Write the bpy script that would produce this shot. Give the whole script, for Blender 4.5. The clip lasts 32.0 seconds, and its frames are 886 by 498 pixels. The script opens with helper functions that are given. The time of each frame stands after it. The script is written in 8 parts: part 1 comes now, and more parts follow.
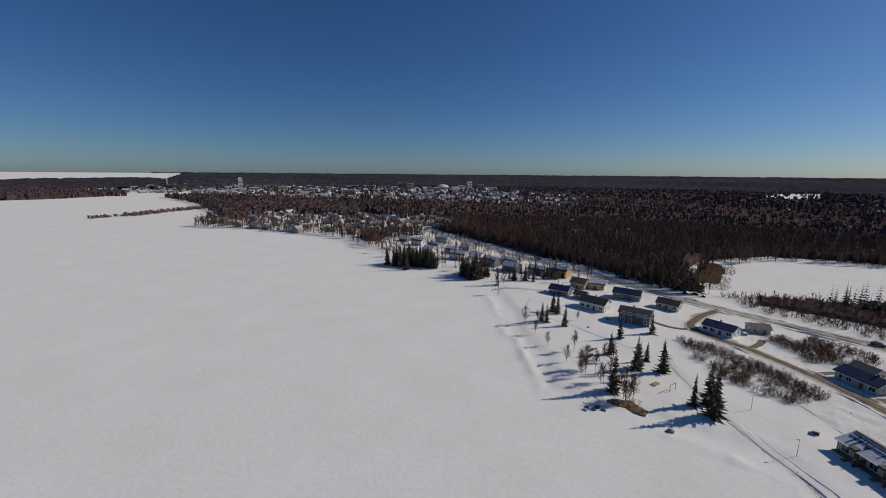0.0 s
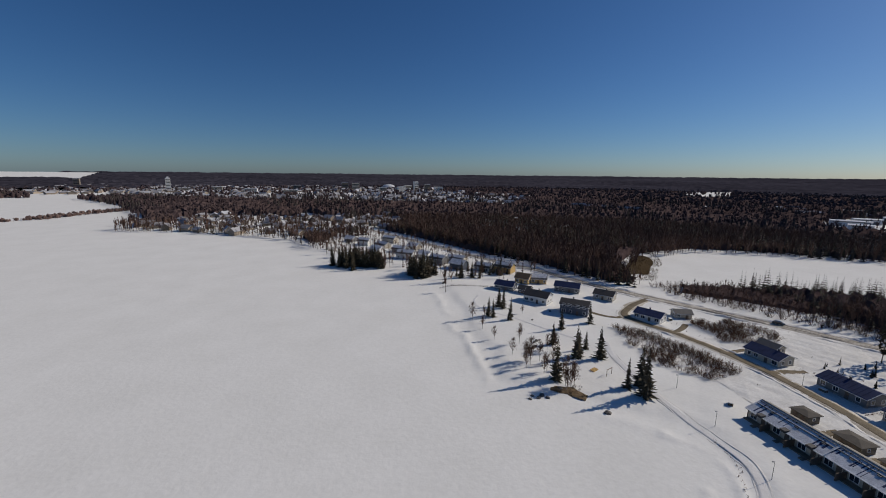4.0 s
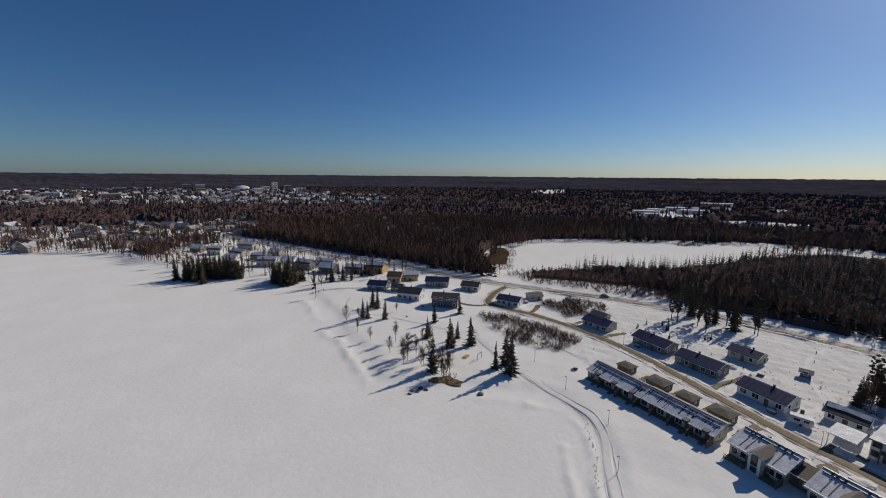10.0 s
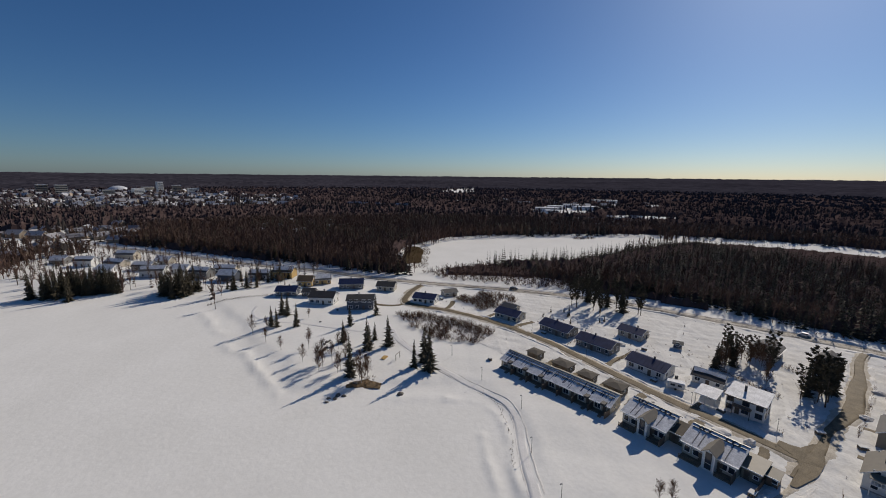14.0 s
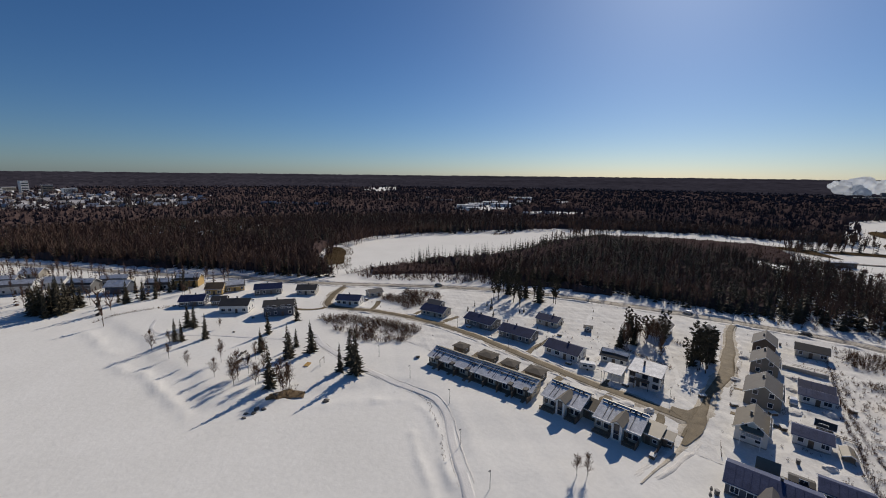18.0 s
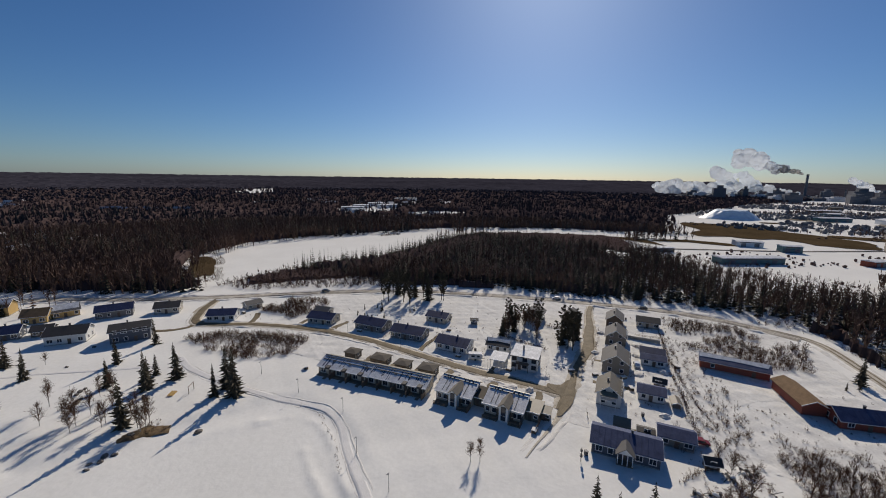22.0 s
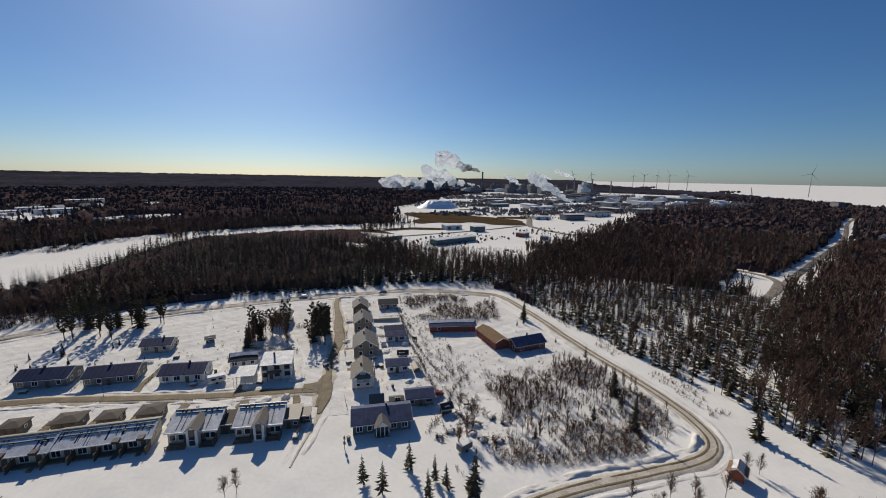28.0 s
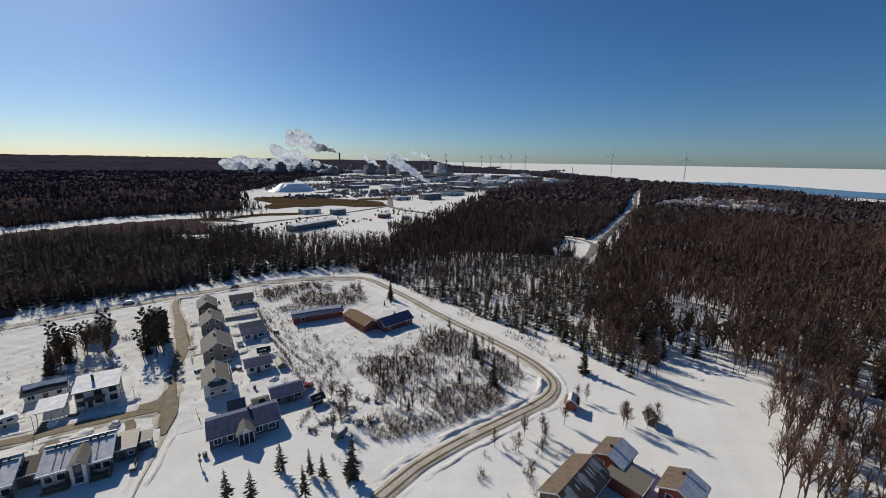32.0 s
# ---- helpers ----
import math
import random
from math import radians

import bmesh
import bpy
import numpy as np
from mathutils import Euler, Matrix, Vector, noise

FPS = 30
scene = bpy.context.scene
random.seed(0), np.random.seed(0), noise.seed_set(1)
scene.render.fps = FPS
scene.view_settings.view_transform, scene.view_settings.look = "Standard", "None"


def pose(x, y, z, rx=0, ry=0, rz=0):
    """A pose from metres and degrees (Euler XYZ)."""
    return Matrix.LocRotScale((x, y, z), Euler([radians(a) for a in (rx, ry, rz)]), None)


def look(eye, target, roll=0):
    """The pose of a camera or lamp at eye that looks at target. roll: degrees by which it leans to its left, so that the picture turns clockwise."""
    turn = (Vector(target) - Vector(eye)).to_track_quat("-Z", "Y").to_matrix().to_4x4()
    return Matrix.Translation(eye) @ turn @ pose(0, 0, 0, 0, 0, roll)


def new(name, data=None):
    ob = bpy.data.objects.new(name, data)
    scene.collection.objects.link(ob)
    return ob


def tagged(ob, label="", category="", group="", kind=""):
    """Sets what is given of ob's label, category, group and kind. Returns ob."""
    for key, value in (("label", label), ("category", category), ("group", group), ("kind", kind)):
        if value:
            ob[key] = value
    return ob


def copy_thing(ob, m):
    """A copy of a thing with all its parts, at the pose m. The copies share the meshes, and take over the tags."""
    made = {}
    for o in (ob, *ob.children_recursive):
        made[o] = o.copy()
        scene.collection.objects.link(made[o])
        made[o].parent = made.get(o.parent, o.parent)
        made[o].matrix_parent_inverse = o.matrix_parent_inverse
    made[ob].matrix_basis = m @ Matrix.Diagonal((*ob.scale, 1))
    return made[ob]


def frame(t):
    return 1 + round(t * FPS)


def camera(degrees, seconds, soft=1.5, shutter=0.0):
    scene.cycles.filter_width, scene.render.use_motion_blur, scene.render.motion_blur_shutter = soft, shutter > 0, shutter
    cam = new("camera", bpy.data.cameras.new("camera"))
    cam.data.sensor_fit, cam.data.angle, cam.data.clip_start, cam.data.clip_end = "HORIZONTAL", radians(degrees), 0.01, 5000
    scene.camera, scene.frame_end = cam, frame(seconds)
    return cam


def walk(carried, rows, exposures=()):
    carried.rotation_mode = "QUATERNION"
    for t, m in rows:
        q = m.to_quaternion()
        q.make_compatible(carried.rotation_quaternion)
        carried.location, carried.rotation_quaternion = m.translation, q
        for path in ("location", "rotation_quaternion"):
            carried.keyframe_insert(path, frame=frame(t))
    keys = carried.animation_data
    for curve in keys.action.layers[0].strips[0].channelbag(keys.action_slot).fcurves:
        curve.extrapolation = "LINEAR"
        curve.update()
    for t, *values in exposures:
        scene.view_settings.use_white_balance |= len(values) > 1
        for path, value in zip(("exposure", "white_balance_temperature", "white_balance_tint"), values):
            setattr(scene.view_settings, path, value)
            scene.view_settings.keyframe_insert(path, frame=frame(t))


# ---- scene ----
cam = camera(96.1, 32.0, soft=1.0)
# seconds, eye, yaw, pitch, roll
ROWS = [
    (0, -0.06, -0.05, 62.53, 0.35, -10.66, 0.49),
    (0.5, 0.07, -0.11, 62.39, -1.22, -10.71, 0.41),
    (1, 0.16, -0.16, 62.27, -2.13, -10.71, 0.36),
    (1.5, 0.24, -0.20, 62.16, -2.81, -10.71, 0.38),
    (2, 0.30, -0.22, 62.07, -3.66, -10.71, 0.42),
    (2.5, 0.34, -0.23, 61.99, -4.52, -10.73, 0.49),
    (4.5, 0.40, -0.19, 61.75, -8.59, -10.52, 0.58),
    (5, 0.40, -0.17, 61.71, -10.13, -10.46, 0.55),
    (5.5, 0.40, -0.14, 61.68, -11.40, -10.42, 0.45),
    (6, 0.39, -0.11, 61.64, -12.63, -10.40, 0.43),
    (6.5, 0.39, -0.07, 61.62, -14.31, -10.43, 0.41),
    (7, 0.38, -0.04, 61.59, -15.93, -10.44, 0.42),
    (7.5, 0.38, 0.00, 61.57, -17.47, -10.49, 0.49),
    (8, 0.37, 0.04, 61.55, -19.19, -10.52, 0.49),
    (8.5, 0.37, 0.08, 61.53, -20.99, -10.50, 0.51),
    (9, 0.37, 0.12, 61.51, -22.69, -10.46, 0.48),
    (9.5, 0.38, 0.16, 61.49, -24.45, -10.44, 0.47),
    (10, 0.39, 0.20, 61.47, -26.07, -10.40, 0.49),
    (10.5, 0.40, 0.24, 61.46, -27.64, -10.41, 0.48),
    (11, 0.42, 0.27, 61.44, -28.90, -10.40, 0.48),
    (11.5, 0.44, 0.31, 61.42, -30.84, -10.40, 0.50),
    (12, 0.47, 0.34, 61.41, -32.38, -10.39, 0.51),
    (12.5, 0.50, 0.37, 61.39, -33.64, -10.41, 0.42),
    (13, 0.53, 0.40, 61.37, -35.09, -10.40, 0.43),
    (13.5, 0.57, 0.43, 61.36, -36.78, -10.38, 0.50),
    (14, 0.61, 0.45, 61.34, -38.52, -10.37, 0.58),
    (14.5, 0.65, 0.48, 61.33, -40.21, -10.38, 0.57),
    (16.5, 0.83, 0.55, 61.26, -46.60, -10.36, 0.52),
    (17, 0.88, 0.57, 61.25, -47.68, -10.40, 0.62),
    (17.5, 0.93, 0.58, 61.24, -48.74, -10.46, 0.65),
    (18, 0.97, 0.59, 61.23, -49.55, -10.49, 0.62),
    (18.5, 1.02, 0.60, 61.22, -50.27, -10.48, 0.62),
    (19, 1.06, 0.61, 61.21, -51.37, -10.44, 0.65),
    (19.5, 1.10, 0.62, 61.20, -52.96, -10.38, 0.69),
    (20, 1.14, 0.63, 61.20, -55.08, -10.29, 0.76),
    (20.5, 1.17, 0.63, 61.20, -57.48, -10.21, 0.78),
    (21, 1.20, 0.63, 61.20, -59.48, -10.15, 0.82),
    (21.5, 1.23, 0.64, 61.20, -62.43, -10.11, 0.82),
    (22, 1.25, 0.64, 61.20, -65.82, -10.14, 0.81),
    (22.5, 1.27, 0.64, 61.21, -69.49, -10.20, 0.80),
    (23, 1.28, 0.64, 61.21, -72.92, -10.26, 0.82),
    (23.5, 1.29, 0.64, 61.22, -76.14, -10.27, 0.85),
    (24, 1.29, 0.64, 61.23, -79.39, -10.28, 0.91),
    (24.5, 1.29, 0.63, 61.24, -82.32, -10.23, 0.90),
    (25, 1.28, 0.63, 61.26, -85.08, -10.18, 0.93),
    (25.5, 1.27, 0.62, 61.27, -88.16, -10.16, 0.97),
    (27.5, 1.21, 0.57, 61.33, -99.39, -10.14, 1.00),
    (28, 1.19, 0.55, 61.34, -102.29, -10.15, 1.00),
    (28.5, 1.17, 0.52, 61.35, -105.09, -10.10, 1.00),
    (29, 1.15, 0.49, 61.35, -107.78, -10.08, 1.00),
    (29.5, 1.14, 0.46, 61.35, -110.10, -10.07, 0.95),
    (30, 1.13, 0.42, 61.35, -112.09, -10.30, 1.00),
    (30.5, 1.13, 0.37, 61.34, -114.17, -11.00, 0.99),
    (31, 1.14, 0.31, 61.32, -116.92, -11.62, 0.99),
    (31.5, 1.15, 0.25, 61.30, -119.81, -12.07, 1.01),
    (32, 1.19, 0.17, 61.26, -122.11, -12.46, 0.93),
]


def aimed(x, y, z, yaw, pitch, roll):
    a, b = radians(yaw), radians(pitch)
    return look((x, y, z), (x - math.sin(a) * math.cos(b), y + math.cos(a) * math.cos(b), z + math.sin(b)), roll)


EXPOSURES = [(0.0, -0.2, 6550, 10), (9.0, -0.14, 6650, 10), (14.0, -0.1, 6800, 10), (19.0, -0.04, 6850, 10), (24.0, 0.0, 6850, 10), (28.0, 0.12, 6900, 9), (32.0, 0.14, 6650, 7)]
walk(cam, [(r[0], aimed(*r[1:])) for r in ROWS], EXPOSURES)

# ---- light ----
SUN_AZ, SUN_EL = 79.0, 31.0        # clockwise from +y, and above the horizon
world = bpy.data.worlds.new("winter_sky")
scene.world = world
world.use_nodes = True
wn = world.node_tree.nodes
wl = world.node_tree.links
sky = wn.new("ShaderNodeTexSky")
sky.sky_type = "NISHITA"
sky.sun_disc = False
sky.sun_elevation = radians(SUN_EL)
sky.sun_rotation = radians(SUN_AZ)
sky.altitude = 1200
sky.air_density = 1.0
sky.dust_density = 1.2
sky.ozone_density = 6.0
wn["Background"].inputs["Strength"].default_value = 0.060
tint = wn.new("ShaderNodeMix")
tint.data_type, tint.blend_type = "RGBA", "MULTIPLY"
tint.inputs[0].default_value = 1.0
tint.inputs[7].default_value = (0.82, 0.94, 1.07, 1)
deep = wn.new("ShaderNodeHueSaturation")
deep.inputs["Saturation"].default_value = 1.12
wl.new(sky.outputs[0], deep.inputs["Color"])
wl.new(deep.outputs[0], tint.inputs[6])
wl.new(tint.outputs[2], wn["Background"].inputs["Color"])
sun = new("sun", bpy.data.lights.new("sun", "SUN"))
sun.data.energy = 3.55
sun.data.angle = radians(0.5)
sun.data.color = (1.0, 0.93, 0.84)
sun_way = Vector((math.sin(radians(SUN_AZ)) * math.cos(radians(SUN_EL)), math.cos(radians(SUN_AZ)) * math.cos(radians(SUN_EL)), math.sin(radians(SUN_EL))))
sun.matrix_world = look(sun_way * 400, (0, 0, 0))


# ---- materials ----
def mat(name, colour, rough=0.7, vary=0.25, scale=4.0, fine=40.0, bump=0.0, metal=0.0, island=0.0, spec=0.5, second=None, mix_scale=None, obj=0.0):
    """A surface with two scales of noise in its colour, relief, and a shift per loose piece."""
    m = bpy.data.materials.new(name)
    m.use_nodes = True
    n, l = m.node_tree.nodes, m.node_tree.links
    bs = n["Principled BSDF"]
    bs.inputs["Roughness"].default_value = rough
    bs.inputs["Metallic"].default_value = metal
    bs.inputs["Specular IOR Level"].default_value = spec
    geo = n.new("ShaderNodeNewGeometry")
    big, small = n.new("ShaderNodeTexNoise"), n.new("ShaderNodeTexNoise")
    for tex, s in ((big, scale), (small, fine)):
        tex.inputs["Scale"].default_value = s
        tex.inputs["Detail"].default_value = 4
        l.new(geo.outputs["Position"], tex.inputs["Vector"])
    add = n.new("ShaderNodeMath")
    add.operation = "ADD"
    l.new(big.outputs["Fac"], add.inputs[0])
    l.new(small.outputs["Fac"], add.inputs[1])
    last = add.outputs[0]
    if island or obj:
        src = geo.outputs["Random Per Island"]
        if obj:
            src = n.new("ShaderNodeObjectInfo").outputs["Random"]
        mm = n.new("ShaderNodeMath")
        mm.operation = "MULTIPLY_ADD"
        l.new(src, mm.inputs[0])
        mm.inputs[1].default_value = island or obj
        l.new(last, mm.inputs[2])
        last = mm.outputs[0]
    ramp = n.new("ShaderNodeMapRange")
    ramp.inputs[1].default_value, ramp.inputs[2].default_value = 0.6, 1.4 + island + obj
    l.new(last, ramp.inputs[0])
    mixer = n.new("ShaderNodeMix")
    mixer.data_type = "RGBA"
    c = Vector(colour)
    lo = c * (1 - vary)
    hi = Vector(second) if second else c * (1 + vary)
    mixer.inputs[6].default_value = (*lo, 1)
    mixer.inputs[7].default_value = (*[min(v, 0.95) for v in hi], 1)
    l.new(ramp.outputs[0], mixer.inputs[0])
    l.new(mixer.outputs[2], bs.inputs["Base Color"])
    if bump:
        b = n.new("ShaderNodeBump")
        b.inputs["Strength"].default_value = min(bump, 1)
        b.inputs["Distance"].default_value = 0.05 * max(bump, 1)
        l.new(add.outputs[0], b.inputs["Height"])
        l.new(b.outputs[0], bs.inputs["Normal"])
    return m


M_SNOW = mat("snow", (0.80, 0.78, 0.725), 0.65, 0.05, 0.05, 0.9, bump=1.0, spec=0.0, second=(0.86, 0.84, 0.79))
M_YARD = mat("trampled_snow", (0.74, 0.715, 0.665), 0.65, 0.16, 0.22, 1.6, bump=1.0, spec=0.0, second=(0.86, 0.84, 0.79))
M_BANK = mat("snow_bank", (0.72, 0.69, 0.64), 0.75, 0.18, 0.6, 5.0, bump=1.0, spec=0.2)
M_ROOFSNOW = mat("roof_snow", (0.62, 0.63, 0.66), 0.6, 0.4, 0.7, 4.0, bump=0.4, spec=0.2, second=(0.86, 0.86, 0.87))
M_PATH = mat("packed_snow", (0.70, 0.68, 0.65), 0.6, 0.1, 0.4, 6.0, bump=0.8, spec=0.3)
M_SLUSH = mat("brown_slush", (0.145, 0.108, 0.060), 0.75, 0.45, 0.35, 4.0, bump=0.6, spec=0.2, second=(0.25, 0.195, 0.12))
M_DIRTY = mat("dirty_snow", (0.46, 0.38, 0.27), 0.85, 0.25, 0.35, 3.0, bump=0.8, spec=0.05, second=(0.72, 0.67, 0.58))
M_ASPH = mat("sanded_road", (0.16, 0.135, 0.105), 0.85, 0.4, 0.25, 3.0, bump=0.4, spec=0.1, second=(0.36, 0.32, 0.27))
M_MARSH = mat("marsh_reed", (0.085, 0.060, 0.034), 0.95, 0.4, 0.03, 0.4, spec=0.0)
M_ICYROAD = mat("icy_road", (0.42, 0.36, 0.27), 0.8, 0.3, 0.2, 2.5, bump=0.4, spec=0.1, second=(0.68, 0.63, 0.55))
M_DRYGRASS = mat("dry_grass", (0.14, 0.09, 0.042), 0.9, 0.4, 0.5, 6.0, bump=1.0)
M_SHEDW = mat("olive_brown_boards", (0.135, 0.115, 0.085), 0.75, 0.15, 0.6, 9.0)
M_SHEDROOF = mat("brown_grey_felt", (0.115, 0.10, 0.082), 0.85, 0.2, 0.8, 9.0, spec=0.15)
M_SPRUCE = mat("spruce_needles", (0.074, 0.060, 0.037), 0.8, 0.45, 0.15, 3.0, island=0.6, spec=0.2)
M_PINE = mat("pine_needles", (0.066, 0.053, 0.032), 0.8, 0.4, 0.15, 3.0, island=0.6, spec=0.2)
M_BARK = mat("grey_bark", (0.10, 0.075, 0.055), 0.9, 0.35, 0.8, 12.0, spec=0.2)
M_BIRCH = mat("birch_bark", (0.34, 0.31, 0.28), 0.8, 0.5, 0.9, 9.0, spec=0.2)
M_TWIG = mat("bare_twigs", (0.125, 0.070, 0.044), 0.85, 0.4, 0.1, 2.0, island=0.3, spec=0.2)
M_TWIGDARK = mat("woodland_twigs", (0.126, 0.077, 0.057), 0.85, 0.45, 0.03, 0.3, island=0.15, spec=0.15)
# undergrowth and deep crowns lifted towards purple: haze put into the base colour
M_FARWOOD = mat("hazy_far_woodland", (0.080, 0.054, 0.050), 0.95, 0.35, 0.008, 0.08, spec=0.0, second=(0.105, 0.075, 0.071))
M_DEEPWOOD = mat("hazy_wood_crowns", (0.072, 0.052, 0.054), 0.95, 0.3, 0.004, 0.05, island=0.1, spec=0.0, second=(0.090, 0.066, 0.067))
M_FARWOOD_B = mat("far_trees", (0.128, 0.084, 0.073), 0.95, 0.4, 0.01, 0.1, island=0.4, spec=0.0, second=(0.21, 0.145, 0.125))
# horizon wood is tinted blue: distance haze put into the base colour
M_CANOPY = mat("hazy_horizon_woodland", (0.042, 0.039, 0.051), 0.95, 0.4, 0.0015, 0.012, spec=0.0, second=(0.068, 0.063, 0.078))
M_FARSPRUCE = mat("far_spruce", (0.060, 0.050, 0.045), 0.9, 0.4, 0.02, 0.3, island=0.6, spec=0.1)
# dark metal roofs: the blue they reflect from the sky is in the base colour
M_ROOF_SKYBLUE = mat("dark_roof_sky_tint", (0.022, 0.034, 0.090), 0.6, 0.35, 0.5, 6.0, spec=0.15)
M_ROOF_STEEL = mat("steel_roof_sky_tint", (0.046, 0.062, 0.135), 0.6, 0.35, 0.6, 5.0, spec=0.15, second=(0.095, 0.118, 0.21))
M_ROOF_GREY = mat("grey_felt_roof", (0.125, 0.115, 0.105), 0.75, 0.2, 0.8, 9.0)
M_ROOF_TAN = mat("tan_roof", (0.20, 0.170, 0.125), 0.6, 0.15, 0.8, 9.0)
M_ROOF_DARK = mat("black_felt_roof", (0.045, 0.04, 0.038), 0.7, 0.25, 0.8, 9.0)
M_ROOF_RUST = mat("brown_sheet_roof", (0.215, 0.138, 0.078), 0.85, 0.3, 0.8, 9.0, spec=0.1)
M_ROOF_MOSS = mat("old_felt_roof", (0.135, 0.092, 0.064), 0.85, 0.4, 1.0, 9.0, bump=0.5)
M_WHITE = mat("white_boards", (0.66, 0.65, 0.62), 0.6, 0.06, 0.6, 9.0)
M_CREAM = mat("cream_boards", (0.46, 0.41, 0.33), 0.65, 0.1, 0.6, 9.0)
M_GREYW = mat("grey_boards", (0.165, 0.16, 0.155), 0.65, 0.1, 0.6, 9.0)
M_TANW = mat("tan_boards", (0.22, 0.185, 0.145), 0.65, 0.12, 0.6, 9.0)
M_BROWNW = mat("brown_boards", (0.12, 0.085, 0.06), 0.7, 0.2, 0.6, 9.0)
M_YELLOW = mat("yellow_boards", (0.50, 0.33, 0.12), 0.65, 0.15, 0.6, 9.0)
M_REDW = mat("red_boards", (0.23, 0.055, 0.032), 0.75, 0.2, 0.6, 9.0)
M_DARKW = mat("dark_blue_boards", (0.075, 0.085, 0.11), 0.65, 0.15, 0.6, 9.0)
M_WOOD = mat("weathered_wood", (0.22, 0.16, 0.11), 0.8, 0.3, 0.9, 14.0)
M_TRIM = mat("white_trim", (0.78, 0.77, 0.75), 0.5, 0.04, 1.0, 10.0)
M_PLINTH = mat("concrete", (0.33, 0.32, 0.30), 0.8, 0.15, 1.0, 12.0)
M_METAL = mat("galvanised_metal", (0.22, 0.225, 0.23), 0.65, 0.15, 1.0, 10.0, metal=0.1, spec=0.2)
M_DARKMETAL = mat("dark_steel", (0.06, 0.06, 0.065), 0.5, 0.2, 1.0, 10.0)
M_ROCK = mat("dark_rock", (0.13, 0.115, 0.10), 0.85, 0.35, 0.8, 6.0, bump=0.8)
# pale blue base carries the water's sky reflection
M_WATER = mat("open_water", (0.13, 0.22, 0.32), 0.25, 0.2, 0.004, 0.03)
M_CLAD = mat("pale_cladding", (0.62, 0.63, 0.64), 0.6, 0.15, 0.02, 0.3, obj=0.5)
M_CLADDARK = mat("dark_cladding", (0.14, 0.14, 0.15), 0.6, 0.3, 0.02, 0.3, obj=0.5)
M_TEAL = mat("blue_green_cladding", (0.08, 0.16, 0.17), 0.6, 0.2, 0.05, 0.5)
M_STEAM = mat("steam", (0.95, 0.95, 0.95), 1.0, 0.02, 0.02, 0.1, spec=0.0)
M_SMOKE = mat("grey_smoke", (0.42, 0.40, 0.40), 1.0, 0.2, 0.02, 0.1, spec=0.0)
for cloud, glow, thin_share in ((M_STEAM, (0.95, 0.98, 1.0, 1), 0.14), (M_SMOKE, (0.42, 0.40, 0.39, 1), 0.3)):
    sn, sl = cloud.node_tree.nodes, cloud.node_tree.links
    through_light = sn.new("ShaderNodeBsdfTranslucent")
    through_light.inputs["Color"].default_value = glow
    steam_mix = sn.new("ShaderNodeMixShader")
    steam_mix.inputs[0].default_value = 0.75
    sl.new(sn["Principled BSDF"].outputs[0], steam_mix.inputs[1])
    sl.new(through_light.outputs[0], steam_mix.inputs[2])
    thin_mix = sn.new("ShaderNodeMixShader")
    thin_mix.inputs[0].default_value = thin_share
    sl.new(steam_mix.outputs[0], thin_mix.inputs[1])
    sl.new(sn.new("ShaderNodeBsdfTransparent").outputs[0], thin_mix.inputs[2])
    sl.new(thin_mix.outputs[0], sn["Material Output"].inputs["Surface"])
M_TARP = mat("blue_white_tarp", (0.66, 0.75, 0.86), 0.5, 0.2, 0.02, 0.2)
M_GLASS = mat("window_glass", (0.03, 0.035, 0.045), 0.08, 0.1, 1.0, 5.0, spec=0.6)


# ---- mesh helpers ----
def part(name, bm, material, parent=None, label=""):
    me = bpy.data.meshes.new(name)
    bm.to_mesh(me)
    bm.free()
    me.materials.append(material)
    ob = new(name, me)
    ob.parent = parent
    if label:
        ob["label"] = label
    return ob


def raw(name, verts, faces, material, parent=None):
    me = bpy.data.meshes.new(name)
    me.from_pydata(verts, [], faces)
    me.materials.append(material)
    ob = new(name, me)
    ob.parent = parent
    return ob


def tris(name, verts, tri, material, parent=None, smooth=False):
    """A mesh from arrays of vertices and triangles."""
    me = bpy.data.meshes.new(name)
    verts, tri = np.asarray(verts, np.float32), np.asarray(tri, np.int32)
    me.vertices.add(len(verts))
    me.vertices.foreach_set("co", verts.ravel())
    me.loops.add(tri.size)
    me.loops.foreach_set("vertex_index", tri.ravel())
    me.polygons.add(len(tri))
    me.polygons.foreach_set("loop_start", np.arange(0, tri.size, tri.shape[1], dtype=np.int32))
    me.polygons.foreach_set("use_smooth", np.full(len(tri), smooth))
    me.update(calc_edges=True)
    me.materials.append(material)
    ob = new(name, me)
    ob.parent = parent
    return ob


def box(bm, x0, x1, y0, y1, z0, z1):
    v = [bm.verts.new(p) for p in ((x0, y0, z0), (x1, y0, z0), (x1, y1, z0), (x0, y1, z0), (x0, y0, z1), (x1, y0, z1), (x1, y1, z1), (x0, y1, z1))]
    for f in ((3, 2, 1, 0), (4, 5, 6, 7), (0, 1, 5, 4), (1, 2, 6, 5), (2, 3, 7, 6), (3, 0, 4, 7)):
        bm.faces.new([v[i] for i in f])


def boxes(*dims):
    bm = bmesh.new()
    for d in dims:
        box(bm, *d)
    return bm


def empty(name, m, label, category, group="", kind=""):
    ob = new(name)
    ob.matrix_world = m
    return tagged(ob, label, category, group, kind)


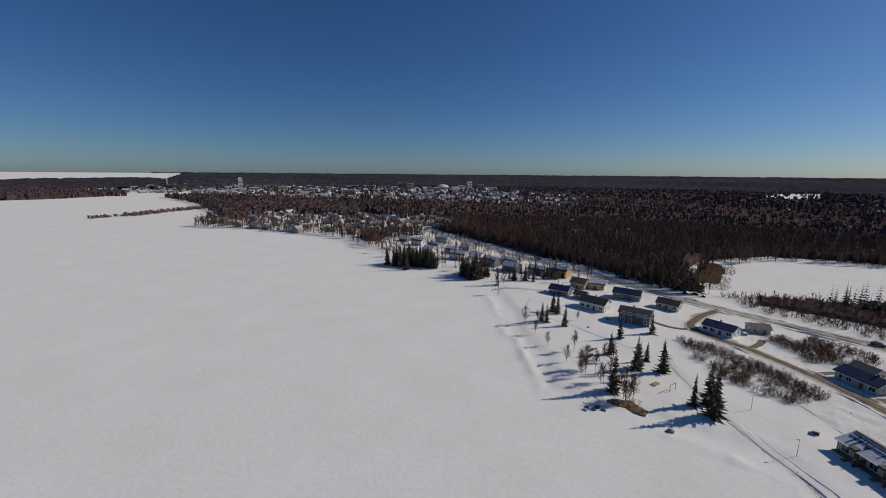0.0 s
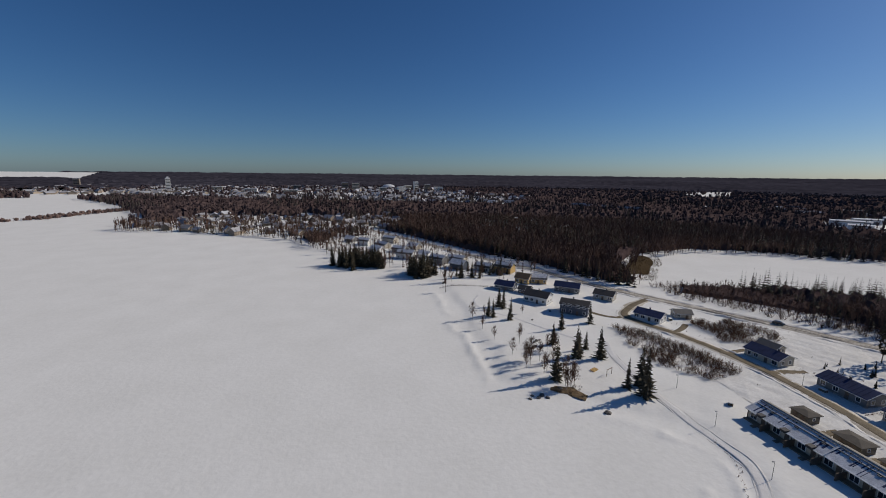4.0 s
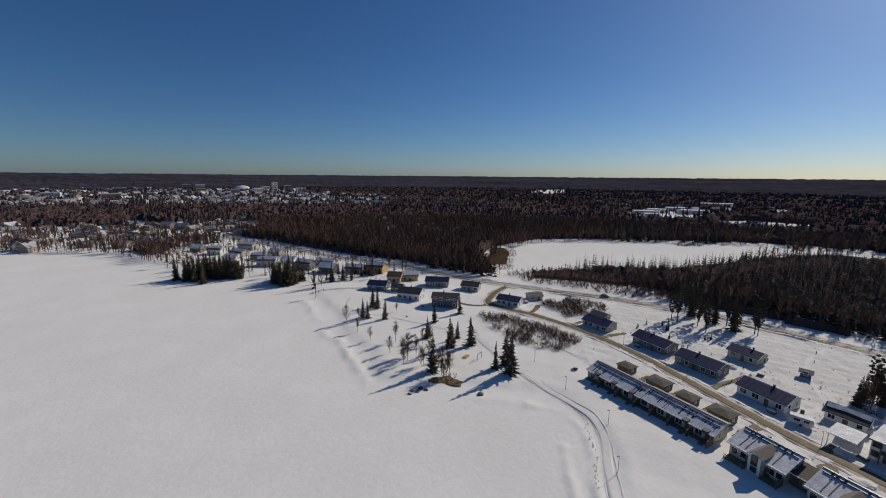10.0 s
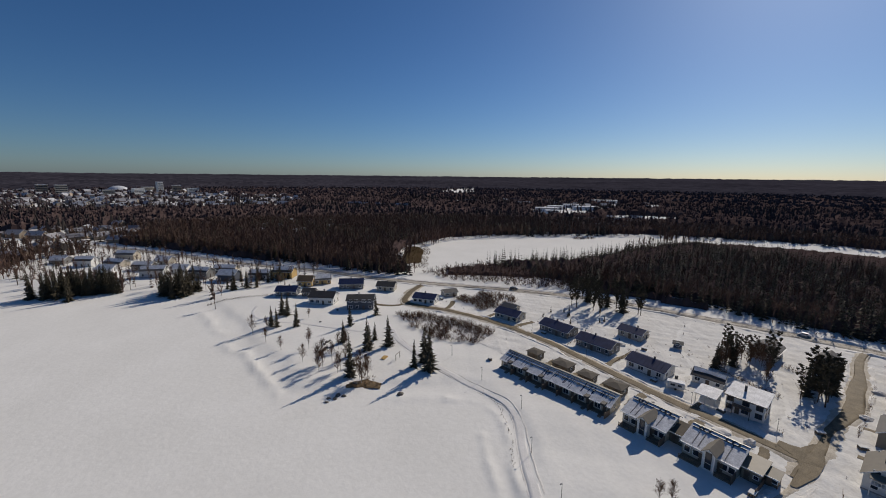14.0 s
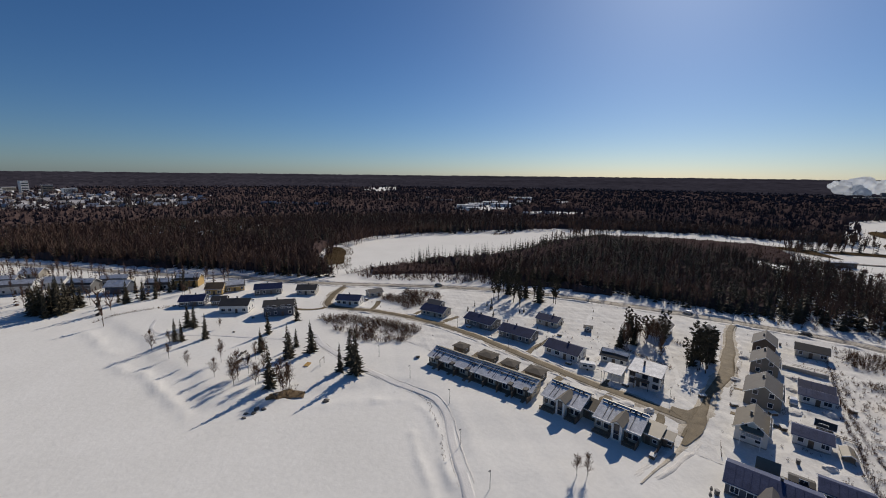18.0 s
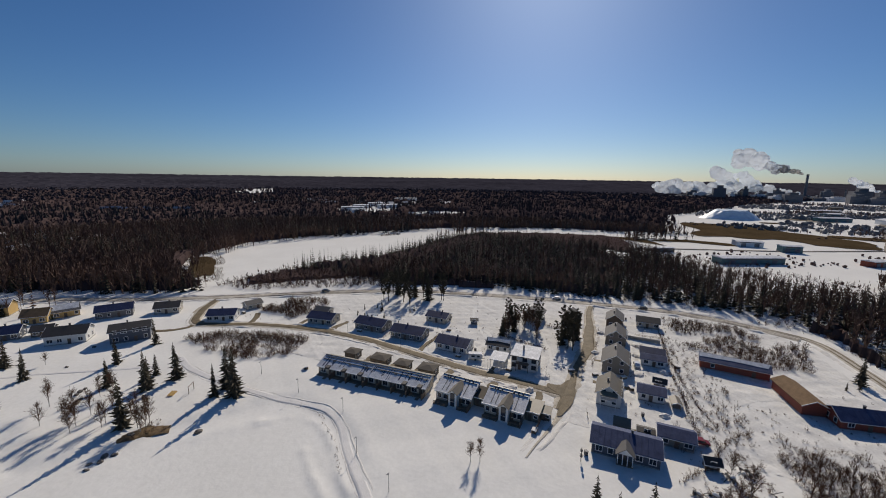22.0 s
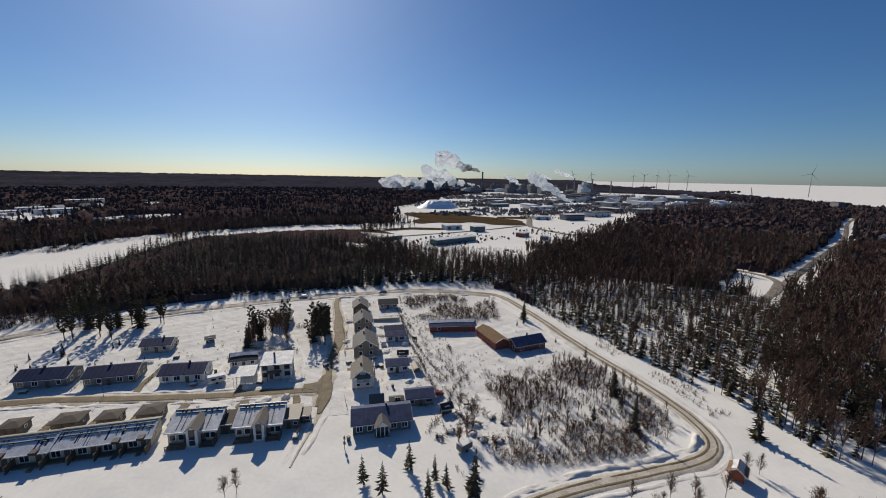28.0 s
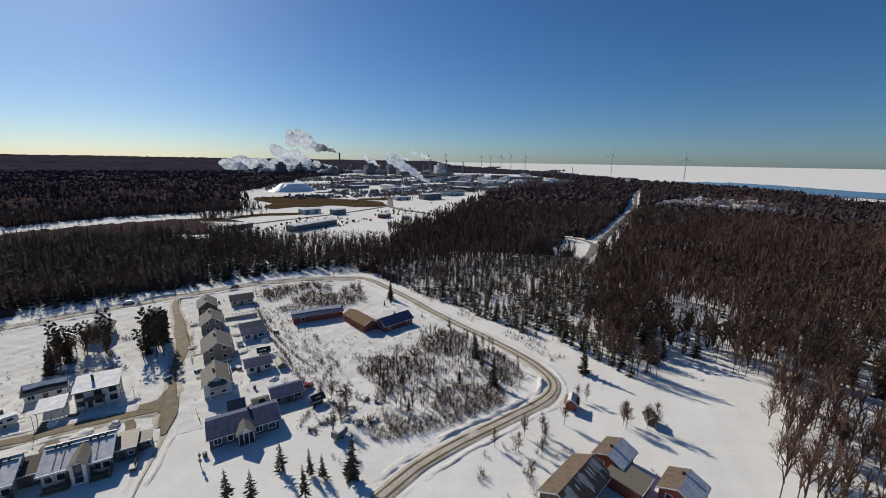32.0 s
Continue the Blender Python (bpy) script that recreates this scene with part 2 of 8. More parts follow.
def inside(px, py, poly):
    """Which of the points lie in the polygon."""
    poly = np.asarray(poly, float)
    hit = np.zeros(np.shape(px), bool)
    for (x0, y0), (x1, y1) in zip(poly, np.roll(poly, -1, 0)):
        cross = (y0 > py) != (y1 > py)
        with np.errstate(divide="ignore", invalid="ignore"):
            hit ^= cross & (px < (x1 - x0) * (py - y0) / (y1 - y0 + 1e-12) + x0)
    return hit


def far_from(px, py, line):
    """The distance of points from a polyline."""
    best = np.full(np.shape(px), 1e9)
    line = np.asarray(line, float)
    for a, b in zip(line[:-1], line[1:]):
        d = b - a
        s = np.clip(((px - a[0]) * d[0] + (py - a[1]) * d[1]) / (d @ d + 1e-9), 0, 1)
        best = np.minimum(best, np.hypot(px - a[0] - s * d[0], py - a[1] - s * d[1]))
    return best


def spline(points, step=2.0):
    """A smooth line through the points."""
    p = np.asarray(points, float)
    p = np.vstack([2 * p[0] - p[1], p, 2 * p[-1] - p[-2]])
    out = []
    for i in range(1, len(p) - 2):
        n = max(2, int(np.hypot(*(p[i + 1] - p[i])[:2]) / step))
        for s in np.linspace(0, 1, n, endpoint=False):
            a, b, c, d = p[i - 1:i + 3]
            out.append(0.5 * (2 * b + (c - a) * s + (2 * a - 5 * b + 4 * c - d) * s * s + (3 * b - a - 3 * c + d) * s**3))
    return np.array(out + [p[-2]])


def waves(x, y, scale, seed=0.0):
    """Cheap smooth noise between about -1 and 1."""
    a = 0
    for k, (u, v, w) in enumerate(((1.0, 0.35, 0.3), (-0.45, 1.1, 1.7), (1.7, -1.3, 2.9), (2.3, 1.9, 4.1), (-3.1, 2.2, 5.3))):
        a = a + np.sin((x * u + y * v) / scale + w + seed * (k + 1.3)) / (1 + 0.6 * k)
    return a / 2.2


# ---- plan of the land ----
SHORE = [(40, 20), (52.5, 45.7), (64.8, 58.2), (72.2, 66.4), (74.4, 77.2), (70, 86.4), (56.5, 90.2), (41.4, 101.7), (30, 107.6), (30.9, 122.8), (29.5, 149), (28, 189), (27, 218), (15, 232), (-8, 252), (-35, 266), (-56, 325), (-98, 386), (-165, 420), (-224, 443), (-290, 452)]
LAKE = SHORE + [(-310, 500), (-330, 560), (-440, 720), (-560, 860), (-700, 980), (-850, 1010), (-880, 880), (-1000, 760), (-1700, 500), (-1700, -400), (-300, -400), (20, -60)]
ROAD = [(-140, 640), (-70, 520), (-14.7, 430), (24, 365), (63, 294), (94, 248), (114, 210), (131, 184), (148, 161), (165, 138), (182, 110), (193, 79), (202, 42), (207, 13), (210, -16), (207, -44), (200, -60), (196, -68)]
SIDE = [(202, -60), (194, -72.5), (165, -77.4), (133, -79.8), (107, -83.0), (88, -84.6), (78, -84), (71, -81.5), (67, -75.8), (65.6, -67), (65, -55.6), (64.2, -43.4), (62.7, -33.2), (60, -25), (55, -9)]
STREET = [(130.5, 181.5), (114.2, 171), (104, 160), (106, 150), (111.8, 139.2), (117.1, 121.8), (120.3, 102.9), (120, 81.9), (116.7, 60.6), (114.8, 41.7), (113.6, 23.9), (112.5, 12.5)]
CROSS = [(204, 10.8), (190, 11.0), (175, 9.4), (162, 8.8), (150, 7.8), (138, 9.2), (130, 10.4), (122, 10.2), (113, 10.6), (104, 11.4)]
FOOTPATH = [(80, 133), (76.4, 122.6), (75.3, 111.2), (75.1, 100.7), (75.6, 86.6), (77.2, 75.8), (77, 67.1), (73.4, 60), (67.4, 53.8), (62.6, 48), (57.8, 42), (50, 33)]
SLIP = [(173, -226), (186, -246), (196, -259), (208, -265), (226, -263), (262, -256), (300, -250)]
CLEARING = [(183, -203), (195, -208), (210, -240), (222, -256), (216, -268), (199, -262), (184, -240), (177, -216)]
RIDE = [(172, -238), (167, -257), (158, -280), (150, -302), (143, -318), (139, -346), (134, -372)]
SOUTHTOWN = [(311, -517), (345, -600), (363, -676), (374, -801), (322, -843), (224, -716), (188, -605), (230, -588), (291, -583)]
HIGHWAY = [(160, -205), (168, -216), (175, -230), (196, -268), (244, -358), (346, -545), (475, -750), (560, -900)]
POND = [(146, 211), (170, 250), (199, 279), (256, 297), (311, 277), (365, 245), (413, 216), (453, 180), (500, 97), (515, 40), (520, -10), (545, -90), (500, -84), (474, 0), (470, 20), (456, 95), (430, 150), (417, 164), (343, 167), (302, 162), (256, 171), (214, 190), (193, 202), (163, 206)]
FLATS = [(400, -20), (455, -10), (500, -84), (560, -60), (800, -80), (1300, -300), (1800, -600), (2000, -1000), (1500, -1400), (900, -1100), (700, -760), (560, -420), (470, -330), (380, -240), (310, -130)]
SEA = [(1560, -1740), (1000, -1430), (710, -1300), (363, -1155), (190, -950), (-200, -1000), (-1500, -1500), (-1500, -5200), (2600, -5200), (4400, -2600), (2900, -1900)]
FARBAY = [(-1700, 1300), (-2300, 2000), (-2100, 2700), (-1800, 2600), (-2600, 4000), (-4800, 3300), (-4800, 900)]
VILLAGE = [(-60, 330), (-44, 400), (-20, 412), (10, 372), (45, 310), (75, 262), (95, 232), (66, 225), (30, 232), (0, 262), (-25, 285)]
RESID = [(-285, 458), (-275, 620), (-148, 600), (0, 590), (14, 470), (-40, 415), (-98, 395), (-165, 425)]
TOWN = [(-1150, 1250), (-1250, 1800), (-500, 1900), (150, 1700), (330, 1000), (240, 780), (-350, 950), (-520, 1010), (-800, 1150)]
FIELDS = [[(860, 1080), (960, 1030), (1400, 1500), (1180, 1500)], [(520, 400), (560, 362), (800, 436), (748, 536), (640, 500)], [(520, 296), (590, 250), (680, 268), (640, 326)], [(880, 470), (940, 480), (960, 560), (900, 560)]]
HOMES = [(45, 235), (60, 222), (100, 228), (128, 186), (150, 160), (166, 136), (186, 106), (198, 70), (206, 30), (208, -20), (204, -50), (192, -66), (161, -70), (123, -76), (95, -79), (76, -76), (70, -60), (69, -30), (58, 10), (52, 46), (74, 77), (56, 90), (30, 108), (28, 218)]
PASTURE = [(76, -86), (84, -97), (66, -103), (54, -106), (50, -121), (42, -128), (35, -130), (31, -118), (27, -105), (24, -94), (20, -82), (-10, -60), (30, -45), (62, -60)]


DRIFTS = [([(62.6, 62), (60.8, 59.2), (57.2, 54.5), (54.6, 50.3), (51.6, 45), (47, 38)], 0.34, 1.1),
          ([(66, 80), (72.4, 73), (72, 66), (69, 60.7), (63.6, 54.4), (59.2, 49.1), (56, 44.5)], 0.42, 1.0),
          ([(24, 158), (24.7, 151.3), (28.4, 145.8), (28.2, 132.5), (28.7, 120.6), (29, 108)], 0.50, 1.5),
          ([(52, 90), (60, 86), (66, 81)], 0.2, 2.2), ([(22, 205), (24, 190), (23, 176), (26, 166)], 0.4, 1.6)]


def height(x, y):
    """The lie of the land: flat ice, a low shore, snow drifts, and far rising ground."""
    lake = inside(x, y, LAKE)
    d = np.maximum(0, far_from(x, y, SHORE) + 1.6 * waves(x, y, 4.0, 1) + 2.5 * waves(x, y, 13.0, 3) - 1)
    land = np.where(lake, 0.0, np.clip(d / 6.0, 0, 1))
    land = land * land * (3 - 2 * land)
    r = np.hypot(x, y)
    z = -0.55 + 0.55 * land + land * 0.10 * waves(x, y, 3.1) + 0.12 * land * waves(x, y, 11.0, 2) + 0.02 * waves(x, y, 6.0, 5)
    for line, tall, wide in DRIFTS:
        z = z + tall * np.exp(-(far_from(x, y, line) / wide) ** 2) * np.clip(0.6 + 0.7 * waves(x, y, 2.4, 6), 0, 1.4)
    yard = inside(x, y, HOMES) & (x > 98)
    z = z + np.where(yard, 0.07 * waves(x, y, 0.9, 7) + 0.10 * waves(x, y, 2.1, 9), 0.0)
    z = np.where(inside(x, y, POND), -0.5, z)
    z = z * np.clip(1.5 - r / 1500, 0, 1)
    far = np.clip((r - 1700) / 3100, 0, 1)
    return z + 50 * far * far * (1.6 - 0.6 * far)


def ground_at(x, y):
    return float(height(np.array([x], float), np.array([y], float))[0])


# one sheet of snow out to the horizon
radii = np.concatenate([[0.01], np.linspace(12, 40, 10), np.geomspace(42, 260, 165), np.geomspace(265, 4880, 80)])
turns = np.linspace(0, 2 * math.pi, 780, endpoint=False)
gr, ga = np.meshgrid(radii, turns, indexing="ij")
gx, gy = gr * np.sin(ga), gr * np.cos(ga)
gz = height(gx, gy)
ni, nj = gx.shape
idx = np.arange(ni * nj).reshape(ni, nj)
nxt = np.roll(idx, -1, 1)
quads = np.stack([idx[:-1], nxt[:-1], nxt[1:], idx[1:]], -1).reshape(-1, 4)
ground = tris("ground", np.stack([gx, gy, gz], -1).reshape(-1, 3), quads, M_SNOW, smooth=True)
tagged(ground, "snow-covered lake ice and shore land in low sun", "snow ground", kind="structure")


def ribbon(name, line, width, material, lift, label, category, wobble=0.3, step=2.0, seed=0.0):
    """A road or track laid on the snow, with uneven edges."""
    p = spline(line, step)
    d = np.gradient(p, axis=0)
    d /= np.hypot(d[:, 0], d[:, 1])[:, None]
    nrm = np.stack([-d[:, 1], d[:, 0]], 1)
    cols = 9
    v, q = [], []
    run = np.arange(len(p)) * step
    if np.ndim(width):
        width = np.interp(np.linspace(0, 1, len(p)), np.linspace(0, 1, len(width)), width)
    for j, u in enumerate(np.linspace(-0.5, 0.5, cols)):
        edge = wobble * (np.sin(run / 3.3 + seed) + np.sin(run / 7.7 + 2 * seed + (3 if u > 0 else 0)) + 0.6 * np.sin(run / 1.6)) * (abs(u) > 0.4) * np.sign(u) * 0.6
        c = p + nrm * (u * width + edge)[:, None]
        z = height(p[:, 0], p[:, 1]) + lift * (1 - (2 * u) ** 6) - 0.12 * (abs(u) == 0.5)
        v.append(np.column_stack([c, z]))
    v = np.stack(v, 1)
    n = len(p)
    ii = np.arange(n * cols).reshape(n, cols)
    q = np.stack([ii[:-1, :-1], ii[1:, :-1], ii[1:, 1:], ii[:-1, 1:]], -1).reshape(-1, 4)[:, ::-1]
    ob = tris(name, v.reshape(-1, 3), q, material, smooth=True)
    return tagged(ob, label, category, kind="structure")


def bank(name, line, off, width, tall, seed, label, material=None, step=1.0):
    """A ploughed ridge of lumpy snow beside a road."""
    p = spline(line, step)
    d = np.gradient(p, axis=0)
    d /= np.hypot(d[:, 0], d[:, 1])[:, None]
    nrm = np.stack([-d[:, 1], d[:, 0]], 1)
    rng = np.random.default_rng(seed)
    n, cols = len(p), 7
    lump = tall * np.clip(0.7 + 0.7 * waves(p[:, 0], p[:, 1], 2.3, seed) + 0.45 * waves(p[:, 0], p[:, 1], 0.8, seed + 2), 0.05, 1.8)
    ends = np.minimum(np.arange(n), np.arange(n)[::-1]) * step
    lump = lump * np.clip(ends / 3.0, 0, 1) * np.clip(0.8 + 0.8 * waves(p[:, 1], p[:, 0], 5.1, seed + 9), 0.15, 1.4)
    v = []
    for j, u in enumerate(np.linspace(-1, 1, cols)):
        c = p + nrm * (off + u * width / 2 + 0.4 * waves(p[:, 1], p[:, 0], 3.0, seed + 4))[:, None]
        z = height(c[:, 0], c[:, 1]) + lump * (1 - u * u) + rng.uniform(-0.3, 0.3, n) * tall * (abs(u) < 0.9) - 0.06 * (abs(u) == 1)
        v.append(np.column_stack([c, z]))
    v = np.stack(v, 1)
    ii = np.arange(n * cols).reshape(n, cols)
    q = np.stack([ii[:-1, :-1], ii[1:, :-1], ii[1:, 1:], ii[:-1, 1:]], -1).reshape(-1, 4)[:, ::-1]
    ob = tris(name, v.reshape(-1, 3), q, material or M_BANK, smooth=True)
    return tagged(ob, label, "snow bank", kind="structure")


ribbon("road", ROAD, 6.8, M_ICYROAD, 0.22, "sanded winter main road between snow banks", "road", seed=1)
ribbon("side_road", SIDE, 4.6, M_ICYROAD, 0.20, "brown sanded side road bending through the snow", "road", seed=2)
ribbon("street_margin", STREET, 6.0, M_DIRTY, 0.16, "dirty beige snow beside the slush street", "snow margin", wobble=0.7, seed=9)
ribbon("cross_street_margin", CROSS, (4.5, 4.6, 5.2, 6.4, 7.2, 7.0, 6.2, 5.0, 5.4, 5.0), M_DIRTY, 0.16, "dirty beige snow beside the muddy street", "snow margin", wobble=1.0, seed=10)
ribbon("street", STREET, 3.9, M_SLUSH, 0.24, "wet brown slush street past the houses", "road", seed=3)
ribbon("cross_street", CROSS, (3.0, 2.6, 3.0, 4.2, 5.2, 4.8, 3.8, 1.6, 3.4, 2.6), M_SLUSH, 0.27, "muddy slush street between two rows of houses", "road", wobble=1.0, seed=4)
ribbon("highway", HIGHWAY, 5.6, M_ASPH, 0.3, "ploughed highway through the dark woods", "road", seed=6, step=5)
ribbon("slip_road", SLIP, 5.0, M_ASPH, 0.33, "ploughed slip road joining the highway", "road", seed=8, step=4)
ribbon("footpath", FOOTPATH, 2.6, M_PATH, 0.08, "trodden ski track across the snow", "track", wobble=0.15, seed=5)
for k, (line, off, w, t) in enumerate(((ROAD, 4.6, 2.6, 0.5), (ROAD, -4.6, 2.6, 0.5), (SIDE, 3.3, 1.4, 0.20), (SIDE, -3.5, 2.0, 0.62), (STREET, 3.2, 1.6, 0.35), (STREET, -3.2, 1.6, 0.35), (CROSS[:6], 3.0, 1.8, 0.4), (CROSS[:6], -3.0, 1.8, 0.4), (FOOTPATH, 1.4, 0.6, 0.08), (FOOTPATH, -1.4, 0.6, 0.08))):
    bank("snow_bank", line[1:-1], off, w, t, k + 3, "lumpy ploughed snow bank along the road")
def shifted(line, off):
    p = spline(line, 6)
    d = np.gradient(p, axis=0)
    d /= np.hypot(d[:, 0], d[:, 1])[:, None]
    return (p + np.stack([-d[:, 1], d[:, 0]], 1) * off).tolist()


# wheel tracks worn through the packed snow
for k, off in enumerate((-2.2, -0.9, 1.0, 2.2)):
    ribbon("wheel_track", shifted(ROAD, off), 0.75, M_ASPH, 0.255, "bare sandy wheel track on the main road", "wheel track", wobble=0.12, seed=20 + k)
for k, off in enumerate((-1.0, 0.8)):
    ribbon("wheel_track", shifted(SIDE, off), 0.8, M_SLUSH, 0.235, "bare sandy wheel track on the side road", "wheel track", wobble=0.15, seed=30 + k)
bank("snow_bank", [(104, 13.4), (97, 14), (90, 15.4), (83, 17)], 0, 1.5, 0.4, 31, "dirty ploughed snow ridge at the street's end")
ribbon("mud_track", [(104, 11), (98, 11.8), (92, 13.2), (86.5, 14.6), (81.5, 15.6)], (2.4, 1.2, 0.8, 0.7, 0.5), M_DIRTY, 0.14, "muddy plough track leading off the street", "track", wobble=0.5, seed=12)
bank("snow_bank", [(105, 8.2), (98, 9.6), (91, 11.4), (85, 13.4)], 0, 1.4, 0.4, 32, "dirty ploughed snow ridge at the street's end")
ribbon("ski_track", [(44, 196), (40, 186), (41, 176), (47, 168), (54, 160), (62, 148), (72, 134)], 1.5, M_PATH, 0.06, "trodden ski track along the shore", "track", wobble=0.2, seed=15)


# ---- houses ----
def gable_wall(l, w, h, rise, thick=0.25):
    """Outer walls with gables, hollow, with real thickness at the top."""
    bm = bmesh.new()
    a, b = l / 2, w / 2
    out = [(-a, -b), (a, -b), (a, b), (-a, b)]
    low = [bm.verts.new((x, y, -0.3)) for x, y in out]
    top = [bm.verts.new((x, y, h)) for x, y in out]
    p0, p1 = bm.verts.new((-a, 0, h + rise)), bm.verts.new((a, 0, h + rise))
    bm.faces.new((low[0], low[1], top[1], top[0]))
    bm.faces.new((low[2], low[3], top[3], top[2]))
    bm.faces.new((low[1], low[2], top[2], p1, top[1]))
    bm.faces.new((low[3], low[0], top[0], p0, top[3]))
    bm.faces.new((top[0], top[1], p1, p0))
    bm.faces.new((top[2], top[3], p0, p1))
    bm.faces.new(low[::-1])
    return bm


def roof_slab(l, w, h, rise, side, over=0.5, thick=0.18):
    """One sloping leaf of a pitched roof."""
    bm = bmesh.new()
    a, b = l / 2 + over, w / 2 + over
    slope = rise / (w / 2)
    z_eave = h - over * slope + 0.06
    z_top = h + rise + 0.06
    low = [(-a, side * b, z_eave), (a, side * b, z_eave), (a, 0, z_top), (-a, 0, z_top)]
    v0 = [bm.verts.new(p) for p in low]
    v1 = [bm.verts.new((x, y, z + thick)) for x, y, z in low]
    for f in ((0, 1, 2, 3), (7, 6, 5, 4), (0, 4, 5, 1), (1, 5, 6, 2), (2, 6, 7, 3), (3, 7, 4, 0)):
        bm.faces.new([(v0 + v1)[i] for i in f])
    bmesh.ops.recalc_face_normals(bm, faces=bm.faces)
    return bm


def window_on(parent, x, y, z, w, h, face, trim=None):
    """A framed window set on a wall: face is 'f', 'b', 'l' or 'r'."""
    def place(u0, u1, d0, d1, z0, z1):
        if face == "f":
            return (x + u0, x + u1, y - d1, y - d0, z0, z1)
        if face == "b":
            return (x + u0, x + u1, y + d0, y + d1, z0, z1)
        if face == "l":
            return (x - d1, x - d0, y + u0, y + u1, z0, z1)
        return (x + d0, x + d1, y + u0, y + u1, z0, z1)
    f = 0.12
    bm = boxes(place(-w / 2 - f, w / 2 + f, 0.0, 0.07, z + h, z + h + f), place(-w / 2 - f, w / 2 + f, 0.0, 0.09, z - f, z),
               place(-w / 2 - f, -w / 2, 0.0, 0.07, z, z + h), place(w / 2, w / 2 + f, 0.0, 0.07, z, z + h))
    if w > 1.1:
        box(bm, *place(-0.04, 0.04, 0.0, 0.06, z, z + h))
    fr = part("window", bm, trim or M_TRIM, parent)
    part("pane", boxes(place(-w / 2 + 0.005, w / 2 - 0.005, 0.0, 0.03, z + 0.005, z + h - 0.005)), M_GLASS, fr)
    return fr


def door_on(parent, x, y, w=1.0, h=2.05, face="f", material=None):
    s = -1 if face == "f" else 1
    d = part("door", boxes((x - w / 2, x + w / 2, min(y, y + s * 0.08), max(y, y + s * 0.08), 0.05, h)), material or M_BROWNW, parent)
    part("handle", boxes((x + w * 0.32, x + w * 0.4, min(y + s * 0.08, y + s * 0.14), max(y + s * 0.08, y + s * 0.14), 1.0, 1.12)), M_METAL, d)
    return d


def chimney_on(parent, x, y, z, size=0.45, tall=0.75):
    c = part("chimney", boxes((x - size / 2, x + size / 2, y - size / 2, y + size / 2, z - 0.8, z + tall)), M_DARKMETAL, parent)
    part("chimney_cap", boxes((x - size / 2 - 0.08, x + size / 2 + 0.08, y - size / 2 - 0.08, y + size / 2 + 0.08, z + tall, z + tall + 0.12)), M_METAL, c)


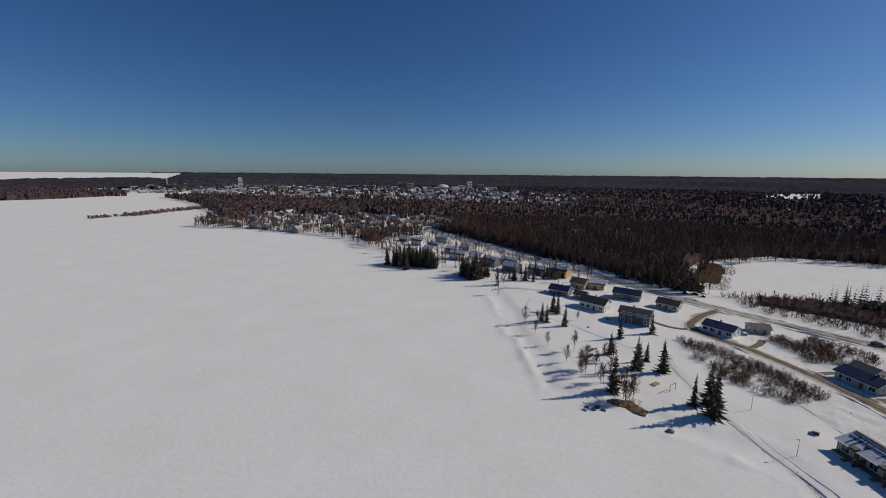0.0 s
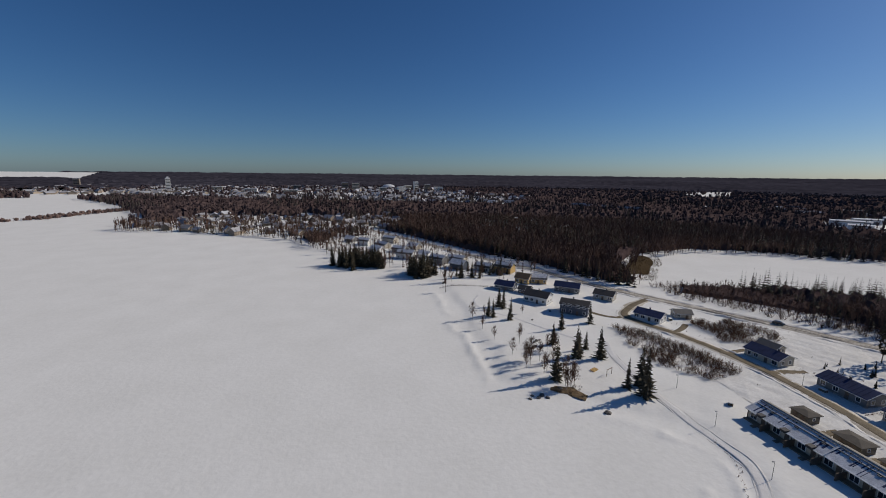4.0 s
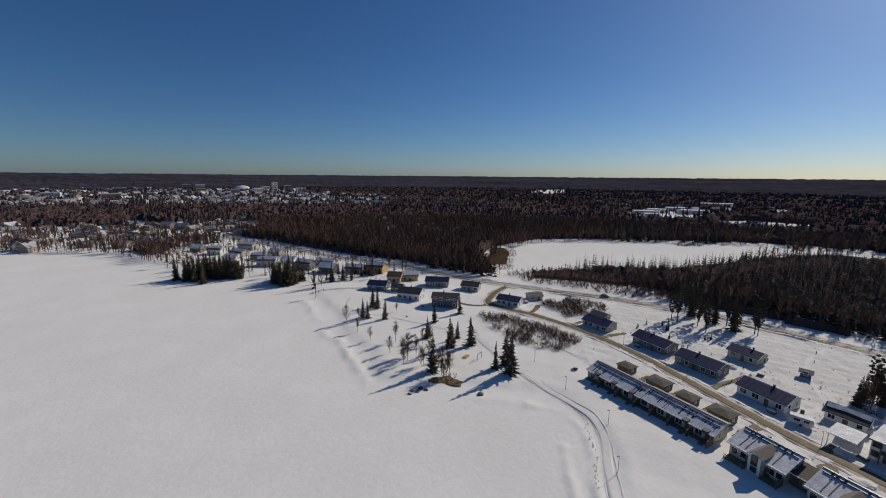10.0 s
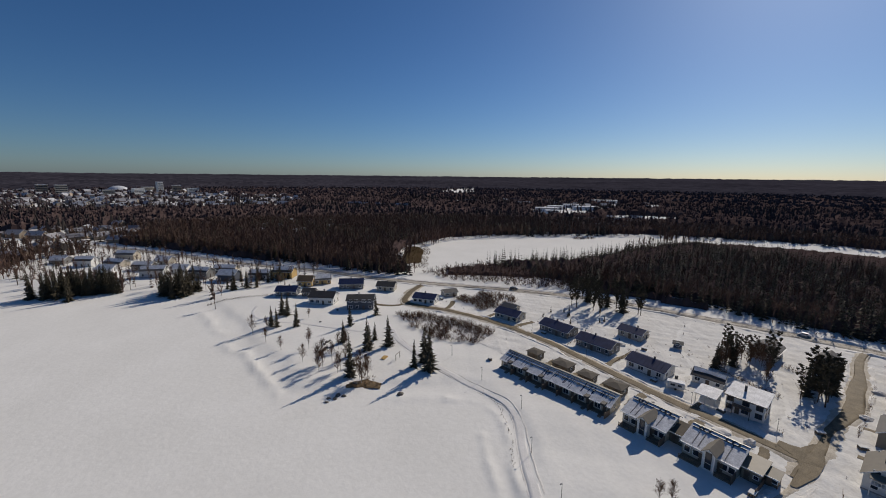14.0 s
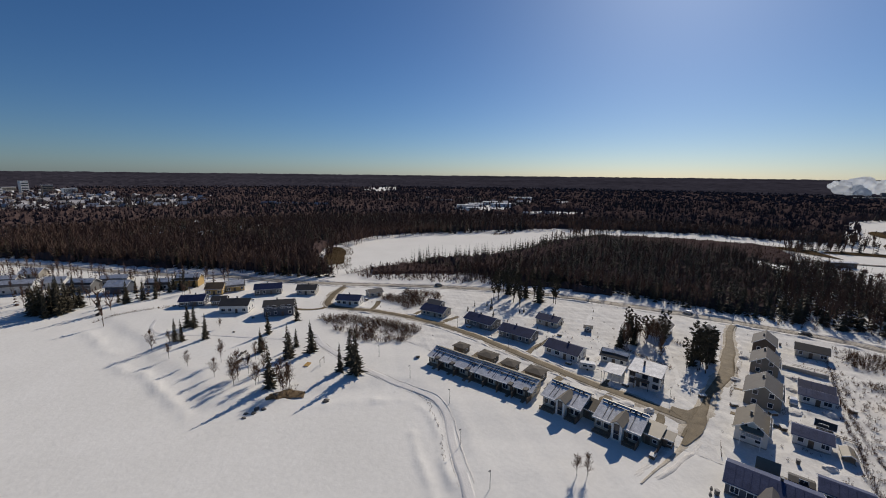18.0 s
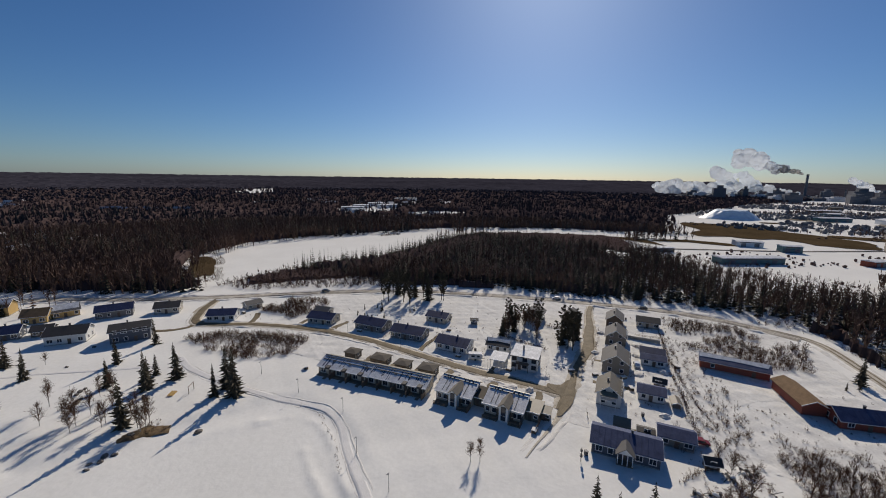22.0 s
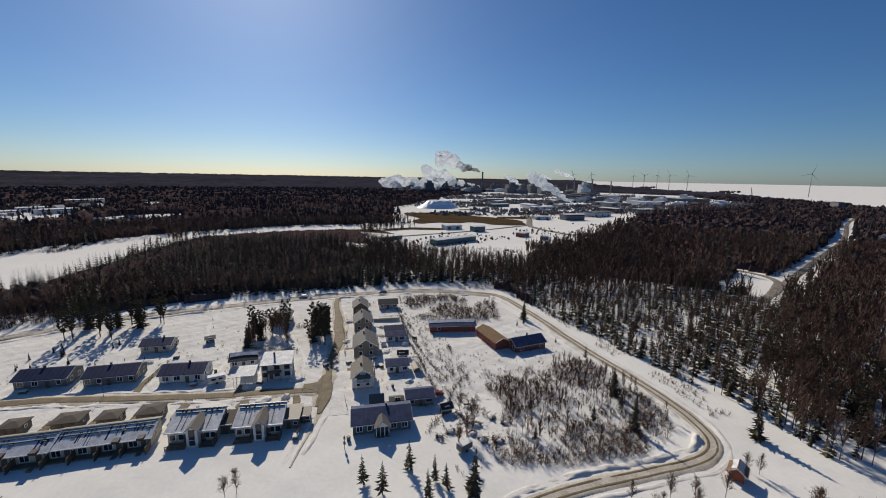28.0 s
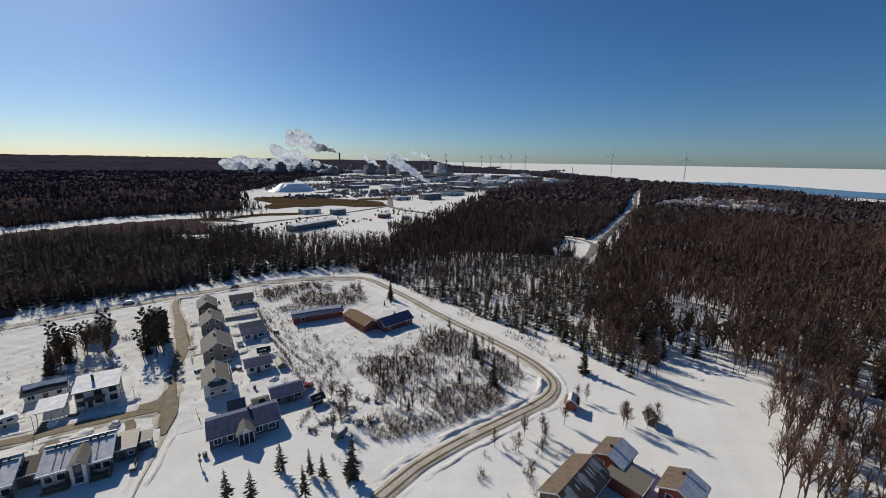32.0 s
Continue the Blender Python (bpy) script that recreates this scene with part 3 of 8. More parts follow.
def house(name, at, yaw, l, w, h, rise, wall, roof, label, category="house", group="houses along the street", windows=4, storeys=1, door=True, chimney=True, snow=0.0, ends=True, trim=None, porch=False, seed=1):
    """A house with pitched roof: its front is the side that faces local -y."""
    rng = random.Random(seed)
    z0 = ground_at(*at)
    e = empty(name, pose(at[0], at[1], z0, 0, 0, yaw), label, category, group)
    part("wall", gable_wall(l, w, h, rise), wall, e)
    part("plinth", boxes((-l / 2 - 0.04, l / 2 + 0.04, -w / 2 - 0.04, w / 2 + 0.04, -0.3, 0.28)), M_PLINTH, e)
    for s in (-1, 1):
        part("roof", roof_slab(l, w, h, rise, s), roof, e)
    # bargeboards at the gable ends
    for sx in (-1, 1):
        bm = bmesh.new()
        slope = rise / (w / 2)
        for s in (-1, 1):
            b = w / 2 + 0.5
            x0, x1 = sx * (l / 2 + 0.5), sx * (l / 2 + 0.56)
            pts = [(0, h + rise + 0.26), (0, h + rise + 0.02), (s * b, h - 0.5 * slope + 0.0), (s * b, h - 0.5 * slope + 0.24)]
            va = [bm.verts.new((x0, y, z)) for y, z in pts]
            vb = [bm.verts.new((x1, y, z)) for y, z in pts]
            bm.faces.new(va)
            bm.faces.new(vb[::-1])
            for i in range(4):
                bm.faces.new((va[i], vb[i], vb[(i + 1) % 4], va[(i + 1) % 4]))
        bmesh.ops.recalc_face_normals(bm, faces=bm.faces)
        part("bargeboard", bm, trim or M_TRIM, e)
    part("gutter", boxes((-l / 2 - 0.5, l / 2 + 0.5, -w / 2 - 0.64, -w / 2 - 0.52, h - 0.5 * rise / (w / 2) - 0.02, h - 0.5 * rise / (w / 2) + 0.1)), M_TRIM, e)
    # standing seams
    n = int(l / 1.2)
    slope = rise / (w / 2)
    if roof in (M_ROOF_SKYBLUE, M_ROOFSNOW, M_ROOF_STEEL):
        bm = bmesh.new()
        for i in range(1, n):
            x = -l / 2 + i * l / n
            pts = [(-w / 2 - 0.48, h - 0.48 * slope + 0.23), (-0.05, h + rise + 0.22), (-0.05, h + rise + 0.28), (-w / 2 - 0.48, h - 0.48 * slope + 0.29)]
            va = [bm.verts.new((x - 0.03, y, z)) for y, z in pts]
            vb = [bm.verts.new((x + 0.03, y, z)) for y, z in pts]
            bm.faces.new(va)
            bm.faces.new(vb[::-1])
            for k in range(4):
                bm.faces.new((va[k], vb[k], vb[(k + 1) % 4], va[(k + 1) % 4]))
        bmesh.ops.recalc_face_normals(bm, faces=bm.faces)
        part("roof_seams", bm, roof, e)
    if chimney:
        chimney_on(e, rng.uniform(-0.2, 0.25) * l, 0.5, h + rise)
    for s in range(storeys):
        zb = 0.95 + 2.7 * s
        for i in range(windows):
            x = -l / 2 + (i + 0.5 + rng.uniform(-0.12, 0.12)) * l / windows
            if door and s == 0 and i == windows // 2:
                door_on(e, x, -w / 2)
            else:
                window_on(e, x, -w / 2, zb, rng.choice((1.0, 1.3, 1.6)), 1.25, "f", trim)
        if ends:
            for sx, face in ((-1, "l"), (1, "r")):
                for y in (-w * 0.22, w * 0.22):
                    window_on(e, sx * l / 2, y, zb, 1.0, 1.2, face, trim)
    if porch:
        pw, pd = 3.4, 2.0
        for s in (-1, 1):
            bm = roof_slab(pd + 1.2, pw, 2.6, 1.5, s, 0.3, 0.14)
            bmesh.ops.transform(bm, matrix=pose(0, -w / 2 - pd / 2 + 0.5, 0.2, 0, 0, 90), verts=bm.verts)
            part("porch_roof", bm, M_ROOF_GREY, e)
        bm = gable_wall(0.16, pw, 2.6, 1.5)
        for v in bm.verts:
            v.co.z = max(v.co.z, 2.55)
        bmesh.ops.transform(bm, matrix=pose(0, -w / 2 - pd + 0.2, 0.2, 0, 0, 90), verts=bm.verts)
        part("porch_gable", bm, M_TRIM, e)
        for x in (-1.5, -0.5, 0.5, 1.5):
            part("post", boxes((x - 0.09, x + 0.09, -w / 2 - pd + 0.12, -w / 2 - pd + 0.3, 0.0, 2.85)), M_TRIM, e)
        part("porch_floor", boxes((-pw / 2, pw / 2, -w / 2 - pd, -w / 2 - 0.05, -0.2, 0.25)), M_WOOD, e)
    if snow:
        bm = bmesh.new()
        for s in (-1, 1):
            a, b0, b1 = l / 2 + 0.35, 0.15, (w / 2 + 0.35) * snow
            rr = [(-a, b0), (a, b0), (a * rng.uniform(0.9, 1), b1), (0, b1 * rng.uniform(0.8, 1)), (-a * rng.uniform(0.9, 1), b1)]
            lo = [bm.verts.new((x, s * y, h + rise - y * slope + 0.23)) for x, y in rr]
            hi = [bm.verts.new((x * 0.99, s * y, h + rise - y * slope + 0.36)) for x, y in rr]
            bm.faces.new(hi)
            for i in range(5):
                bm.faces.new((lo[i], lo[(i + 1) % 5], hi[(i + 1) % 5], hi[i]))
        bmesh.ops.recalc_face_normals(bm, faces=bm.faces)
        part("roof_snow", bm, M_ROOFSNOW, e, "thin snow on the roof")
    return e


# single-storey houses along the street, long side to the lake
house("detached_house", (128.5, 113.0), -80, 11.0, 7.5, 2.8, 1.5, M_CREAM, M_ROOF_SKYBLUE, "cream wooden house with dark metal roof tinted sky blue", seed=2)
house("detached_house", (131.6, 89.9), -90, 12.8, 7.6, 2.8, 1.5, M_GREYW, M_ROOF_SKYBLUE, "grey wooden house with dark metal roof", seed=3)
house("detached_house", (130.5, 72.3), -87, 12.9, 7.8, 2.8, 1.5, M_GREYW, M_ROOF_SKYBLUE, "grey long house with dark metal roof by the street", seed=4, windows=5)
house("detached_house", (128.2, 52.4), -92, 11.8, 7.6, 2.8, 1.5, M_WHITE, M_ROOF_SKYBLUE, "white wooden house with dark metal roof", seed=5)
house("detached_house", (151.6, 69.6), -89, 9.0, 6.5, 2.6, 1.25, M_CREAM, M_ROOF_SKYBLUE, "small pale house with dark roof behind the street", seed=6, windows=3)
house("detached_house", (112.6, 154.2), -56, 10.8, 7.8, 2.8, 1.5, M_WHITE, M_ROOF_SKYBLUE, "white wooden house with dark metal roof tinted sky blue", seed=7)
house("garage", (128.2, 155.2), -16, 7.0, 5.0, 2.4, 1.2, M_CREAM, M_ROOF_GREY, "low pale garage beside a white house", "garage", windows=2, chimney=False, seed=8)
house("garage", (135.5, 119.0), -80, 6.5, 5.0, 2.4, 1.2, M_CREAM, M_ROOF_GREY, "low grey-roofed garage behind a house", "garage", windows=2, chimney=False, seed=9)
# western cluster by the bay
house("detached_house", (62.0, 206.2), -39, 10.2, 7.2, 2.8, 1.8, M_DARKW, M_ROOF_SKYBLUE, "dark blue house with metal roof by the bay", seed=10)
house("garage", (70.5, 198.5), -39, 6.0, 5.5, 2.4, 1.4, M_BROWNW, M_ROOF_DARK, "brown wooden garage with dark roof", "garage", windows=2, chimney=False, seed=11)
house("detached_house", (71.8, 183.0), -44, 12.0, 7.8, 3.6, 2.0, M_WHITE, M_ROOF_DARK, "white house with dark roof and veranda", seed=12, storeys=1)
house("detached_house", (82.8, 165.2), -35, 12.0, 8.0, 4.6, 1.6, M_DARKW, M_ROOF_DARK, "dark two-storey house with black roof", seed=13, storeys=2)
house("detached_house", (76.2, 218.5), -40, 8.0, 7.0, 3.4, 2.2, M_YELLOW, M_ROOF_RUST, "yellow house with brown roof by the road", seed=14, windows=3)
house("detached_house", (85.0, 217.5), -20, 8.6, 6.5, 3.0, 2.0, M_YELLOW, M_ROOF_GREY, "yellow outbuilding with a snowy roof", seed=15, windows=3, snow=0.8)
house("detached_house", (94.5, 199.2), -33, 12.6, 7.5, 3.2, 1.8, M_GREYW, M_ROOF_SKYBLUE, "pale grey house with sky-tinted metal roof near the road", seed=16)
house("detached_house", (107.8, 184.0), -46, 9.4, 7.0, 2.8, 1.7, M_CREAM, M_ROOF_DARK, "cream house with dark roof near the road", seed=17, windows=3)
# houses with their gables to the lake, beside the cross street
house("gabled_house", (115.8, -0.2), 0, 9.0, 6.2, 3.6, 2.3, M_WHITE, M_ROOF_TAN, "white gabled house with balcony and tan roof", seed=18, storeys=2, windows=3)
house("gabled_house", (137.4, -1.5), 0, 10.4, 8.0, 3.8, 2.6, M_TANW, M_ROOF_GREY, "tan two-storey house with pale tan roof", seed=19, storeys=2, windows=3)
house("gabled_house", (160.8, -1.0), 0, 9.6, 7.0, 3.6, 2.4, M_TANW, M_ROOF_GREY, "brown-grey gabled house with grey roof", seed=20, storeys=2, windows=3)
house("gabled_house", (180.8, -0.2), 0, 9.6, 6.4, 3.4, 2.2, M_BROWNW, M_ROOF_GREY, "brown gabled house near the main road", seed=21, storeys=1, windows=3)
house("garage", (121.6, -11.1), -90, 6.6, 5.2, 2.5, 1.0, M_WHITE, M_ROOF_STEEL, "white garage with dark metal roof", "garage", seed=22, windows=3, chimney=False)
house("garage", (145.4, -12.9), -90, 7.2, 4.6, 2.5, 0.9, M_WHITE, M_ROOF_STEEL, "white garage with dark metal roof", "garage", seed=23, windows=3, chimney=False)
house("garage", (151.4, -12.9), -90, 7.2, 5.4, 2.5, 1.0, M_GREYW, M_ROOF_SKYBLUE, "grey garage with dark metal roof", "garage", seed=24, windows=3, chimney=False)
house("garage", (184.5, -13.0), -90, 8.4, 5.8, 2.6, 1.4, M_CREAM, M_ROOF_DARK, "cream outbuilding near the main road", "garage", seed=25, windows=3, chimney=False)
house("garage", (101.9, -15.3), -90, 7.2, 5.0, 2.5, 1.0, M_GREYW, M_ROOF_STEEL, "grey outbuilding with dark metal roof", "garage", seed=26, windows=3, chimney=False)
house("detached_house", (93.6, -4.4), -90, 13.9, 7.6, 2.9, 1.6, M_DARKW, M_ROOF_STEEL, "dark blue-grey house with white trim and a gabled porch", seed=27, windows=5, porch=True)
house("detached_house", (171.6, 32.0), 0, 8.6, 7.2, 3.4, 2.4, M_CREAM, M_ROOF_GREY, "cream house half hidden among pines", seed=28, windows=3)
house("detached_house", (177.0, 17.2), 0, 8.0, 5.8, 2.8, 2.0, M_BROWNW, M_ROOF_GREY, "brown cottage half hidden among pines", seed=29, windows=3)
house("garage", (134.6, 37.6), -85, 7.8, 5.4, 2.5, 1.3, M_WHITE, M_ROOF_DARK, "white outbuilding with dark snowy roof", "garage", seed=30, windows=3, chimney=False, snow=0.5)
# red barns on the field
house("barn", (152.0, -36.6), -96, 18.4, 6.4, 2.8, 1.2, M_REDW, M_ROOF_STEEL, "long dark red shed with snowy metal roof", "barn", "barns on the field", seed=31, windows=2, chimney=False, ends=False, snow=0.55)
house("barn", (137.0, -48.8), 11, 14.2, 5.6, 3.0, 1.3, M_REDW, M_ROOF_RUST, "red wooden barn with rusty brown roof", "barn", "barns on the field", seed=32, windows=2, chimney=False, ends=False)
house("barn", (130.6, -59.6), -78, 12.6, 6.6, 2.6, 1.8, M_REDW, M_ROOF_STEEL, "dark red wooden building with metal roof", "barn", "barns on the field", seed=33, windows=3)


# ---- row houses, duplexes and other buildings with shapes of their own ----
def skew_wall(l, y0, yr, y1, h0, hr, h1):
    """Walls under a roof with an off-centre ridge."""
    bm = bmesh.new()
    prof = [(y0, -0.3), (y1, -0.3), (y1, h1), (yr, hr), (y0, h0)]
    a = [bm.verts.new((-l / 2, y, z)) for y, z in prof]
    b = [bm.verts.new((l / 2, y, z)) for y, z in prof]
    bm.faces.new(a)
    bm.faces.new(b[::-1])
    for i in range(5):
        bm.faces.new((a[i], a[(i + 1) % 5], b[(i + 1) % 5], b[i]))
    bmesh.ops.recalc_face_normals(bm, faces=bm.faces)
    return bm


def leaf(l, ya, za, yb, zb, thick=0.18):
    """A sloping slab from the line (ya, za) to (yb, zb)."""
    bm = bmesh.new()
    lo = [(-l / 2, ya, za), (l / 2, ya, za), (l / 2, yb, zb), (-l / 2, yb, zb)]
    v = [bm.verts.new(p) for p in lo] + [bm.verts.new((x, y, z + thick)) for x, y, z in lo]
    for f in ((0, 1, 2, 3), (7, 6, 5, 4), (0, 4, 5, 1), (1, 5, 6, 2), (2, 6, 7, 3), (3, 7, 4, 0)):
        bm.faces.new([v[i] for i in f])
    bmesh.ops.recalc_face_normals(bm, faces=bm.faces)
    return bm


def row_house(at, yaw, l, units, seed):
    rng = random.Random(seed)
    e = empty("row_house", pose(at[0], at[1], ground_at(*at), 0, 0, yaw), "pale row house with thinly snowed roof and dark verandas", "row house", "row houses by the lake")
    part("wall", skew_wall(l, -2.6, 1.6, 3.6, 2.6, 4.02, 3.3), M_CREAM, e)
    part("roof", leaf(l + 0.8, -3.3, 2.37, 1.6, 4.1), M_ROOFSNOW, e, "front roof slope under thin snow")
    part("roof", leaf(l + 0.8, 1.6, 4.1, 4.2, 3.1), M_ROOF_TAN, e)
    part("ridge_cap", boxes((-l / 2 - 0.4, l / 2 + 0.4, 1.4, 1.8, 4.22, 4.38)), M_DARKMETAL, e)
    # snow guard rail and walkway on the slope
    part("snow_guard", boxes((-l / 2, l / 2, -0.25, -0.12, 3.56, 3.82)), M_DARKMETAL, e)
    part("roof_walkway", boxes((-l / 2, l / 2, 0.8, 1.1, 3.98, 4.14)), M_DARKMETAL, e)
    part("fascia", boxes((-l / 2 - 0.4, l / 2 + 0.4, -3.42, -3.3, 2.32, 2.55)), M_TRIM, e)
    for sx in (-1, 1):
        part("gable_trim", leaf(0.1, -3.3, 2.27, 1.6, 4.0, 0.3), M_TRIM, e).location.x = sx * (l / 2 + 0.44)
    u = l / units
    for i in range(units):
        x = -l / 2 + (i + 0.5) * u
        part("roof_vent", boxes((x - 0.5, x - 0.3, 0.45, 0.65, 3.6, 4.3)), M_DARKMETAL, e)
        part("roof_vent", boxes((x + 0.3, x + 0.5, 0.45, 0.65, 3.6, 4.3)), M_DARKMETAL, e)
        for k in range(4):
            # bare streaks where the snow slid off
            low, top = rng.uniform(-3.2, -1.0), rng.uniform(-0.2, 1.3)
            wide = rng.uniform(0.08, 0.4)
            st = part("bare_streak", leaf(wide, low, 2.385 + (low + 3.3) * 0.3531, top, 2.385 + (top + 3.3) * 0.3531), M_ROOF_SKYBLUE, e, "bare strip of dark roof")
            st.location.x = x + rng.uniform(-0.48, 0.48) * u
        part("roof_hatch", boxes((x + 1.0, x + 1.8, -0.7, -0.3, 3.3, 3.68)), M_DARKMETAL, e)
        window_on(e, x - u * 0.22, -2.6, 0.5, 1.6, 1.7, "f")
        door_on(e, x + u * 0.2, -2.6, 1.0, 2.1)
        window_on(e, x, 3.6, 1.0, 1.2, 1.2, "b")
        part("terrace", boxes((x - u * 0.46, x + u * 0.46, -4.3, -2.65, -0.25, 0.2)), M_WOOD, e)
        part("privacy_screen", boxes((x + u / 2 - 0.06, x + u / 2 + 0.06, -5.6, -2.62, 0.0, 1.75)), M_BROWNW, e)
        for px in (-0.44, 0.44):
            part("veranda_post", boxes((x + u * px - 0.07, x + u * px + 0.07, -3.2, -3.06, 0.15, 2.42)), M_BROWNW, e)
        if rng.random() < 0.75:
            # canopy over the stair, set on the roof's edge
            part("dormer_canopy", boxes((x + 0.2, x + 1.5, -3.9, -2.3, 2.45, 3.05)), M_ROOF_DARK, e)
            part("stair", boxes((x + 0.4, x + 1.3, -5.6, -4.32, -0.25, 0.15)), M_WOOD, e)
    for sx, face in ((-1, "l"), (1, "r")):
        window_on(e, sx * l / 2, 0.0, 1.0, 1.0, 1.2, face)
    return e


row_house((95.2, 75.0), -87, 17.6, 3, 1)
row_house((96.5, 57.0), -87, 19.0, 4, 2)


def duplex(at, yaw, seed):
    e = empty("duplex", pose(at[0], at[1], ground_at(*at), 0, 0, yaw), "white two-storey duplex with a projecting stair bay and snowy roof", "duplex house", "row houses by the lake")
    l = 10.4
    part("wall", skew_wall(l, -3.2, 2.6, 3.8, 3.1, 4.8, 4.1), M_CREAM, e)
    part("roof", leaf(l + 0.9, -3.8, 2.95, 2.6, 4.87), M_ROOFSNOW, e, "front roof slope under thin snow")
    part("roof", leaf(l + 0.9, 2.6, 4.87, 4.4, 3.9), M_ROOF_TAN, e)
    part("ridge_cap", boxes((-l / 2 - 0.4, l / 2 + 0.4, 2.4, 2.8, 4.99, 5.15)), M_DARKMETAL, e)
    part("fascia", boxes((-l / 2 - 0.45, l / 2 + 0.45, -3.92, -3.8, 2.88, 3.15)), M_TRIM, e)
    part("snow_guard", boxes((-l / 2, l / 2, 1.4, 1.55, 4.6, 4.92)), M_DARKMETAL, e)
    for x in (-3.9, -3.1, -1.9, 1.4, 2.6, 3.8):
        part("roof_vent", boxes((x - 0.17, x + 0.17, 1.85, 2.2, 4.6, 5.4)), M_DARKMETAL, e)
    for x in (-3.4, -2.2, 3.0):
        part("roof_bridge", leaf(0.14, -3.2, 3.34, 1.8, 4.84, 0.07), M_DARKMETAL, e).location.x = x
    # stair bay with its own gable roof
    bm = gable_wall(5.6, 2.4, 4.0, 1.0)
    bmesh.ops.transform(bm, matrix=pose(0.6, -2.2, 0, 0, 0, 90), verts=bm.verts)
    part("stair_bay", bm, M_WHITE, e)
    for s in (-1, 1):
        bm = roof_slab(5.6, 2.4, 4.0, 1.0, s, 0.3, 0.15)
        bmesh.ops.transform(bm, matrix=pose(0.6, -2.2, 0, 0, 0, 90), verts=bm.verts)
        part("bay_roof", bm, M_ROOF_TAN, e)
    window_on(e, 0.6, -5.0, 1.9, 1.0, 2.2, "f", M_ROOF_DARK)
    window_on(e, 0.6, -5.0, 0.5, 1.0, 1.0, "f", M_ROOF_DARK)
    for x in (-4.2, -2.4, 3.0, 4.4):
        window_on(e, x, -3.2, 0.9, 1.1, 1.3, "f")
    for x in (-1.4, 2.3):
        door_on(e, x, -3.2)
    for sx, face in ((-1, "l"), (1, "r")):
        for z in (0.9, 2.9):
            window_on(e, sx * l / 2, 1.0, z, 1.0, 1.2, face)
    for x0, x1 in ((-5.0, -0.9), (2.0, 5.1)):
        part("terrace", boxes((x0, x1, -5.6, -3.25, -0.25, 0.2)), M_WOOD, e)
        part("terrace_rail", boxes((x0, x1, -5.6, -5.5, 0.85, 0.98)), M_BROWNW, e)
        for k in range(4):
            x = x0 + 0.1 + k * (x1 - x0 - 0.2) / 3
            part("rail_post", boxes((x - 0.05, x + 0.05, -5.6, -5.5, 0.0, 0.9)), M_BROWNW, e)
    part("privacy_screen", boxes((l / 2 - 0.1, l / 2 + 0.05, -5.8, -3.22, 0.0, 1.9)), M_BROWNW, e)
    return e


duplex((97.4, 38.6), -92, 3)
duplex((97.0, 24.4), -92, 4)


def flat_shed(name, at, yaw, l, w, h, wall, roof, label, category="shed", open_front=False):
    e = empty(name, pose(at[0], at[1], ground_at(*at), 0, 0, yaw), label, category, "sheds and carports")
    if open_front:
        for x in (-l / 2 + 0.1, 0, l / 2 - 0.1):
            for y in (-w / 2 + 0.1, w / 2 - 0.1):
                part("post", boxes((x - 0.08, x + 0.08, y - 0.08, y + 0.08, -0.2, h)), wall, e)
        part("back_wall", boxes((-l / 2, l / 2, w / 2 - 0.1, w / 2, -0.2, h)), wall, e)
    else:
        part("wall", boxes((-l / 2, l / 2, -w / 2, w / 2, -0.3, h)), wall, e)
        door_on(e, -l * 0.2, -w / 2)
        window_on(e, l * 0.25, -w / 2, 1.1, 0.8, 0.7, "f")
    part("roof", leaf(l + 0.6, -w / 2 - 0.35, h - 0.02, w / 2 + 0.35, h + 0.45, 0.16), roof, e)
    part("fascia", boxes((-l / 2 - 0.32, l / 2 + 0.32, -w / 2 - 0.42, -w / 2 - 0.355, h - 0.08, h + 0.16)), M_TRIM, e)
    return e


def hip_shed(at, yaw, l, w, h, rise, label):
    """A small storage shed under a hipped roof."""
    e = empty("storage_shed", pose(at[0], at[1], ground_at(*at), 0, 0, yaw), label, "shed", "storage sheds behind the row house")
    part("wall", boxes((-l / 2, l / 2, -w / 2, w / 2, -0.3, h)), M_SHEDW, e)
    bm = bmesh.new()
    a, b, r = l / 2 + 0.4, w / 2 + 0.4, max(l - w, 0.6) / 2
    lo = [bm.verts.new(p) for p in ((-a, -b, h), (a, -b, h), (a, b, h), (-a, b, h))]
    mid = [bm.verts.new(p) for p in ((-a, -b, h + 0.14), (a, -b, h + 0.14), (a, b, h + 0.14), (-a, b, h + 0.14))]
    t = [bm.verts.new((-r, 0, h + rise)), bm.verts.new((r, 0, h + rise))]
    bm.faces.new(lo[::-1])
    for i in range(4):
        bm.faces.new((lo[i], lo[(i + 1) % 4], mid[(i + 1) % 4], mid[i]))
    bm.faces.new((mid[0], mid[1], t[1], t[0]))
    bm.faces.new((mid[1], mid[2], t[1]))
    bm.faces.new((mid[2], mid[3], t[0], t[1]))
    bm.faces.new((mid[3], mid[0], t[0]))
    part("roof", bm, M_SHEDROOF, e)
    for x in (-l * 0.22, l * 0.22):
        door_on(e, x, -w / 2, 0.9, 2.0)
    window_on(e, l / 2, 0, 1.2, 0.7, 0.6, "r")
    return e


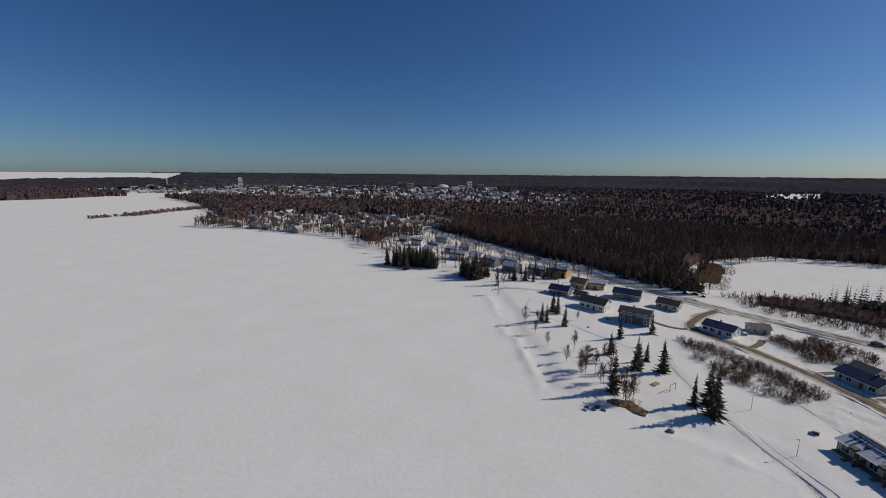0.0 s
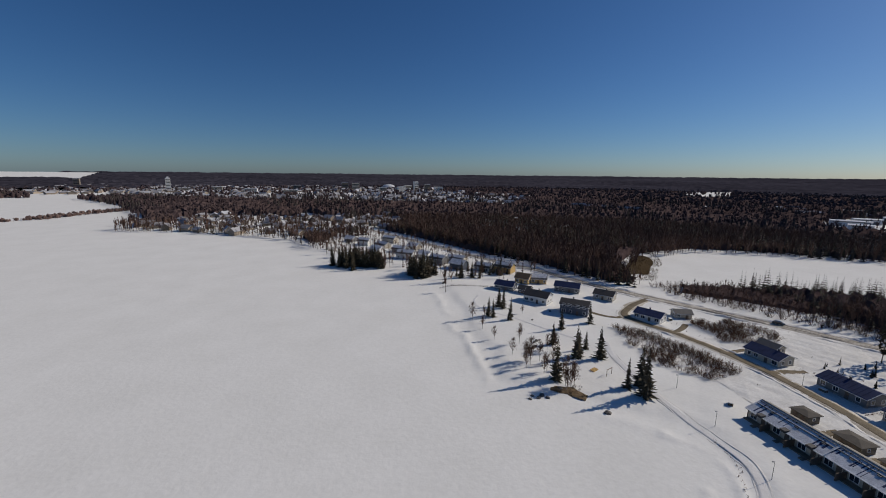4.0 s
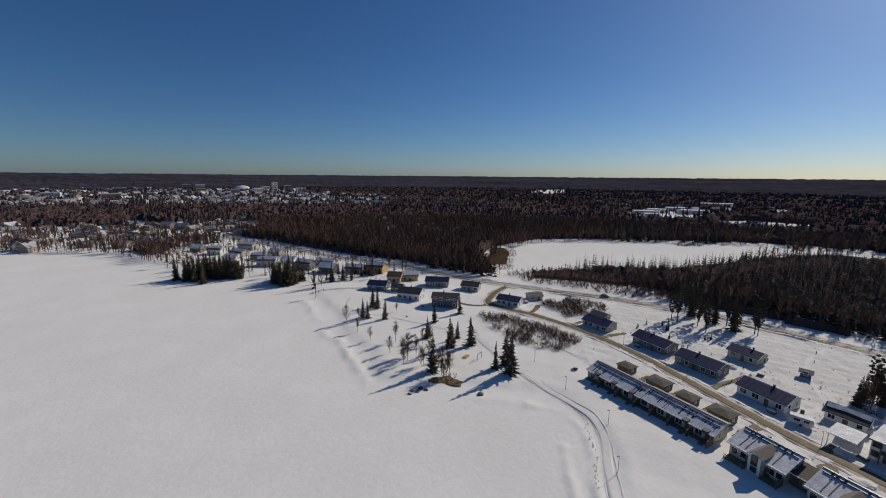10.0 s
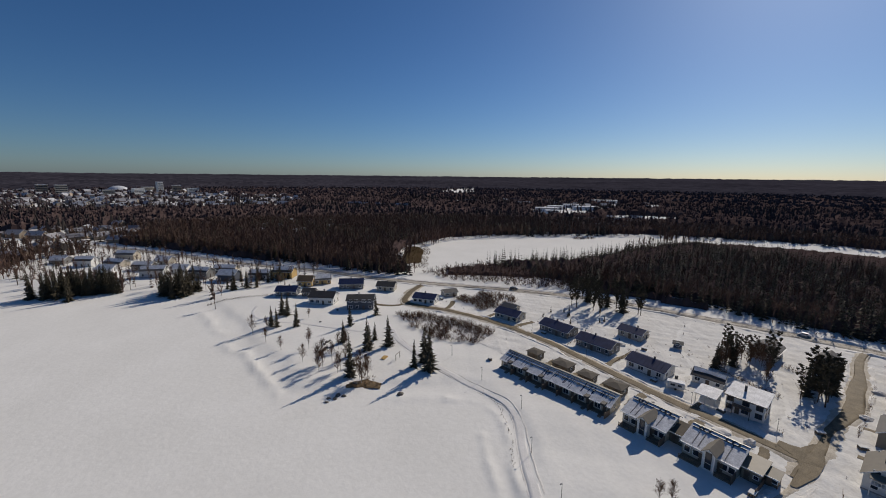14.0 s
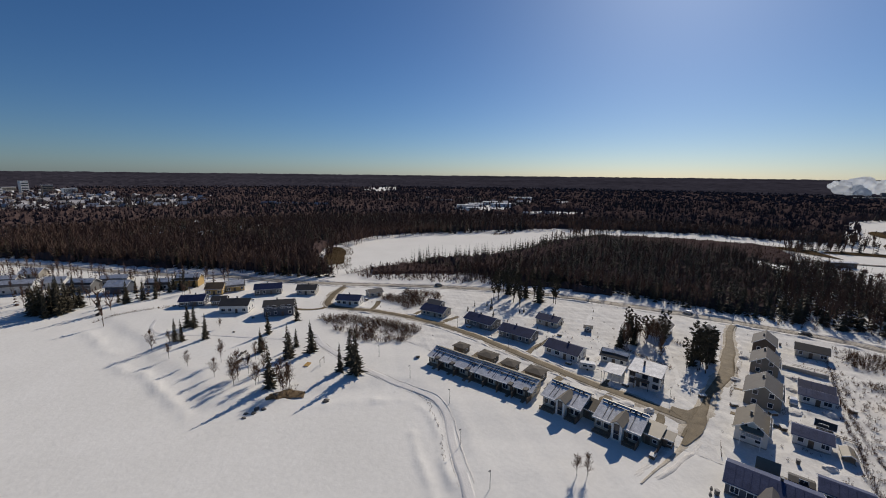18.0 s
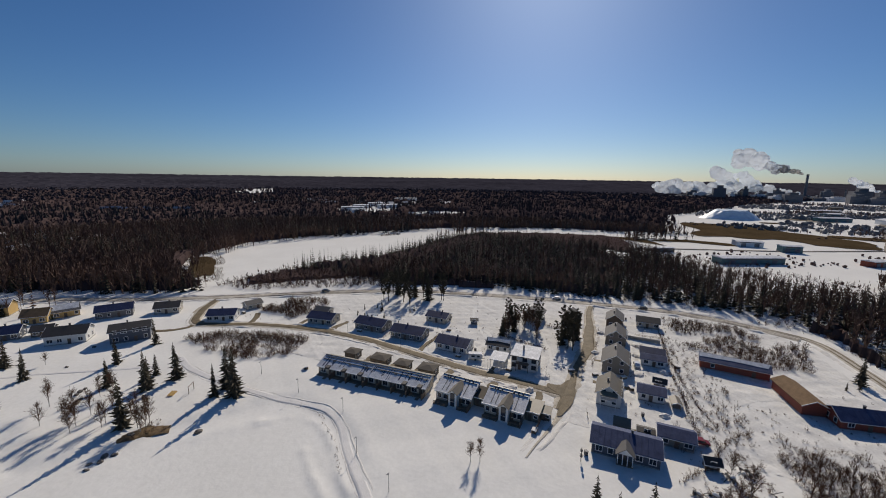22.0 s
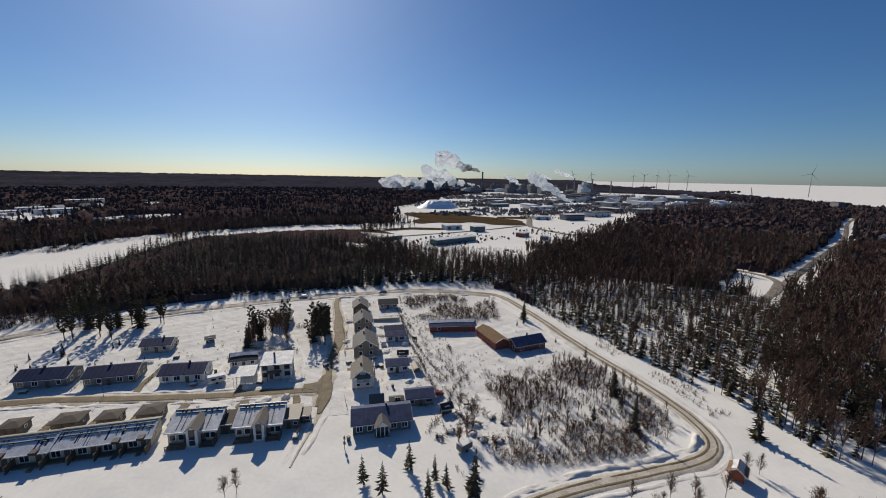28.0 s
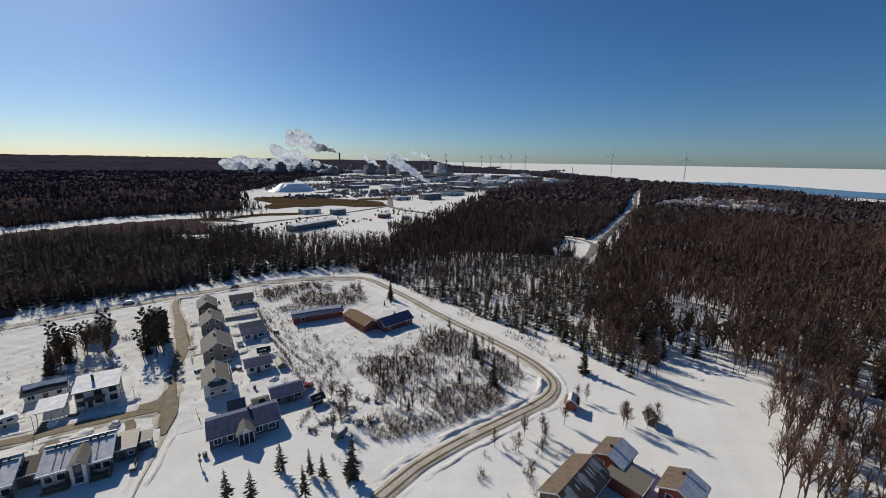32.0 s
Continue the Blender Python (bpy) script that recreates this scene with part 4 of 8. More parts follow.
hip_shed((105.8, 80.8), -88, 4.2, 3.8, 2.3, 0.6, "small brown storage shed with hipped roof")
hip_shed((106.4, 70.0), -88, 5.6, 4.4, 2.3, 0.65, "wide brown storage shed with hipped roof")
hip_shed((105.8, 61.0), -88, 4.4, 3.9, 2.3, 0.6, "small brown storage shed with hipped roof")
hip_shed((106.2, 52.2), -88, 5.2, 4.4, 2.4, 0.65, "brown storage shed beside the street")
flat_shed("carport", (98.6, 31.5), -92, 3.6, 5.0, 2.6, M_SHEDW, M_SHEDROOF, "low brown link shed between two duplexes")
flat_shed("carport", (98.2, 17.2), -92, 3.4, 5.2, 2.7, M_TANW, M_ROOF_TAN, "tan-roofed shed at the duplex's end")
flat_shed("shed", (98.6, 14.2), -92, 2.0, 2.6, 2.2, M_BROWNW, M_ROOF_TAN, "small brown garden shed")
flat_shed("carport", (122.6, 34.0), -88, 4.8, 5.4, 2.7, M_WHITE, M_ROOFSNOW, "open white carport with snowy roof", "carport", True)

# fence at the end of the last duplex
fence = empty("fence", pose(96.0, 15.3, ground_at(96, 15.3), 0, 0, -92), "brown slatted fence beside the duplex", "fence")
for k in range(9):
    part("slat", boxes((-0.05, 0.0, -4.4 + k * 0.75, -3.75 + k * 0.75, 0.0, 1.5)), M_BROWNW, fence)
for k in range(4):
    part("post", boxes((-0.18, -0.06, -4.4 + k * 2.2, -4.28 + k * 2.2, -0.3, 1.6)), M_BROWNW, fence)

# white two-storey house
wh = empty("two_storey_house", pose(125.4, 25.6, ground_at(125.4, 25.6), 0, 0, -89), "white two-storey house with a flat snowy roof and balcony", "house", "houses along the street")
part("wall", boxes((-4.2, 4.2, -3.4, 3.4, -0.3, 4.7)), M_WHITE, wh)
part("roof", leaf(9.2, -4.0, 4.6, 4.0, 5.5, 0.22), M_ROOFSNOW, wh)
part("fascia", boxes((-4.6, 4.6, -4.1, -4.005, 4.55, 4.85)), M_DARKMETAL, wh)
part("gable_infill", leaf(8.38, -3.39, 4.35, 3.39, 5.1, 0.25), M_WHITE, wh)
for z in (0.9, 3.1):
    for x in (-3.2, 0.2, 3.1):
        window_on(wh, x, -3.4, z, 1.3, 1.2, "f", M_ROOF_DARK)
    for y in (-1.5, 1.5):
        window_on(wh, 4.2, y, z, 1.0, 1.2, "r", M_ROOF_DARK)
door_on(wh, -1.5, -3.4)
balcony = part("balcony", boxes((-2.4, 1.6, -5.0, -3.45, 2.5, 2.7)), M_BROWNW, wh)
part("balcony_rail", boxes((-2.4, 1.6, -5.0, -4.92, 3.4, 3.55), (-2.4, 1.6, -5.0, -4.94, 2.9, 3.2)), M_DARKMETAL, balcony)
for x in (-2.3, 1.5):
    part("balcony_post", boxes((x - 0.07, x + 0.07, -4.95, -4.8, 0.0, 3.45)), M_BROWNW, wh)
chimney_on(wh, -1.0, 0.5, 5.6, 0.5, 1.3)

# balconies on the gable of the white gabled house
gb = empty("balcony_porch", pose(111.25, -0.2, ground_at(111, -0.2), 0, 0, -90), "white balcony porch before a gabled house", "porch")
part("balcony_floor", boxes((-2.0, 2.0, -1.6, -0.1, 2.5, 2.68)), M_TRIM, gb)
part("balcony_rail", boxes((-2.0, 2.0, -1.6, -1.5, 3.45, 3.56)), M_TRIM, gb)
for k in range(9):
    part("baluster", boxes((-1.95 + k * 0.475, -1.88 + k * 0.475, -1.58, -1.52, 2.68, 3.45)), M_TRIM, gb)
for x in (-1.9, 1.9):
    part("post", boxes((x - 0.08, x + 0.08, -1.6, -1.44, -0.2, 3.9)), M_TRIM, gb)
part("porch_roof", leaf(4.4, -1.9, 3.85, -0.1, 4.3, 0.14), M_ROOF_TAN, gb)

# small red cabin by the bend, and a dark hut on the open field
house("cabin", (60.6, -76.8), -55, 3.0, 2.6, 2.2, 0.9, M_REDW, M_ROOF_RUST, "small red-brown cabin with snowy roof on the field", "cabin", "small cabins", windows=1, chimney=False, ends=False, door=False, seed=40, snow=0.7)
house("cabin", (154.6, 54.4), -70, 2.6, 2.2, 1.9, 0.5, M_DARKW, M_ROOF_TAN, "small dark hut standing on the open snow", "hut", "small cabins", windows=1, chimney=False, ends=False, door=False, seed=41)
house("cabin", (46.5, -88.5), -40, 2.4, 2.2, 1.8, 0.8, M_BROWNW, M_ROOF_DARK, "weathered hut at the edge of the birches", "hut", "small cabins", windows=1, chimney=False, ends=False, door=False, seed=42)
house("cabin", (129.8, -13.9), -95, 3.0, 2.2, 1.8, 0.7, M_BROWNW, M_ROOF_DARK, "small dark shed beside a garage", "hut", "small cabins", windows=1, chimney=False, ends=False, door=False, seed=43)
house("cabin", (119.8, -17.2), 4, 3.4, 1.8, 1.5, 0.4, M_WOOD, M_ROOF_TAN, "low covered trailer beside a garage", "trailer", "small cabins", windows=1, chimney=False, ends=False, door=False, seed=44)
house("cabin", (101.4, -3.6), -90, 3.0, 2.2, 2.2, 1.2, M_CREAM, M_ROOF_TAN, "small pale gazebo behind the dark house", "gazebo", "small cabins", windows=1, chimney=False, ends=False, door=False, seed=45)
house("cabin", (101.8, -9.0), -90, 3.2, 2.0, 1.4, 0.3, M_DARKW, M_ROOF_DARK, "dark low woodshed behind the house", "shed", "small cabins", windows=1, chimney=False, ends=False, door=False, seed=46)
house("cabin", (95.5, -21.5), -80, 2.6, 2.0, 1.8, 0.7, M_BROWNW, M_ROOF_DARK, "dark shed beside the scrub", "shed", "small cabins", windows=1, chimney=False, ends=False, door=False, seed=48)

# old red farm buildings beside the pasture
house("farm_shed", (41.6, -55.5), -77, 13.0, 7.2, 2.6, 1.9, M_BROWNW, M_ROOF_MOSS, "old brown farm shed with patchy snow on its roof", "barn", "old farm", windows=3, chimney=False, seed=50)
house("farmhouse", (42.6, -68.6), -78, 6.4, 5.6, 3.0, 1.25, M_REDW, M_ROOFSNOW, "red farmhouse with one snowy and one bare roof slope", "house", "old farm", windows=2, seed=51)
house("farmhouse", (30.4, -71.8), -78, 6.4, 6.2, 2.8, 1.4, M_REDW, M_ROOFSNOW, "red farmhouse wing with snowy roof", "house", "old farm", windows=2, seed=52)
for fh in [o for o in scene.objects if o.name.startswith("farmhouse")]:
    for ch in fh.children:
        if ch.name.startswith("roof") and max(v.co.y for v in ch.data.vertices) > 1 and "seams" not in ch.name:
            ch.data.materials.clear()
            ch.data.materials.append(M_ROOF_MOSS)
flat_shed("lean_to", (37.4, -65.8), -78, 5.5, 6.5, 2.4, M_REDW, M_ROOF_TAN, "flat tan-roofed link between the farm buildings")
# strips of snow lying between the rafters of the old shed
fs = next(o for o in scene.objects if o.name.startswith("farm_shed"))
rng = random.Random(5)
for k in range(26):
    x = -6.3 + k * 0.5 + rng.uniform(-0.08, 0.08)
    s = 1.9 / 3.6
    if rng.random() < 0.85:
        y0, y1 = -rng.uniform(1.4, 3.7), -rng.uniform(0.15, 1.0)
        part("snow_strip", leaf(rng.uniform(0.14, 0.34), y0, 4.5 + y0 * s + 0.25, y1, 4.5 + y1 * s + 0.25, 0.07), M_SNOW, fs).location.x = x
    part("rafter", leaf(0.1, -4.0, 4.5 - 4.0 * s + 0.25, -0.1, 4.5 - 0.1 * s + 0.25, 0.12), M_WOOD, fs).location.x = x + 0.25


# ---- vehicles and small yard things ----
def car(at, yaw, paint, label):
    e = empty("car", pose(at[0], at[1], ground_at(*at) + 0.22, 0, 0, yaw), label, "car", "parked cars")
    bm = bmesh.new()
    prof = [(-2.1, 0.35), (2.1, 0.35), (2.15, 0.75), (1.3, 0.9), (0.7, 1.42), (-1.2, 1.45), (-1.9, 0.95), (-2.15, 0.9)]
    a = [bm.verts.new((x, -0.85, z)) for x, z in prof]
    b = [bm.verts.new((x, 0.85, z)) for x, z in prof]
    bm.faces.new(a)
    bm.faces.new(b[::-1])
    for i in range(8):
        bm.faces.new((a[i], a[(i + 1) % 8], b[(i + 1) % 8], b[i]))
    bmesh.ops.recalc_face_normals(bm, faces=bm.faces)
    bmesh.ops.bevel(bm, geom=bm.edges[:], offset=0.08, segments=2, affect="EDGES")
    part("body", bm, paint, e)
    part("side_windows", boxes((-1.25, 0.75, -0.87, 0.87, 0.98, 1.32)), M_GLASS, e)
    for x in (-1.35, 1.35):
        for y in (-0.8, 0.8):
            bm = bmesh.new()
            bmesh.ops.create_cone(bm, cap_ends=True, segments=16, radius1=0.33, radius2=0.33, depth=0.22, matrix=pose(x, y, 0.33, 90))
            t = part("wheel", bm, M_ROOF_DARK, e)
            bm = bmesh.new()
            bmesh.ops.create_cone(bm, cap_ends=True, segments=12, radius1=0.19, radius2=0.19, depth=0.25, matrix=pose(x, y, 0.33, 90))
            part("rim", bm, M_METAL, t)
    return e


P_WHITE = mat("white_car_paint", (0.65, 0.66, 0.68), 0.25, 0.05, 1.0, 5.0)
P_DARK = mat("dark_car_paint", (0.03, 0.035, 0.045), 0.25, 0.1, 1.0, 5.0)
P_RED = mat("red_car_paint", (0.22, 0.03, 0.03), 0.25, 0.1, 1.0, 5.0)
car((206.2, 28.0), 95, P_WHITE, "white car on the main road")
car((208.5, -12.0), 95, P_DARK, "dark car on the main road")
car((163.5, 142.0), -55, P_DARK, "dark car on the main road near the pond")
car((154.5, 66.0), 10, P_DARK, "dark car parked beside a small house")
car((103.5, -20.5), -80, P_RED, "red car parked beside an outbuilding")
car((141.0, -8.0), 5, P_WHITE, "white car parked beside a garage")

cv = empty("caravan", pose(122.6, 42.4, ground_at(122.6, 42.4), 0, 0, -70), "white caravan under snow beside a house", "caravan")
bm = boxes((-2.4, 2.4, -1.1, 1.1, 0.5, 2.3))
bmesh.ops.bevel(bm, geom=bm.edges[:], offset=0.25, segments=3, affect="EDGES")
part("body", bm, M_WHITE, cv)
part("snow_cover", boxes((-2.3, 2.3, -1.0, 1.0, 2.25, 2.42)), M_ROOFSNOW, cv)
part("window", boxes((-1.4, -0.2, -1.13, -1.08, 1.3, 1.9)), M_GLASS, cv)
part("window", boxes((0.5, 1.5, -1.13, -1.08, 1.3, 1.9)), M_GLASS, cv)
part("drawbar", boxes((2.3, 3.4, -0.06, 0.06, 0.45, 0.57)), M_DARKMETAL, cv)
for y in (-1.05, 1.05):
    bm = bmesh.new()
    bmesh.ops.create_cone(bm, cap_ends=True, segments=14, radius1=0.33, radius2=0.33, depth=0.2, matrix=pose(0, y, 0.3, 90))
    part("wheel", bm, M_ROOF_DARK, cv)


def street_lamp(at, yaw=0, tall=4.2):
    e = empty("street_lamp", pose(at[0], at[1], ground_at(*at), 0, 0, yaw), "slim grey lamp post beside the snow track", "street lamp", "lamp posts")
    bm = bmesh.new()
    bmesh.ops.create_cone(bm, cap_ends=True, segments=8, radius1=0.06, radius2=0.035, depth=tall + 0.3, matrix=pose(0, 0, tall / 2 - 0.15))
    part("pole", bm, M_DARKMETAL, e)
    part("arm", boxes((-0.04, 0.35, -0.03, 0.03, tall - 0.05, tall + 0.03)), M_DARKMETAL, e)
    part("lamp_head", boxes((0.2, 0.6, -0.1, 0.1, tall - 0.05, tall + 0.1)), M_METAL, e)
    return e


for p in ((80.5, 81.1), (78.0, 63.3), (66.8, 50.7), (119.7, 18.1), (83.5, 99.0), (60.0, 38.0), (116.5, 36.0), (119.5, 70.0), (122.5, 96.0)):
    street_lamp(p, 180)


def rock(at, size, seed, label):
    rg = random.Random(seed)
    bm = bmesh.new()
    bmesh.ops.create_icosphere(bm, subdivisions=3, radius=1)
    for v in bm.verts:
        v.co *= 1 + 0.35 * noise.noise(v.co * 1.6 + Vector((seed, 0, 0)))
        v.co.x *= size * 1.3
        v.co.y *= size
        v.co.z *= size * 0.65
    ob = part("rock", bm, M_ROCK)
    ob.matrix_world = pose(at[0], at[1], ground_at(*at) + size * 0.12, 0, 0, rg.uniform(0, 180))
    return tagged(ob, label, "boulder", "rocks on the shore")


rock((56.7, 89.9), 0.8, 1, "dark bare boulder on the snowy shore")
for k, p in enumerate(((39.6, 100.5), (41.0, 99.2), (42.4, 100.4), (38.4, 99.0), (43.6, 99.0), (54.0, 136.5), (55.5, 137.2), (52.6, 135.4), (49, 103), (60, 158), (72, 168))):
    rock(p, 0.45 + 0.12 * (k % 3), k + 2, "small dark stone sticking out of the snow")

# play frame and a log on the shore
fr = empty("play_frame", pose(67.5, 108.5, ground_at(67.5, 108.5), 0, 0, 30), "bare wooden swing frame standing on the snow", "swing frame")
for x in (-1.4, 1.4):
    part("leg", boxes((x - 0.06, x + 0.06, -0.06, 0.06, -0.2, 2.1)), M_WOOD, fr)
part("crossbar", boxes((-1.6, 1.6, -0.06, 0.06, 2.1, 2.24)), M_WOOD, fr)
bx = empty("wood_pile", pose(64.4, 112.0, ground_at(64.4, 112), 0, 0, 30), "yellowish pile of boards on the snow", "wood pile")
rng = random.Random(9)
for k in range(9):
    part("board", boxes((-1.3 + rng.uniform(-0.3, 0.3), 1.2, -0.7 + 0.16 * k, -0.58 + 0.16 * k, 0.05 + 0.1 * (k % 3), 0.2 + 0.1 * (k % 3))), M_YELLOW, bx)
jetty = empty("jetty", pose(51.0, 131.0, ground_at(51, 131), 0, 0, 35), "dark boat hull turned over on the snowy shore", "boat")
bm = bmesh.new()
bmesh.ops.create_uvsphere(bm, u_segments=16, v_segments=8, radius=1)
for v in bm.verts:
    v.co = Vector((v.co.x * 2.2, v.co.y * 0.7, max(v.co.z, -0.1) * 0.55))
part("hull", bm, M_BROWNW, jetty)
part("keel", boxes((-2.0, 2.0, -0.05, 0.05, 0.42, 0.6)), M_WOOD, jetty)


# ---- tree templates: arrays of vertices and triangles ----
def spikes(base, tip, thick, rng=None):
    """Tapered three-sided twigs from base points to tips."""
    base, tip = np.asarray(base, float), np.asarray(tip, float)
    thick = np.broadcast_to(thick, len(base))
    d = tip - base
    d /= np.linalg.norm(d, axis=1)[:, None] + 1e-9
    side = np.cross(d, np.where(np.abs(d[:, 2:3]) > 0.9, (1.0, 0, 0), (0, 0, 1.0)))
    side /= np.linalg.norm(side, axis=1)[:, None] + 1e-9
    up = np.cross(side, d)
    ring = [base + thick[:, None] * (math.cos(a) * side + math.sin(a) * up) for a in (0.5, 2.6, 4.7)]
    n = len(base)
    v = np.concatenate(ring + [tip])
    i = np.arange(n)
    t = np.concatenate([np.stack([i, i + n, i + 3 * n], 1), np.stack([i + n, i + 2 * n, i + 3 * n], 1), np.stack([i + 2 * n, i, i + 3 * n], 1)])
    return v, t


def merge(*bits):
    v, t, o = [], [], 0
    for a, b in bits:
        v.append(a)
        t.append(b + o)
        o += len(a)
    return np.concatenate(v), np.concatenate(t)


def fronds(base, tip, wide, sag, deep=0.30):
    """Flattened drooping boughs: a ridged, pointed wedge each."""
    d = tip - base
    side = np.cross(d, (0, 0, 1.0))
    side /= np.linalg.norm(side, axis=1)[:, None] + 1e-9
    mid = base + d * 0.45 - np.array((0, 0, 1.0)) * (sag * 0.25)[:, None]
    n = len(base)
    v = np.concatenate([base + (0, 0, 0.05), mid + side * wide[:, None] - (0, 0, 0.12), mid - side * wide[:, None] - (0, 0, 0.12), tip, mid + (0, 0, 0.16), mid - np.array((0, 0, 1.0)) * (deep + 0.2 * wide)[:, None]])
    i = np.arange(n)
    f = lambda a, b, c: np.stack([i + a * n, i + b * n, i + c * n], 1)
    return v, np.concatenate([f(0, 4, 1), f(0, 2, 4), f(1, 4, 3), f(4, 2, 3), f(0, 1, 5), f(0, 5, 2), f(1, 3, 5), f(5, 3, 2)])


def wedges(base, tip, wide):
    """Boughs for trees further off: three-faced wedges."""
    d = tip - base
    side = np.cross(d, (0, 0, 1.0))
    side /= np.linalg.norm(side, axis=1)[:, None] + 1e-9
    mid = base + d * 0.5 - np.array((0, 0, 1.0)) * (wide * 0.5)[:, None]
    n = len(base)
    v = np.concatenate([base, mid + side * wide[:, None], mid - side * wide[:, None], tip])
    i = np.arange(n)
    f = lambda a, b, c: np.stack([i + a * n, i + b * n, i + c * n], 1)
    return v, np.concatenate([f(0, 3, 1), f(0, 2, 3), f(1, 3, 2)])


def spruce_crown(seed, tiers, per, spread=0.20, low=0.06, lite=False, ragged=0.2, slim=1.0):
    """A spruce crown of unit height."""
    rng = np.random.default_rng(seed)
    b, t, w, s = [], [], [], []
    for k in range(tiers):
        f = k / (tiers - 1)
        z = low + (0.97 - low) * f ** 0.92
        r = spread * (1 - f) ** 0.85 * (0.72 + 0.5 * rng.random()) + 0.012
        m = max(3, int(per * (1 - 0.6 * f)))
        a = rng.uniform(0, 6.28) + np.arange(m) * 6.283 / m + rng.normal(0, 0.18, m)
        rr = r * rng.uniform(0.85 - ragged, 0.95 + ragged, m)
        zz = z + rng.normal(0, 0.012, m)
        b.append(np.stack([0 * a, 0 * a, zz + 0.02], 1))
        t.append(np.stack([np.cos(a) * rr, np.sin(a) * rr, zz - 0.35 * rr - 0.01], 1))
        w.append(rr * rng.uniform(0.22, 0.36, m) * slim)
        s.append(rr)
    b, t, w, s = map(np.concatenate, (b, t, w, s))
    # unit tree: the fixed lifts of fronds() are meant in metres of a tree ten metres tall
    v, tri = wedges(b * 10, t * 10, w * 13) if lite else fronds(b * 10, t * 10, w * 10, s * 10, 0.30 * slim)
    top = spikes([(0, 0, 0.93)], [(0, 0, 1.02)], 0.006)
    return merge((v / 10, tri), top)


def trunk(tall=0.95, r=0.014, sides=6):
    a = np.arange(sides) * 6.2832 / sides
    v = np.concatenate([np.stack([np.cos(a) * r, np.sin(a) * r, 0 * a - 0.03], 1), np.stack([np.cos(a) * r * 0.75, np.sin(a) * r * 0.75, 0 * a + tall * 0.5], 1), [(0, 0, tall)]])
    i, j = np.arange(sides), (np.arange(sides) + 1) % sides
    t = np.concatenate([np.stack([i, j, j + sides], 1), np.stack([i, j + sides, i + sides], 1), np.stack([i + sides, j + sides, 0 * i + 2 * sides], 1)])
    return v, t


def birch_crown(seed, limbs, twigs, thick=0.004, low=0.15, spread=0.22, fine=0):
    """Limbs and twigs of a bare tree of unit height."""
    rng = np.random.default_rng(seed)
    bits = []
    z = rng.uniform(low, 0.72, limbs)
    a = np.arange(limbs) * 2.4 + rng.normal(0, 0.5, limbs)
    lift = np.radians(rng.uniform(56, 80, limbs))
    n = (0.16 + 0.42 * (0.8 - z)) * rng.uniform(0.75, 1.15, limbs) * spread / 0.22
    way = np.stack([np.cos(a) * np.cos(lift), np.sin(a) * np.cos(lift), np.sin(lift)], 1)
    base = np.stack([0 * a, 0 * a, z], 1)
    tip = base + way * n[:, None]
    bits.append(spikes(base, tip, thick * 2.2))
    for k in range(limbs):
        f = rng.uniform(0.25, 1.0, twigs)
        p = base[k] + (tip[k] - base[k]) * f[:, None]
        d = way[k] + rng.normal(0, 0.55, (twigs, 3))
        d /= np.linalg.norm(d, axis=1)[:, None]
        q = p + d * (n[k] * rng.uniform(0.25, 0.55, twigs))[:, None]
        bits.append(spikes(p, q, thick))
        if fine:
            g = rng.uniform(0.3, 1.0, (twigs, fine))
            pp = (p[:, None] + (q - p)[:, None] * g[..., None]).reshape(-1, 3)
            dd = np.repeat(d, fine, 0) + rng.normal(0, 0.7, (twigs * fine, 3))
            bits.append(spikes(pp, pp + dd * 0.045, thick * 0.6))
    bits.append(spikes([(0, 0, 0.85)], [(0.01, 0.01, 1.02)], thick * 1.5))
    return merge(*bits)


def bush(seed, stems, twigs, thick=0.012):
    """A bare bush of unit height."""
    rng = np.random.default_rng(seed)
    a = rng.uniform(0, 6.28, stems)
    lean = rng.uniform(0.08, 0.62, stems)
    b = np.stack([np.cos(a) * 0.08, np.sin(a) * 0.08, 0 * a - 0.05], 1)
    t = np.stack([np.cos(a) * lean, np.sin(a) * lean, rng.uniform(0.55, 1.0, stems) * (1.08 - 0.55 * lean)], 1)
    bits = [spikes(b, t, thick * 1.4)]
    for k in range(stems):
        f = rng.uniform(0.3, 0.95, twigs)
        p = b[k] + (t[k] - b[k]) * f[:, None]
        q = p + rng.normal(0, 0.13, (twigs, 3)) + (0, 0, 0.10)
        bits.append(spikes(p, q, thick))
    return merge(*bits)


def pine_crown(seed, clumps, per=9, low=0.45):
    """Loose tufts of needles round the upper trunk of a pine."""
    rng = np.random.default_rng(seed)
    bits = []
    for k in range(clumps):
        z = low + (1 - low) * (k + rng.random()) / clumps
        a = k * 2.4 + rng.normal(0, 0.4)
        r = 0.15 * math.sin(math.pi * min(1, 0.25 + 0.75 * (1 - (z - low) / (1 - low)))) * rng.uniform(0.5, 1.25)
        c = np.array((math.cos(a) * r, math.sin(a) * r, z - 0.03))
        bits.append(spikes([(0, 0, z - 0.06)], [c], 0.004))
        d = rng.normal(0, 1, (per, 3)) * (1, 1, 0.6)
        d /= np.linalg.norm(d, axis=1)[:, None]
        size = rng.uniform(0.032, 0.066, per)[:, None] * (1.1 if per < 7 else 1.0)
        bits.append(wedges(c - d * size * 0.7, c + d * size, size[:, 0] * 0.6) if per < 7 else fronds_pts(c - d * size * 0.6, c + d * size, size[:, 0] * 0.24))
    return merge(*bits)


def fronds_pts(b, t, w):
    v, tri = fronds(b * 10, t * 10, w * 10, w * 4)
    return v / 10, tri


